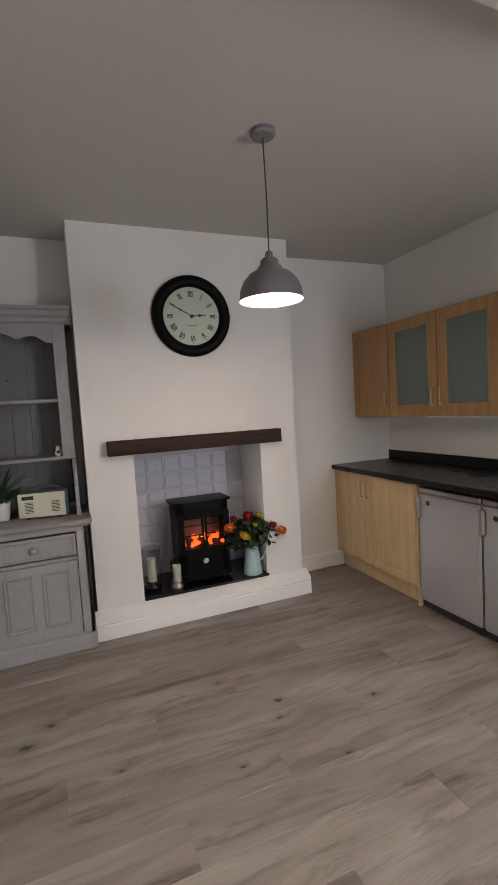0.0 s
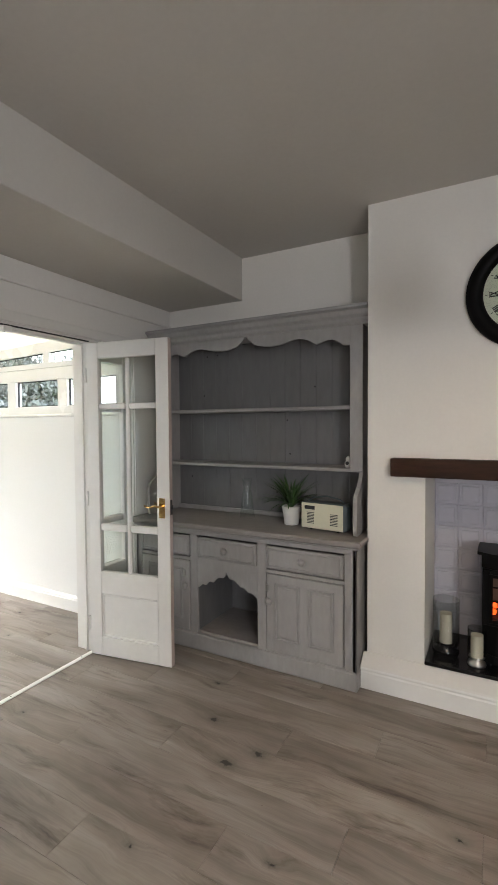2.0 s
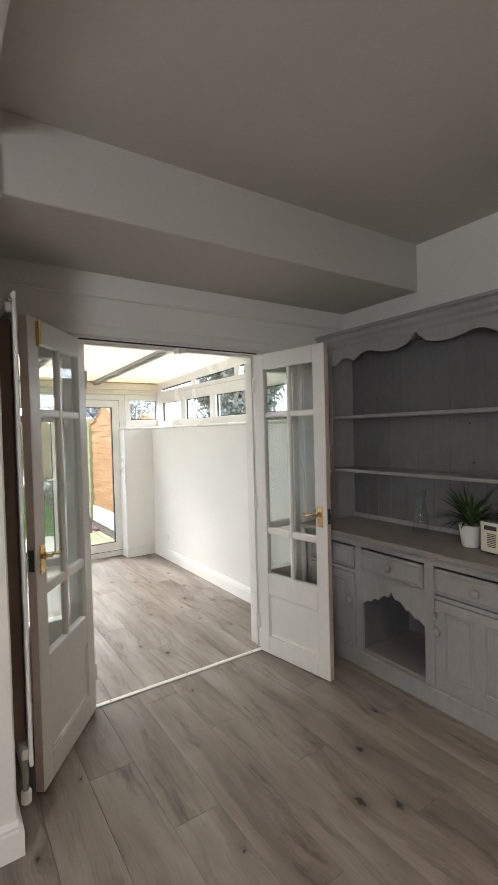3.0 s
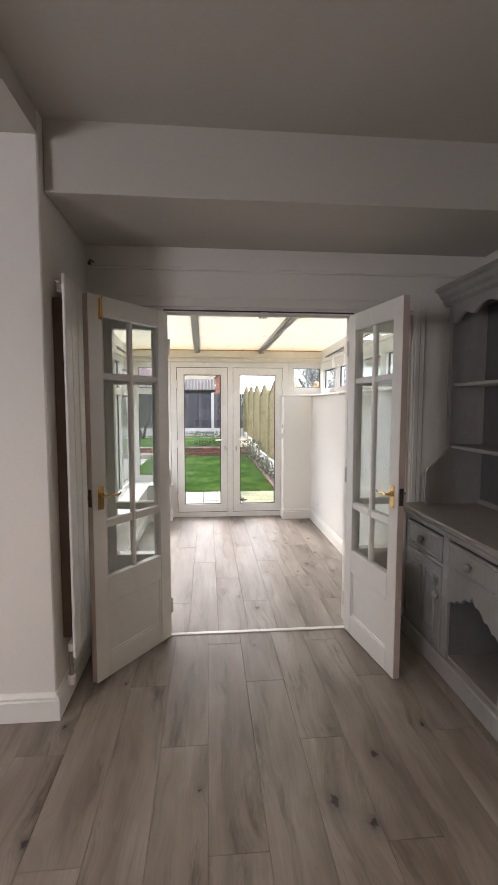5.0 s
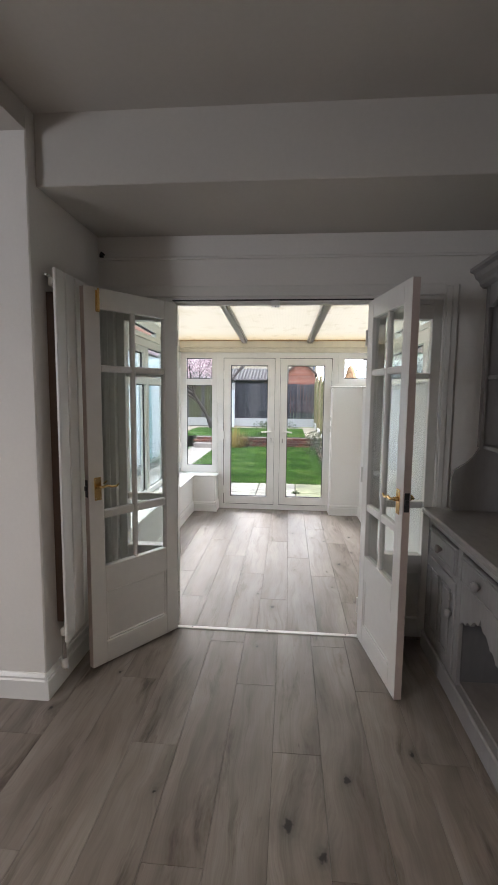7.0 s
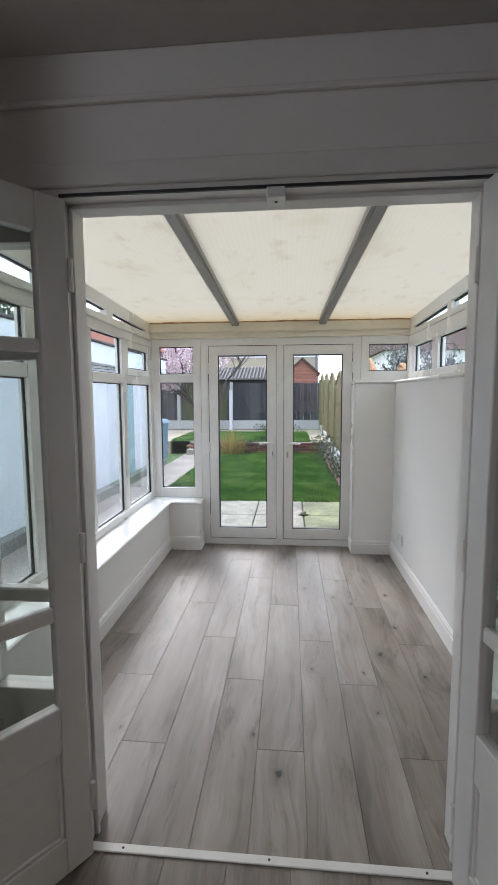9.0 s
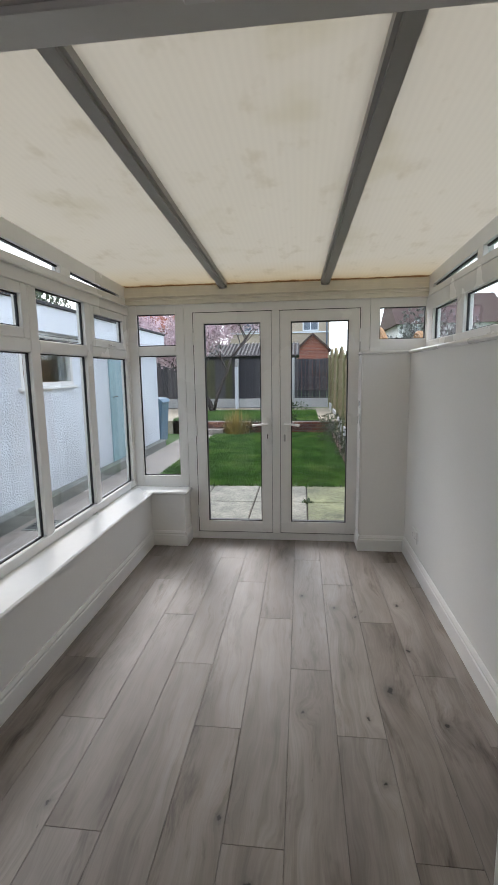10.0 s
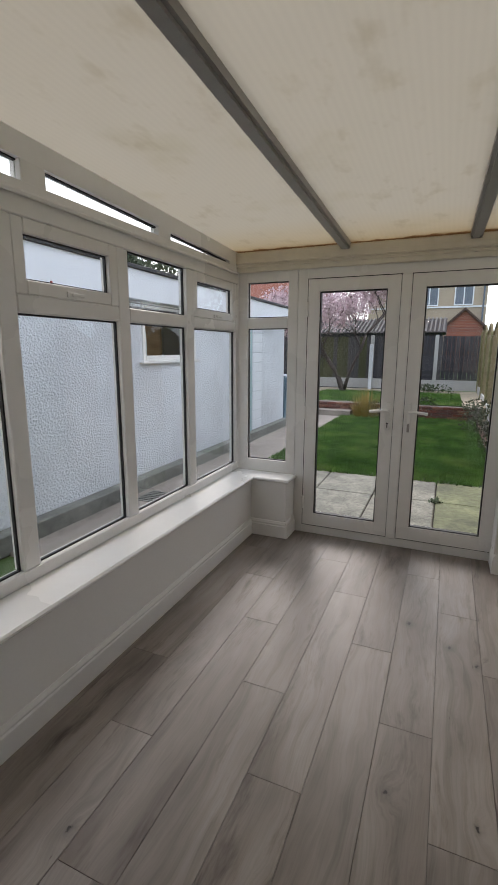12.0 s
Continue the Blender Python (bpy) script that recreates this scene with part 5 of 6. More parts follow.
for (x, y, z), r, c in (((-0.165, -0.05, 0.14), 0.030, "orange"), ((-0.03, -0.03, 0.20), 0.030, "red"), ((-0.08, -0.10, 0.085), 0.032, "yellow"), ((0.09, -0.03, 0.175), 0.028, "lemon"), ((0.13, -0.05, 0.125), 0.030, "red"), ((0.195, -0.06, 0.075), 0.032, "orange"), ((0.05, -0.02, 0.20), 0.018, "yellow"), ((-0.12, 0.0, 0.19), 0.02, "red"), ((0.0, -0.09, 0.15), 0.014, "yellow"), ((0.16, 0.02, 0.17), 0.02, "yellow")):
    rose((x * 1.12, y, z * 1.05), r * 1.25, petal[c], c + " rose bloom")

# ---- candles ----
hurricane_glass = pane_material("smoky_candle_glass", (0.86, 0.87, 0.86))
for (x, y), rr, h, ch, lab in (((1.125, 3.60), 0.070, 0.25, 0.165, "ivory pillar candle in a tall glass hurricane on a black base"), ((1.285, 3.50), 0.046, 0.155, 0.115, "short ivory pillar candle in a small glass holder")):
    c = thing("candle_holder", (x, y, OZ0 + 0.008), lab, "candle", "candles on the hearth")
    part("base", lathe([(rr * 0.95, 0), (rr, 0.006), (rr * 0.9, 0.02), (rr * 0.5, 0.03), (rr * 0.9, 0.045)], (0, 0, 0), 28), granite if rr > 0.05 else handle_steel, c, local=True, smooth=True)
    o = part("glass_cylinder", lathe([(rr, 0.04), (rr, 0.04 + h), (rr - 0.002, 0.04 + h), (rr - 0.002, 0.042)], (0, 0, 0), 32, None, "z", False), hurricane_glass, c, local=True, smooth=True)
    o.visible_shadow = False
    cd = part("candle", lathe([(min(0.033, rr * 0.66), 0.045), (min(0.033, rr * 0.66), 0.045 + ch), (0.025, 0.046 + ch)], (0, 0, 0), 24), wax, c, "ivory wax candle", local=True, smooth=False)
    part("wick", tube([(0, 0, 0.044 + ch), (0.001, 0, 0.056 + ch)], 0.0012, 5), ink, cd, local=True)


# ---- kitchen run ----
def bar_handle(x, y, z0, z1, parent):
    bm = tube([(x, y, z0), (x - 0.022, y, z0 + 0.004), (x - 0.024, y, (z0 + z1) / 2), (x - 0.022, y, z1 - 0.004), (x, y, z1)], 0.005, 8)
    part("handle", bm, handle_steel, parent, "brushed steel bow handle")


KX = 2.815
cab = thing("base_cabinet", (3.1, 3.28, 0), "light beech kitchen base cabinet with two doors under the worktop", "cabinet")
part("carcass", box(KX + 0.02, XE, 2.785, YN, 0.13, 0.862, 0.001), beech, cab)
part("plinth", box(KX + 0.05, KX + 0.066, 2.785, YN, 0.0, 0.13, 0.001), beech, cab, "beech plinth board")
part("end_panel", box(KX + 0.0, XE, 2.765, 2.783, 0.0, 0.862, 0.001), beech, cab)
for a, b, hy in ((3.345, YN - 0.003, 3.375), (2.787, 3.342, 3.31)):
    d = part("door", box(KX + 0.003, KX + 0.02, a, b, 0.135, 0.858, 0.002), beech, cab, "beech shaker door")
    part("door_frame", ring_frame("x", a, b, 0.135, 0.858, 0.07, KX - 0.002, KX + 0.004, 0.002), beech, d)
    bar_handle(KX - 0.002, hy, 0.68, 0.81, d)
for y0, y1 in ((2.25, 2.762), (1.72, 2.245)):
    fr = thing("fridge", (3.1, (y0 + y1) / 2, 0), "silver under-counter fridge with grey top strip", "fridge", "fridges under the worktop")
    part("body", box(KX + 0.05, XE - 0.03, y0, y1, 0.02, 0.845, 0.004), steel, fr)
    dd = part("door", box(KX, KX + 0.05, y0 + 0.004, y1 - 0.004, 0.055, 0.80, 0.012), steel, fr, "satin silver fridge door")
    part("top_strip", box(KX + 0.006, KX + 0.05, y0 + 0.004, y1 - 0.004, 0.805, 0.845, 0.008), handle_steel, fr, "pale trim strip")
    part("kick_strip", box(KX + 0.02, KX + 0.05, y0 + 0.006, y1 - 0.006, 0.012, 0.05, 0.003), dark_trim, fr)
    part("badge", lathe([(0.016, -0.0), (0.016, -0.003)], (KX, y1 - 0.10, 0.745), 16, None, "x"), dark_trim, dd, "dark oval badge")
    bm = box(KX - 0.03, KX + 0.002, y1 - 0.04, y1 - 0.008, 0.63, 0.79, 0.012)
    part("handle", bm, handle_steel, dd, "chunky grey grip handle")
solid("worktop", box(KX - 0.035, XE, 1.6, YN, 0.865, 0.905, 0.008), worktop_mat, "black laminate worktop over the cabinets and fridges", "worktop")
solid("worktop_upstand", box(XE - 0.02, XE, 1.6, YN, 0.905, 0.985, 0.003), worktop_mat, "black laminate upstand along the wall", "upstand")
UX = 3.06
for y0, y1, kind in ((3.31, YN, 0), (2.80, 3.307, 1), (2.30, 2.797, 1), (1.80, 2.297, 1)):
    lab = "beech wall cabinet with plain shaker door" if not kind else "beech wall cabinet with frosted glass door and two shelves"
    u = thing("wall_cabinet", (3.25, (y0 + y1) / 2, 1.31), lab, "cabinet", "wall cabinets over the worktop")
    bm = box(UX + 0.022, XE, y0, y0 + 0.018, 1.31, 2.05, 0.001)
    box(UX + 0.022, XE, y1 - 0.018, y1, 1.31, 2.05, 0.001, bm)
    box(UX + 0.022, XE, y0 + 0.018, y1 - 0.018, 1.31, 1.328, 0.001, bm)
    box(UX + 0.022, XE, y0 + 0.018, y1 - 0.018, 2.032, 2.05, 0.001, bm)
    box(XE - 0.01, XE - 0.001, y0 + 0.018, y1 - 0.018, 1.328, 2.032, 0, bm)
    part("carcass", bm, beech_shaded, u)
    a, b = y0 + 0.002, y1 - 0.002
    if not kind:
        d = part("door", box(UX + 0.003, UX + 0.02, a, b, 1.312, 2.048, 0.002), beech_shaded, u, "beech shaker door")
        part("door_frame", ring_frame("x", a, b, 1.312, 2.048, 0.07, UX - 0.003, UX + 0.004, 0.002), beech_shaded, d)
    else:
        d = part("door", ring_frame("x", a, b, 1.312, 2.048, 0.085, UX, UX + 0.02, 0.002), beech_shaded, u, "beech framed glass door")
        p = part("frosted_pane", box(UX + 0.008, UX + 0.012, a + 0.083, b - 0.083, 1.395, 1.965), frosted, d, "pale green frosted pane")
        for z in (1.53, 1.80):
            part("shelf", box(UX + 0.03, XE - 0.01, y0 + 0.018, y1 - 0.018, z, z + 0.016), ceramic, u)
        part("lining", box(XE - 0.014, XE - 0.0105, y0 + 0.018, y1 - 0.018, 1.33, 2.03), ceramic, u, "pale inside of the cabinet")
    hy = a + 0.035 if y0 != 2.30 else b - 0.035
    bar_handle(UX, hy, 1.39, 1.52, d)
ucl = thing("under_cabinet_light", (3.25, 2.62, 1.3), "slim white under-cabinet light", "lamp")
part("housing", box(UX + 0.03, UX + 0.07, 2.25, 2.95, 1.296, 1.31, 0.003), upvc, ucl)


def outlet(name, at, wall_dir, label):
    o = thing(name, at, label, "socket")
    x, y, z = at
    part("plate", box(x - 0.073, x + 0.073, y, y + wall_dir * 0.009, z - 0.043, z + 0.043, 0.003), upvc, o)
    for s in (-1, 1):
        part("switch", box(x + s * 0.012, x + s * 0.03, y + wall_dir * 0.009, y + wall_dir * 0.012, z + 0.015, z + 0.033, 0.001), upvc, o)
        bm = bmesh.new()
        for dx, dz, w, h in ((0, 0.006, 0.004, 0.009), (-0.011, -0.014, 0.008, 0.004), (0.011, -0.014, 0.008, 0.004)):
            box(x + s * 0.036 + dx - w / 2, x + s * 0.036 + dx + w / 2, y + wall_dir * 0.009, y + wall_dir * 0.0095, z + dz - h / 2, z + dz + h / 2, 0, bm)
        part("pin_holes", bm, dark_trim, o)


outlet("wall_socket", (-3.46, CYR, 0.255), -1, "white double wall socket low on the side wall")

# ---- garden ----
GZ = -0.16
grass_soil = surface("lawn_soil_green", (0.060, 0.125, 0.024), 0.9, 30, 0.7, 0.25, 0.3, 0.01)
grass_mat, _nt, _b = nodes_of("grass_blades")
_n1, _n2 = noise_node(_nt, 1.6, 4), noise_node(_nt, 5.5, 4)
_c = ramp(_nt, _n1.outputs["Fac"], [(0.32, (0.05, 0.135, 0.022)), (0.5, (0.105, 0.225, 0.04)), (0.66, (0.20, 0.30, 0.07))])
link(_nt, mixed(_nt, 0.7, _c, ramp(_nt, _n2.outputs["Fac"], [(0.36, (0.38, 0.45, 0.34)), (0.6, (1.1, 1.1, 1.05))]), "MULTIPLY"), _b.inputs["Base Color"])
_b.inputs["Roughness"].default_value = 0.65
slab_mat = surface("mossy_paving_slab", (0.29, 0.275, 0.225), 0.85, 26, 3.0, 0.42, 0.12, 0.003)
slab_moss = surface("green_mossy_slab", (0.24, 0.25, 0.14), 0.9, 26, 3.0, 0.45, 0.12, 0.003)
concrete = surface("pale_concrete", (0.33, 0.285, 0.25), 0.85, 14, 1.4, 0.28, 0.2, 0.003)
plinth_conc = surface("grey_plinth_concrete", (0.21, 0.215, 0.195), 0.85, 16, 1.8, 0.30, 0.2, 0.003)
# Colour variation here stands in for shading in the roughcast pits.
render_white = surface("white_roughcast_pit_shade", (0.72, 0.755, 0.80), 0.85, 46, 0.9, 0.15, 1.0, 0.022)
board_white = surface("white_painted_board", (0.70, 0.73, 0.77), 0.5, 30, 1.2, 0.04, 0.05)
teal_paint = surface("pale_teal_door_paint", (0.30, 0.44, 0.48), 0.5, 30, 1.2, 0.05, 0.05)
felt = surface("roof_felt_dark", (0.05, 0.05, 0.055), 0.9, 30, 1.2, 0.15, 0.2)
fence_grey = timber("weathered_dark_fence", (0.035, 0.035, 0.042), (0.075, 0.075, 0.085), (7, 7, 0.6), 0.8)
fence_weathered = timber("weathered_grey_fence", (0.05, 0.05, 0.058), (0.13, 0.125, 0.125), (7, 7, 0.6), 0.8)
fence_green = timber("algae_green_fence", (0.05, 0.058, 0.03), (0.12, 0.125, 0.065), (7, 7, 0.6), 0.8)
fence_olive = timber("weathered_woven_slats", (0.105, 0.085, 0.038), (0.23, 0.18, 0.09), (1, 1, 8), 0.8)
fence_tan = timber("new_treated_fence", (0.17, 0.165, 0.08), (0.29, 0.27, 0.14), (1, 1, 8), 0.75)
post_conc = surface("concrete_post", (0.47, 0.47, 0.46), 0.85, 30, 2, 0.08, 0.15)
brick_mat = {}
for key, colr in {"red": (0.19, 0.065, 0.045), "brown": (0.14, 0.06, 0.05), "pale": (0.26, 0.12, 0.08)}.items():
    brick_mat[key] = surface("garden_brick_" + key, colr, 0.85, 40, 4, 0.18, 0.3, 0.003)
mortar = surface("mortar", (0.20, 0.18, 0.16), 0.9, 40, 3, 0.1, 0.2)
soil = surface("dark_bed_soil", (0.05, 0.038, 0.028), 0.95, 20, 2, 0.25, 0.4, 0.02)
gravel = surface("buff_gravel", (0.42, 0.36, 0.27), 0.9, 60, 2, 0.25, 0.5, 0.01)
bark = surface("cherry_bark", (0.065, 0.05, 0.045), 0.85, 20, 3, 0.25, 0.4, 0.01)
blossom = surface("pink_blossom", (0.70, 0.54, 0.58), 0.7, 10, 2, 0.18, 0.0)
bin_blue = surface("blue_grey_bin_plastic", (0.12, 0.20, 0.27), 0.45, 20, 2, 0.05, 0.02)
house_render = surface("tan_house_render", (0.40, 0.33, 0.25), 0.9, 20, 0.6, 0.07, 0.2, 0.01)
far_render = surface("pale_house_render", (0.62, 0.62, 0.60), 0.9, 20, 0.6, 0.05, 0.1, 0.01)
far_glass = surface("far_window_glass", (0.10, 0.13, 0.17), 0.15, 5, 1, 0.1, 0.0)
tile_roof = timber("brown_roof_tiles", (0.05, 0.032, 0.03), (0.12, 0.075, 0.065), (1, 1, 6), 0.85, 4)
shed_tiles = timber("dark_grey_shed_tiles", (0.03, 0.026, 0.028), (0.085, 0.07, 0.07), (1, 3, 6), 0.85, 4)
tile_red = timber("red_roof_tiles", (0.20, 0.07, 0.05), (0.30, 0.12, 0.085), (1, 1, 6), 0.85, 4)
shrub_green = surface("shrub_green", (0.055, 0.085, 0.03), 0.7, 10, 1.2, 0.3, 0.0)
hedge_green = surface("soft_hedge_green", (0.09, 0.115, 0.07), 0.75, 10, 1.2, 0.3, 0.0)
shrub_straw = surface("straw_grass_tuft", (0.42, 0.31, 0.10), 0.7, 10, 1.2, 0.25, 0.0)
shrub_dull = surface("dull_border_foliage", (0.10, 0.115, 0.065), 0.8, 10, 1.2, 0.3, 0.0)
# Twig grey, lightened to hold the haze beyond the side fence.
hazy_grey = surface("hazy_grey_green_foliage", (0.165, 0.172, 0.155), 0.8, 10, 1.2, 0.3, 0.0)


def brick_wall_material():
    m, nt, b = nodes_of("far_red_brick")
    tc = nt.nodes.new("ShaderNodeTexCoord")
    mp = nt.nodes.new("ShaderNodeMapping")
    mp.inputs["Rotation"].default_value = (radians(90), 0, radians(90))
    link(nt, tc.outputs["Object"], mp.inputs["Vector"])
    br = nt.nodes.new("ShaderNodeTexBrick")
    br.inputs["Scale"].default_value = 4.4
    br.inputs["Color1"].default_value = (0.26, 0.09, 0.06, 1)
    br.inputs["Color2"].default_value = (0.17, 0.065, 0.05, 1)
    br.inputs["Mortar"].default_value = (0.28, 0.25, 0.22, 1)
    link(nt, mp.outputs[0], br.inputs["Vector"])
    link(nt, br.outputs["Color"], b.inputs["Base Color"])
    b.inputs["Roughness"].default_value = 0.9
    return m


far_brick = brick_wall_material()

struct("ground", box(-900, 300, -600, 600, GZ - 2.0, GZ - 0.03), grass_soil, "grassy ground")
lawn = struct("lawn", box(-12.0, -6.42, 0.35, 3.28, GZ - 0.03, GZ + 0.005), grass_soil, "mown green lawn")
struct("lawn", box(-15.2, -12.2, -0.9, 3.0, GZ - 0.03, 0.17), grass_soil, "raised upper lawn")
struct("path", box(-12.2, -3.0, -0.42, 0.33, GZ - 0.03, GZ + 0.008, 0.004), concrete, "pale concrete path beside the outbuilding")
struct("patio_base", box(-6.42, -4.0, 0.33, 4.0, GZ - 0.03, GZ - 0.008), soil, "dark patio joints")
struct("gravel_bed", box(-16.5, -12.2, -4, 4.0, GZ - 0.03, 0.16), gravel, "buff gravel and stone beside the far fence")
rnd = random.Random(21)
patio = struct("patio", box(-6.42, -4.02, 0.33, 3.98, GZ - 0.012, GZ - 0.004), soil, "patio of mossy concrete slabs")
for i in range(3):
    for j in range(6):
        x0, y0 = -6.42 + i * 0.80, 0.70 + (j - 1) * 0.64
        h = rnd.uniform(-0.004, 0.004)
        p = part("slab", box(x0, x0 + 0.788, max(y0, 0.335), min(y0 + 0.628, 3.98), GZ - 0.004, GZ + 0.018 + h, 0.008), rnd.choice((slab_mat, slab_mat, slab_moss)), patio)
rw = random.Random(12)
bm = bmesh.new()
for k in range(150):
    if k < 34:
        bx, by = -5.62 + rw.gauss(0, 0.03), 2.61 + rw.gauss(0, 0.035)
    else:
        bx, by = -6.40 + rw.gauss(0, 0.025), rw.uniform(0.4, 3.9)
    a, l = rw.uniform(0, 6.28), rw.uniform(0.02, 0.06)
    c, n = Vector((bx, by, GZ + 0.012)), Vector((math.cos(a), math.sin(a), 0))
    t = c + n * l + Vector((0, 0, rw.uniform(0.02, 0.05)))
    q = Vector((-n.y, n.x, 0)) * 0.012
    bm.faces.new([bm.verts.new(c), bm.verts.new(c + n * l * 0.5 + q + Vector((0, 0, 0.02))), bm.verts.new(t), bm.verts.new(c + n * l * 0.5 - q + Vector((0, 0, 0.02)))])
tagged(new("weeds", mesh_of("weeds", bm, shrub_green)), "small green weeds in the joints of the patio", "weeds", "", "stuff")


def grass_field(name, x0, x1, y0, y1, z, count, seed, h=0.045):
    rng = np.random.default_rng(seed)
    xs, ys = rng.uniform(x0, x1, count), rng.uniform(y0, y1, count)
    a, hh, ln = rng.uniform(0, 6.28, count), h * rng.uniform(0.5, 1.3, count), rng.uniform(-0.02, 0.02, (count, 2))
    w = 0.005 + 0.004 * rng.random(count)
    v = np.zeros((count, 3, 3))
    v[:, 0] = np.stack([xs - w * np.cos(a), ys - w * np.sin(a), np.full(count, z)], 1)
    v[:, 1] = np.stack([xs + w * np.cos(a), ys + w * np.sin(a), np.full(count, z)], 1)
    v[:, 2] = np.stack([xs + ln[:, 0], ys + ln[:, 1], z + hh], 1)
    me = bpy.data.meshes.new(name)
    me.from_pydata(v.reshape(-1, 3).tolist(), [], np.arange(count * 3).reshape(-1, 3).tolist())
    me.materials.append(grass_mat)
    ob = new(name, me)
    return tagged(ob, "green lawn grass blades", "grass", "", "stuff")


grass_field("lawn_grass", -12.05, -6.38, 0.33, 3.28, GZ, 100000, 1, 0.055)
grass_field("lawn_grass", -15.2, -12.2, -0.9, 3.0, 0.165, 26000, 2, 0.06)
# raised bed of bricks
bed = thing("brick_bed_wall", (-12.1, 1.8, GZ), "low weathered brick retaining wall of the raised garden", "wall")
part("core", box(-12.19, -12.03, -0.3, 3.4, GZ - 0.02, 0.15), mortar, bed)
meb = {}
for k, m in brick_mat.items():
    meb[k] = mesh_of("brick", box(-0.05, 0.05, -0.105, 0.105, -0.032, 0.032, 0.006), m)
for row in range(4):
    for k in range(18):
        y = 0.6 - 0.0 + k * 0.222 + (0.111 if row % 2 else 0) - 0.9
        if y > 3.25:
            continue
        b = part("brick", meb[rnd.choice(("red", "brown", "pale"))], None, bed)
        b.matrix_basis = pose(-12.04 + rnd.uniform(-0.008, 0.008), y, GZ + 0.045 + row * 0.076, 0, 0, rnd.uniform(-2, 2))
steps = thing("garden_steps", (-12.0, -0.1, GZ), "two shallow concrete garden steps up to the raised lawn", "steps")
part("step", box(-12.3, -11.7, -0.35, 0.55, GZ, GZ + 0.14, 0.01), concrete, steps)
part("step", box(-12.8, -12.15, -0.35, 0.55, GZ, 0.16, 0.01), concrete, steps)
edge = thing("border_edging", (-9.0, 3.31, GZ), "row of dark edging bricks along the border", "edging")
for k in range(28):
    part("edging_brick", box(-12.0 + k * 0.205, -12.0 + k * 0.205 + 0.19, 3.28, 3.35, GZ, GZ + 0.06, 0.006), brick_mat["brown"], edge)
bm = box(-12.0, -4.2, 3.36, 3.98, GZ - 0.02, GZ + 0.03)
struct("flower_bed", bm, soil, "dark soil border along the fence")


def foliage(name, at, size, count, mat, label, seed, leaf=0.04, upright=False, category="shrub"):
    rr = random.Random(seed)
    o = thing(name, at, label, category)
    bm = bmesh.new()
    for k in range(count):
        a, l, h = rr.uniform(0, 6.28), rr.random() ** 0.5, rr.random()
        lump = 1 + 0.25 * math.sin(3 * a + seed)
        if upright:
            b0 = Vector((0.6 * size[0] * l * math.cos(a), 0.6 * size[1] * l * math.sin(a), 0))
            tip = Vector((size[0] * l * math.cos(a), size[1] * l * math.sin(a), size[2] * rr.uniform(0.35, 1.0) * (1 - 0.35 * l * l)))
            s = Vector((-math.sin(a), math.cos(a), 0)) * leaf * 0.3
            bm.faces.new([bm.verts.new(b0 - s), bm.verts.new(b0 + s), bm.verts.new(tip)])
        else:
            c = Vector((size[0] * l * lump * math.cos(a) * math.sqrt(1 - (h - 0.4) ** 2), size[1] * l * lump * math.sin(a) * math.sqrt(1 - (h - 0.4) ** 2), size[2] * h))
            q = Euler((rr.uniform(0, 6), rr.uniform(0, 6), rr.uniform(0, 6))).to_matrix()
            bm.faces.new([bm.verts.new(c + q @ Vector(p) * leaf * rr.uniform(0.6, 1.3)) for p in ((-1, 0, 0), (0, 0.5, 0.1), (1, 0, 0), (0, -0.5, 0.1))])
    part("foliage", bm, mat, o, local=True)
    bm = tube([(0, 0, -0.05), (0.02, 0, size[2] * 0.5)], 0.012, 5)
    part("stem", bm, bark, o, local=True)
    return o


foliage("ornamental_grass", (-11.85, 0.91, GZ), (0.50, 0.50, 0.84), 250, shrub_straw, "straw-coloured tuft of ornamental grass on the raised bed", 4, 0.05, True)
foliage("low_shrub", (-11.75, 1.25, GZ), (0.28, 0.4, 0.42), 260, shrub_dull, "dull green twiggy plant beside the straw tuft", 15, 0.03)
foliage("low_shrub", (-12.4, 2.0, 0.15), (0.3, 0.5, 0.16), 260, shrub_green, "low green plant on the raised bed", 5)
foliage("lavender", (-10.6, 3.24, GZ), (1.0, 0.30, 0.62), 620, shrub_dull, "grey-green bushy border plant by the fence", 6, 0.032)
foliage("lavender", (-8.5, 3.36, GZ), (1.1, 0.16, 0.36), 420, shrub_dull, "grey-green bushy border plant by the fence", 7, 0.032)
foliage("low_shrub", (-15.9, 2.0, 0.15), (0.5, 0.8, 0.25), 400, shrub_green, "low green plants by the far fence", 8)


# fences
def palisade(name, y0, y1, x, z0, z1, boards=None):
    boards = boards or (fence_grey, fence_weathered, fence_grey)
    f = thing(name, (x, (y0 + y1) / 2, z0), "dark weathered vertical board fence panel on a concrete gravel board", "fence", "far fence panels")
    part("gravel_board", box(x - 0.03, x + 0.03, y0, y1, z0, z0 + 0.32, 0.006), post_conc, f)
    part("post", box(x - 0.06, x + 0.06, y0 - 0.055, y0 + 0.055, z0, z1 + 0.04, 0.006), post_conc, f)
    n = 15
    w = (y1 - y0 - 0.11) / n
    for k in range(n):
        a = y0 + 0.055 + k * w
        part("fence_board", box(x - 0.012 + 0.022 * (k % 2), x + 0.008 + 0.022 * (k % 2), a + 0.004, a + w - 0.004, z0 + 0.32, z1 + rnd.uniform(-0.015, 0.015)), rnd.choice(boards), f)
    return f


for k in range(8):
    palisade("far_fence", 4.22 - (k + 1) * 1.97, 4.22 - k * 1.97, -16.5, 0.18, 1.86, (fence_green, fence_green, fence_weathered) if k == 2 else None)


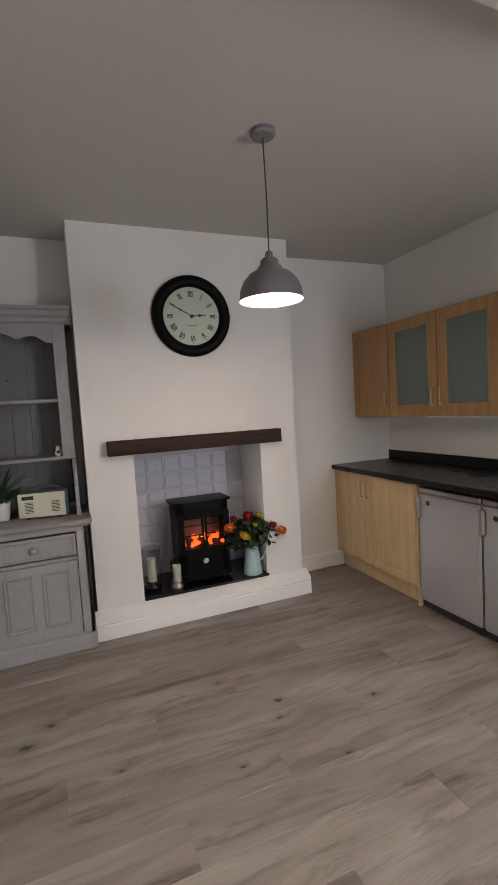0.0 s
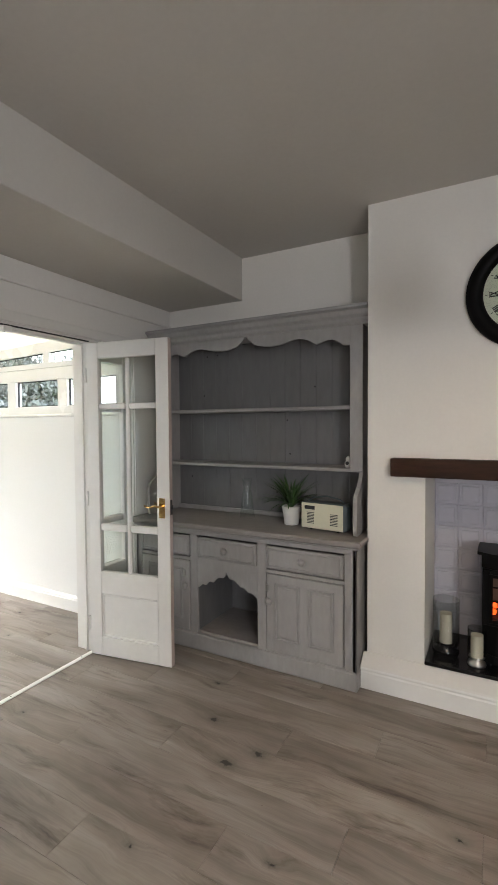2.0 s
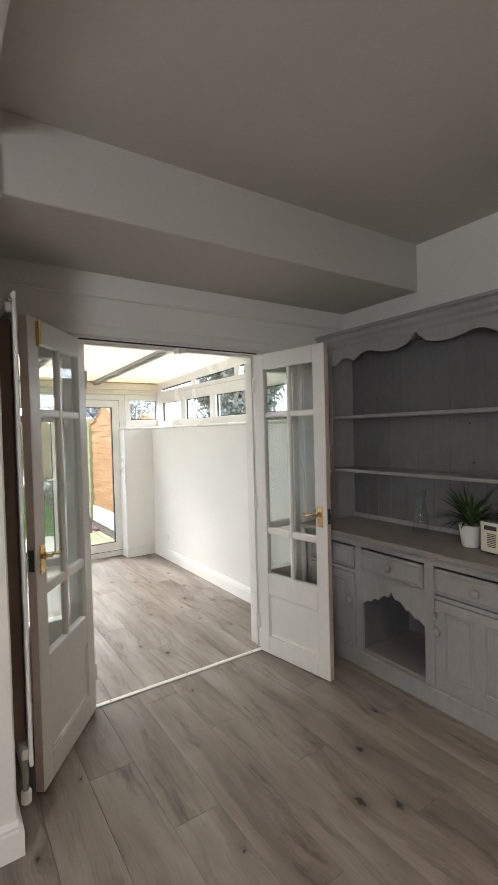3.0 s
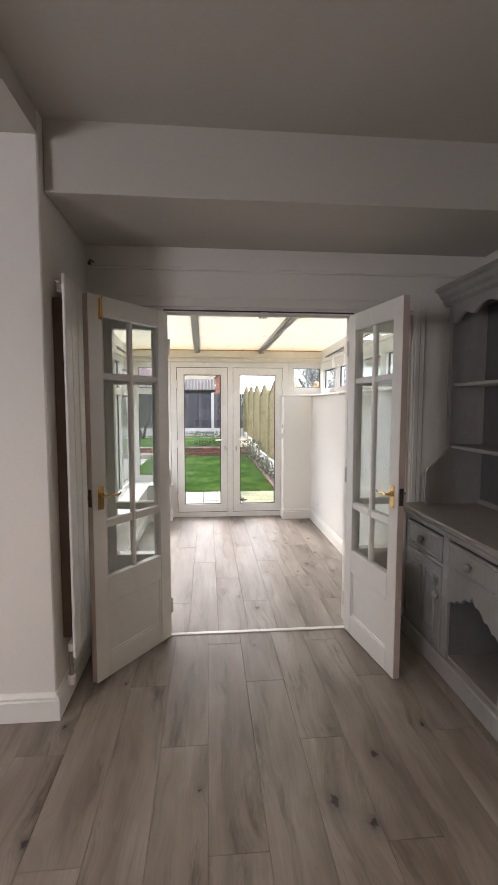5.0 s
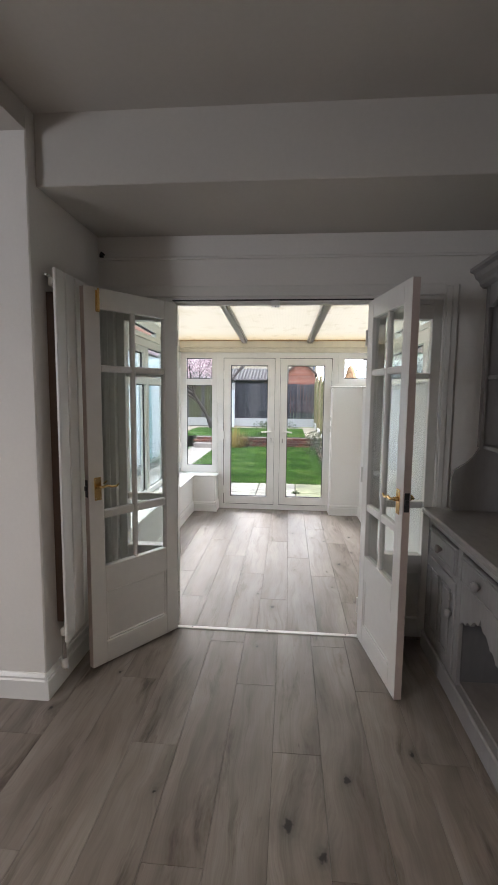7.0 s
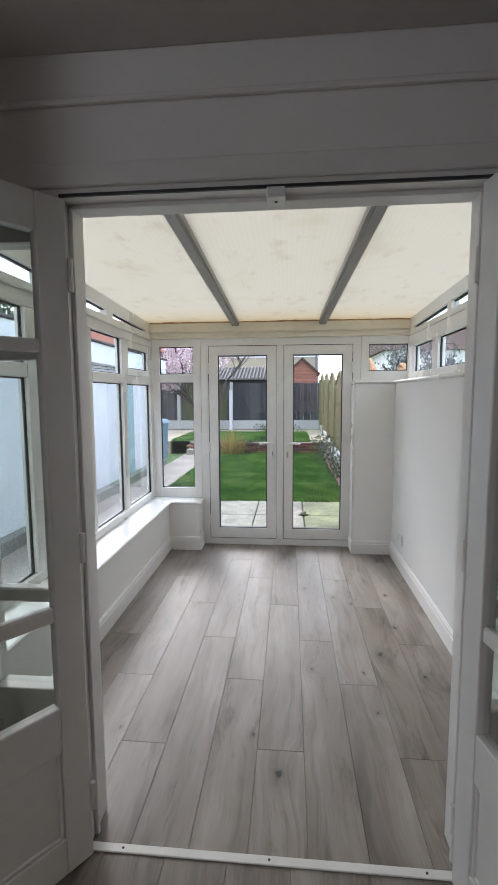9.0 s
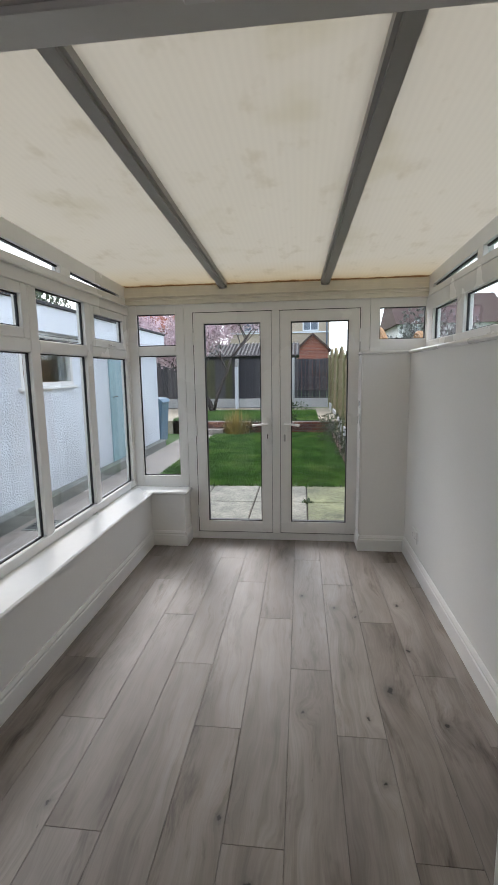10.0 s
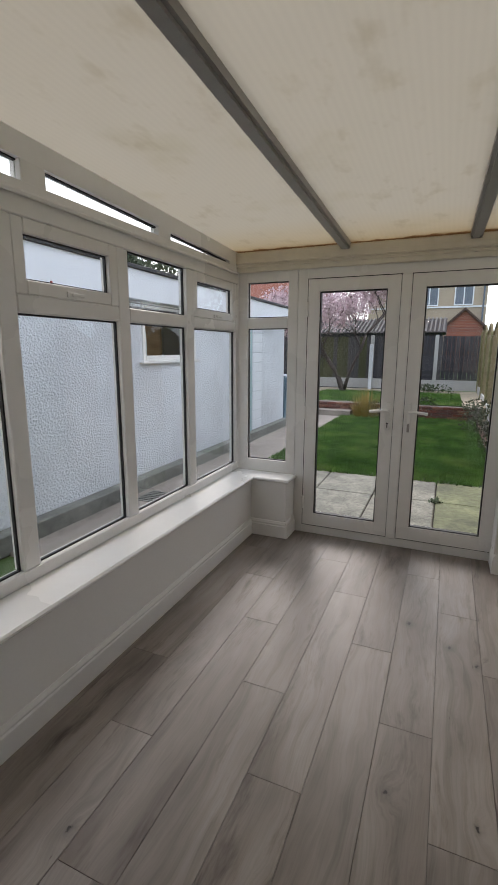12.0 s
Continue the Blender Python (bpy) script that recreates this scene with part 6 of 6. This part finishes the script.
fence_orange = timber("orange_treated_slats", (0.26, 0.13, 0.055), (0.42, 0.24, 0.11), (1, 1, 8), 0.75)


def arched_panel(x0, x1, y, z0, slats=fence_olive):
    f = thing("fence_panel", ((x0 + x1) / 2, y, z0), "green-treated woven fence panel with an arched top between concrete posts", "fence", "woven fence panels")
    part("gravel_board", box(x0, x1, y - 0.025, y + 0.025, z0, z0 + 0.28, 0.005), post_conc, f)
    part("post", box(x0 - 0.05, x0 + 0.05, y - 0.05, y + 0.05, z0, z0 + 1.9, 0.006), fence_tan, f)
    mid, hw = (x0 + x1) / 2, (x1 - x0) / 2 - 0.05

    def top(u):
        s = abs(u - mid) / hw
        return z0 + 1.80 + 0.24 * (0.5 + 0.5 * math.cos(math.pi * min(1, s)))

    n = 18
    for k in range(n):
        z = z0 + 0.30 + k * 0.098
        xs = [mid - hw + 2 * hw * t / 12 for t in range(13)]
        bm = bmesh.new()
        rows = []
        for t, u in enumerate(xs):
            zz, z2 = min(z, top(u) - 0.02), min(z + 0.104, top(u) - 0.01)
            if z2 - zz < 0.004:
                z2 = zz + 0.004
            yy = y + 0.007 * (1 if (t // 4 + k) % 2 else -1)
            rows.append([bm.verts.new((u, yy - 0.004, zz)), bm.verts.new((u, yy - 0.004, z2)), bm.verts.new((u, yy + 0.004, z2)), bm.verts.new((u, yy + 0.004, zz))])
        for a, b in zip(rows, rows[1:]):
            for q in range(4):
                bm.faces.new([a[q], a[(q + 1) % 4], b[(q + 1) % 4], b[q]])
        if z < z0 + 2.0:
            part("slat", bm, slats, f)
    cap = [(mid - hw + 2 * hw * t / 18) for t in range(19)]
    part("arch_rail", tube([(u, y, top(u) + 0.01) for u in cap], 0.024, 6), slats, f)
    for u in (mid - hw, mid + hw):
        part("side_rail", box(u - 0.02, u + 0.02, y - 0.03, y + 0.03, z0 + 0.28, z0 + 1.74, 0.003), fence_tan, f)


short = thing("garden_post", (-16.2, 0.3, 0.15), "short white painted post standing before the far fence", "post")
part("post", box(-16.25, -16.16, 0.24, 0.35, 0.15, 1.61, 0.008), board_white, short)
for k in range(6):
    arched_panel(-5.4 - (k + 1) * 1.83, -5.4 - k * 1.83, 3.52, GZ + 0.05 + max(0, k - 2) * 0.06, fence_orange if k == 0 else fence_olive)

arched_panel(-5.33, -4.08, 3.62, -0.29, fence_orange)

# outbuilding
GY, GX0, GX1 = -0.56, -9.95, 1.5
gar = thing("outbuilding", (-4.5, -2.0, GZ), "white roughcast flat-roofed outbuilding beside the path", "building")
WZ0, WZ1, WX0, WX1 = 1.29, 1.90, -6.22, -5.03
bm = box(GX0, WX0, GY - 0.2, GY, GZ, 1.93)
box(WX1, GX1, GY - 0.2, GY, GZ, 1.93, 0, bm)
box(WX0, WX1, GY - 0.2, GY, GZ, WZ0, 0, bm)
box(GX0, GX1, -3.6, -3.4, GZ, 1.93, 0, bm)
part("wall", bm, render_white, gar)
bm = box(GX0, GX0 + 0.2, -3.4, GY - 0.2, GZ, 1.93)
part("end_wall", bm, render_white, gar)
part("fascia", box(GX0 - 0.15, GX1, GY - 0.2, GY + 0.14, 1.93, 2.23, 0.006), board_white, gar, "white painted fascia board")
part("fascia_cap", box(GX0 - 0.17, GX1, GY - 0.2, GY + 0.17, 2.23, 2.27, 0.006), felt, gar)
part("roof", box(GX0 - 0.15, GX1, -3.7, GY - 0.2, 2.1, 2.24), felt, gar)
part("plinth", box(GX0, GX1, GY, -0.42, GZ - 0.02, -0.01, 0.01), plinth_conc, gar, "grey concrete plinth ledge")
gw = part("window", ring_frame("y", WX0, WX1, WZ0, WZ1 + 0.03, 0.055, GY - 0.06, GY + 0.01, 0.004), upvc, gar, "white framed side window")
part("sill", box(WX0 - 0.04, WX1 + 0.05, GY - 0.06, GY + 0.05, WZ0 - 0.035, WZ0, 0.005), upvc, gw)
part("pane", box(WX0 + 0.05, WX1 - 0.05, GY - 0.03, GY - 0.025, WZ0 + 0.05, WZ1 - 0.02), glass, gw).visible_shadow = False
# Added backing board, its brown brightened for the warm lamp glow inside.
part("glow_backing", box(WX0 - 0.1, WX1 + 0.1, GY - 0.62, GY - 0.6, 1.0, 1.93), timber("shed_glow_brown", (0.20, 0.115, 0.06), (0.36, 0.23, 0.13), (1, 6, 6), 0.8), gar)
part("inner_box", box(-5.42, -5.2, GY - 0.3, GY - 0.22, 1.2, 1.62, 0.0), board_white, gar)
gd = part("door", box(-8.17, -7.4, GY, GY + 0.025, GZ + 0.15, 1.86, 0.004), teal_paint, gar, "pale teal boarded door")
part("latch", tube([(-7.48, GY + 0.03, 1.05), (-7.48, GY + 0.055, 1.06), (-7.6, GY + 0.06, 1.06)], 0.008, 6), dark_trim, gd)
for k in range(12):
    part("block", box(-8.66, -8.22, GY, GY + 0.012, GZ + 0.15 + k * 0.172, GZ + 0.15 + k * 0.172 + 0.165, 0.006), board_white, gar)
wash = thing("clothes_line", (-4.0, -0.1, 2.05), "thin sagging clothes line with one red peg", "line")
part("line", tube([(1.0 - 11 * t, -0.25 - 0.1 * t, 2.12 - 0.20 * math.sin(math.pi * t) - 0.1 * t) for t in [k / 12 for k in range(13)]], 0.005, 5), dark_trim, wash)
part("line", tube([(1.0 - 11 * t, -0.15 - 0.1 * t, 2.0 - 0.16 * math.sin(math.pi * t) - 0.05 * t) for t in [k / 12 for k in range(13)]], 0.005, 5), dark_trim, wash)
part("peg", box(-3.52, -3.505, -0.30, -0.285, 1.86, 1.94, 0.003), petal["red"], wash, "red plastic peg")
drain = thing("drain_grate", (-4.6, -0.2, GZ), "grey square drain grate in the path", "drain")
part("frame", box(-4.8, -4.45, -0.33, -0.05, GZ, GZ + 0.015, 0.003), plinth_conc, drain)
for k in range(6):
    part("bar", box(-4.77 + k * 0.053, -4.75 + k * 0.053, -0.30, -0.08, GZ + 0.015, GZ + 0.02), dark_trim, drain)
wb = thing("wheelie_bin", (-10.35, -0.78, GZ), "blue-grey wheelie bin standing at the end of the outbuilding", "bin")
bm = prism([(-0.22, 0.06), (0.20, 0.06), (0.26, 0.95), (-0.28, 0.95)], "x", -0.26, 0.26)
part("bin_body", bm, bin_blue, wb, local=True)
part("bin_lid", prism([(-0.32, 0.95), (0.30, 0.95), (0.22, 1.03), (-0.2, 1.06)], "x", -0.29, 0.29), bin_blue, wb, local=True)
for x in (-0.22, 0.22):
    part("bin_wheel", lathe([(0.10, x - 0.03), (0.10, x + 0.03)], (0, -0.22, 0.10), 16, None, "x"), dark_trim, wb, local=True)

# cherry tree in blossom
tree = thing("cherry_tree", (-14.9, -0.31, 0.14), "small cherry tree in pale pink blossom with a leaning double trunk", "tree")
rt = random.Random(9)
bm = bmesh.new()
ends = []


def limb(p, d, length, r, depth):
    pts = [p]
    for s in range(4):
        d = (d + Vector((rt.uniform(-0.18, 0.18), rt.uniform(-0.18, 0.18), rt.uniform(-0.02, 0.14)))).normalized()
        pts.append(pts[-1] + d * length / 4)
    tube(pts, r, 6, bm, r * 0.6)
    if depth == 1:
        ends.append(pts)
    if depth == 0:
        ends.append(pts)
        return
    for k in range(3 if depth > 1 else 4):
        a = rt.uniform(0, 6.28)
        nd = (d * 0.7 + Vector((math.cos(a), math.sin(a), rt.uniform(-0.05, 0.6))) * 0.75).normalized()
        limb(pts[rt.choice((2, 3, 4))], nd, length * rt.uniform(0.6, 0.8), r * 0.55, depth - 1)


limb(Vector((0, 0, 0)), Vector((0, -0.30, 1)), 1.55, 0.095, 4)
limb(Vector((0.05, 0.05, 0.1)), Vector((0.1, 0.38, 1)), 1.75, 0.055, 4)
part("trunk", bm, bark, tree, local=True, smooth=True)
bm = bmesh.new()
for pts in ends:
    for k in range(64):
        p = pts[rt.randint(0, 3)].lerp(pts[rt.randint(1, 4)], rt.random()) + Vector((rt.gauss(0, 0.13), rt.gauss(0, 0.13), rt.gauss(0, 0.11)))
        q = Euler((rt.uniform(0, 6), rt.uniform(0, 6), rt.uniform(0, 6))).to_matrix()
        s = rt.uniform(0.018, 0.038)
        bm.faces.new([bm.verts.new(p + q @ Vector(c) * s) for c in ((-1, -0.3, 0), (0, -0.9, 0.2), (1, -0.2, 0), (0.6, 0.8, 0.2), (-0.6, 0.8, 0))])
part("crown", bm, blossom, tree, "pale pink blossom", local=True)


# houses beyond
def house(name, x, y0, y1, z_eave, z_ridge, depth, wall, roof, label, wins, gable=None):
    h = thing(name, (x, (y0 + y1) / 2, 0), label, "house")
    part("wall", box(x - depth, x, y0, y1, GZ, z_eave), wall, h)
    part("roof", prism([(x + 0.4, z_eave - 0.1), (x - depth / 2, z_ridge), (x - depth - 0.4, z_eave - 0.1)], "y", y0 - 0.3, y1 + 0.3), roof, h)
    for (y, z, w, hh) in wins:
        wf = part("window", ring_frame("x", y - w / 2, y + w / 2, z, z + hh, 0.09, x, x + 0.08, 0.0), board_white, h)
        part("pane", box(x + 0.01, x + 0.03, y - w / 2 + 0.08, y + w / 2 - 0.08, z + 0.08, z + hh - 0.08), far_glass, wf)
        part("glazing_bar", box(x + 0.03, x + 0.07, y - 0.04, y + 0.04, z + 0.08, z + hh - 0.08), board_white, wf)
    return h


h1 = house("house", -42, -4.0, 5.0, 8.2, 10.6, 8, house_render, tile_roof, "tan rendered two-storey house beyond the fence", [(3.35, 4.95, 1.4, 1.5), (0.8, 4.95, 1.4, 1.5), (-1.9, 4.95, 1.4, 1.5)])
part("chimney", box(-47, -46, 0.2, 1.6, 9.0, 11.0), far_brick, h1)
out = thing("brick_annexe", (-38.5, 3.5, 0), "red brick gabled annexe in front of the tan house", "building")
part("wall", prism([(2.3, GZ), (4.7, GZ), (4.7, 3.2), (3.45, 4.3), (2.3, 3.2)], "x", -41.5, -38.5), far_brick, out)
bm = prism([(3.45, 4.3), (3.45, 4.5), (2.05, 3.2), (2.05, 3.0)], "x", -41.5, -38.3)
prism([(3.45, 4.3), (4.9, 3.0), (4.9, 3.2), (3.45, 4.5)], "x", -41.5, -38.3, bm)
part("roof", bm, tile_roof, out)
for z in (4.78, 6.52):
    part("string_course", box(-42.0, -41.9, -4.0, 5.0, z, z + 0.12), board_white if z < 5 else house_render, h1)
part("gutter", box(-41.9, -41.6, -4.3, 5.3, 8.0, 8.15), far_glass, h1)
part("downpipe", box(-41.95, -41.85, 4.7, 4.82, GZ, 8.0), far_glass, h1)
shed = thing("tiled_lean_to", (-21.5, -0.5, 0), "low building with a dark tiled roof behind the far fence", "building")
part("wall", box(-23, -20.3, -4.5, 2.3, GZ, 2.15), fence_grey, shed)
bm = prism([(-20.0, 2.10), (-22, 2.74), (-23.3, 2.10)], "y", -4.8, 2.45)
part("roof", bm, shed_tiles, shed)
# Tile rolls, coloured paler than the roof to carry its highlights.
bm = bmesh.new()
for k in range(46):
    y = -4.78 + k * 0.158
    prism([(-19.98, 2.105), (-22.0, 2.752), (-22.0, 2.80), (-19.98, 2.155)], "y", y, y + 0.06, bm)
part("roof_rib", bm, surface("highlit_tile_rolls", (0.105, 0.095, 0.092), 0.8, 20, 3, 0.3, 0.1), shed, "rolls of the tiles, paler for the highlights along them", "stuff")
house("house", -36, -16, -7.5, 4.9, 8.0, 8, far_brick, tile_red, "red brick house with red tiled roof beyond the far fence", [(-9.0, 3.1, 1.8, 1.5), (-12.0, 3.1, 1.8, 1.5)])
house("house", -40, 10.5, 19, 5.2, 8.0, 8, far_render, tile_roof, "pale rendered house beyond the side fence", [(12.3, 3.0, 1.6, 1.4), (15.5, 3.0, 1.6, 1.4)])


def bare_tree(at, height, seed, leaves, mat, label):
    rr = random.Random(seed)
    t = thing("garden_tree", at, label, "tree")
    bm = bmesh.new()
    tips = []

    def grow_limb(p, d, length, r, depth):
        pts = [p]
        for s in range(3):
            d = (d + Vector((rr.uniform(-0.2, 0.2), rr.uniform(-0.2, 0.2), rr.uniform(0, 0.15)))).normalized()
            pts.append(pts[-1] + d * length / 3)
        tube(pts, r, 5, bm, r * 0.6)
        tips.append(pts)
        if depth:
            for k in range(4):
                a = rr.uniform(0, 6.28)
                grow_limb(pts[rr.choice((1, 2, 3))], (d * 0.7 + Vector((math.cos(a), math.sin(a), 0.4)) * 0.7).normalized(), length * 0.68, r * 0.5, depth - 1)

    grow_limb(Vector((0, 0, -0.1)), Vector((0, 0, 1)), height * 0.38, height * 0.022, 4)
    part("trunk", bm, bark, t, local=True)
    if leaves:
        bm = bmesh.new()
        for k in range(leaves):
            pts = rr.choice(tips[5:])
            p = pts[rr.randint(1, 3)] + Vector((rr.gauss(0, 0.12), rr.gauss(0, 0.12), rr.gauss(0, 0.12)))
            q = Euler((rr.uniform(0, 6), rr.uniform(0, 6), rr.uniform(0, 6))).to_matrix()
            bm.faces.new([bm.verts.new(p + q @ Vector(c) * rr.uniform(0.04, 0.075)) for c in ((-1, 0, 0), (0, 0.6, 0), (1, 0, 0), (0, -0.6, 0))])
        part("crown", bm, mat, t, local=True)
    return t


bare_tree((-13.0, 6.2, GZ), 4.6, 31, 900, hazy_grey, "bare twiggy tree beyond the side fence")
bare_tree((-6.5, 6.6, GZ), 4.4, 32, 9000, hazy_grey, "grey-green budding tree beyond the side fence")
bare_tree((-2.6, 7.4, GZ), 4.6, 33, 9000, hazy_grey, "grey-green budding tree beyond the side fence")
hedge = foliage("hedge", (-9.5, -6.0, 0.0), (6.5, 1.2, 4.3), 34000, hedge_green, "tall dark green hedge behind the outbuilding", 12, 0.085, False, "hedge")
bm = bmesh.new()
bmesh.ops.create_icosphere(bm, subdivisions=5, radius=1.0)
rh = random.Random(41)
for v in bm.verts:
    v.co = Vector((v.co.x * 6.3, v.co.y * 1.1, 2.0 + v.co.z * 2.05)) * (1 + rh.uniform(-0.03, 0.03) + 0.04 * math.sin(9 * v.co.x + 3 * v.co.z))
part("inner_growth", bm, shrub_green, hedge, "dark inner growth", local=True)

# ---- floor planks, last ----
PL = 1.312
lengths = {}


def plank_mesh(l, w, mat):
    key = (round(l, 3), round(w, 3), mat.name)
    if key not in lengths:
        lengths[key] = mesh_of("plank", box(0.0005, l - 0.0005, 0.0005, w - 0.0005, -0.010, 0.0, 0.0010), mat)
    return lengths[key]


floor_main, floor_cons = bpy.data.objects["floor"], bpy.data.objects["floor.001"]


def lay(parent, x0, x1, y0, y1, seam, width, joints, mat):
    """Rows of planks along x; their end joints step in threes."""
    row = math.floor((y0 - seam) / width)
    while seam + row * width < y1 - 0.002:
        a, b = max(seam + row * width, y0), min(seam + (row + 1) * width, y1)
        first = joints[row % 3]
        x = first - math.ceil((first - x0) / PL) * PL
        while x < x1:
            s, e = max(x, x0), min(x + PL, x1)
            if e - s > 0.01 and b - a > 0.01:
                part("plank", plank_mesh(e - s, b - a, mat), None, parent).matrix_basis = pose(s, a, 0)
            x += PL
        row += 1


lay(floor_main, -0.935, XE, YS, YN, 2.040, 0.1985, (0.515, -0.405, 0.027), plank_mat)
lay(floor_cons, -3.975, -0.937, 1.298, CYR, 2.108, 0.192, (-1.85, -1.39, -2.25), plank_mat_b)
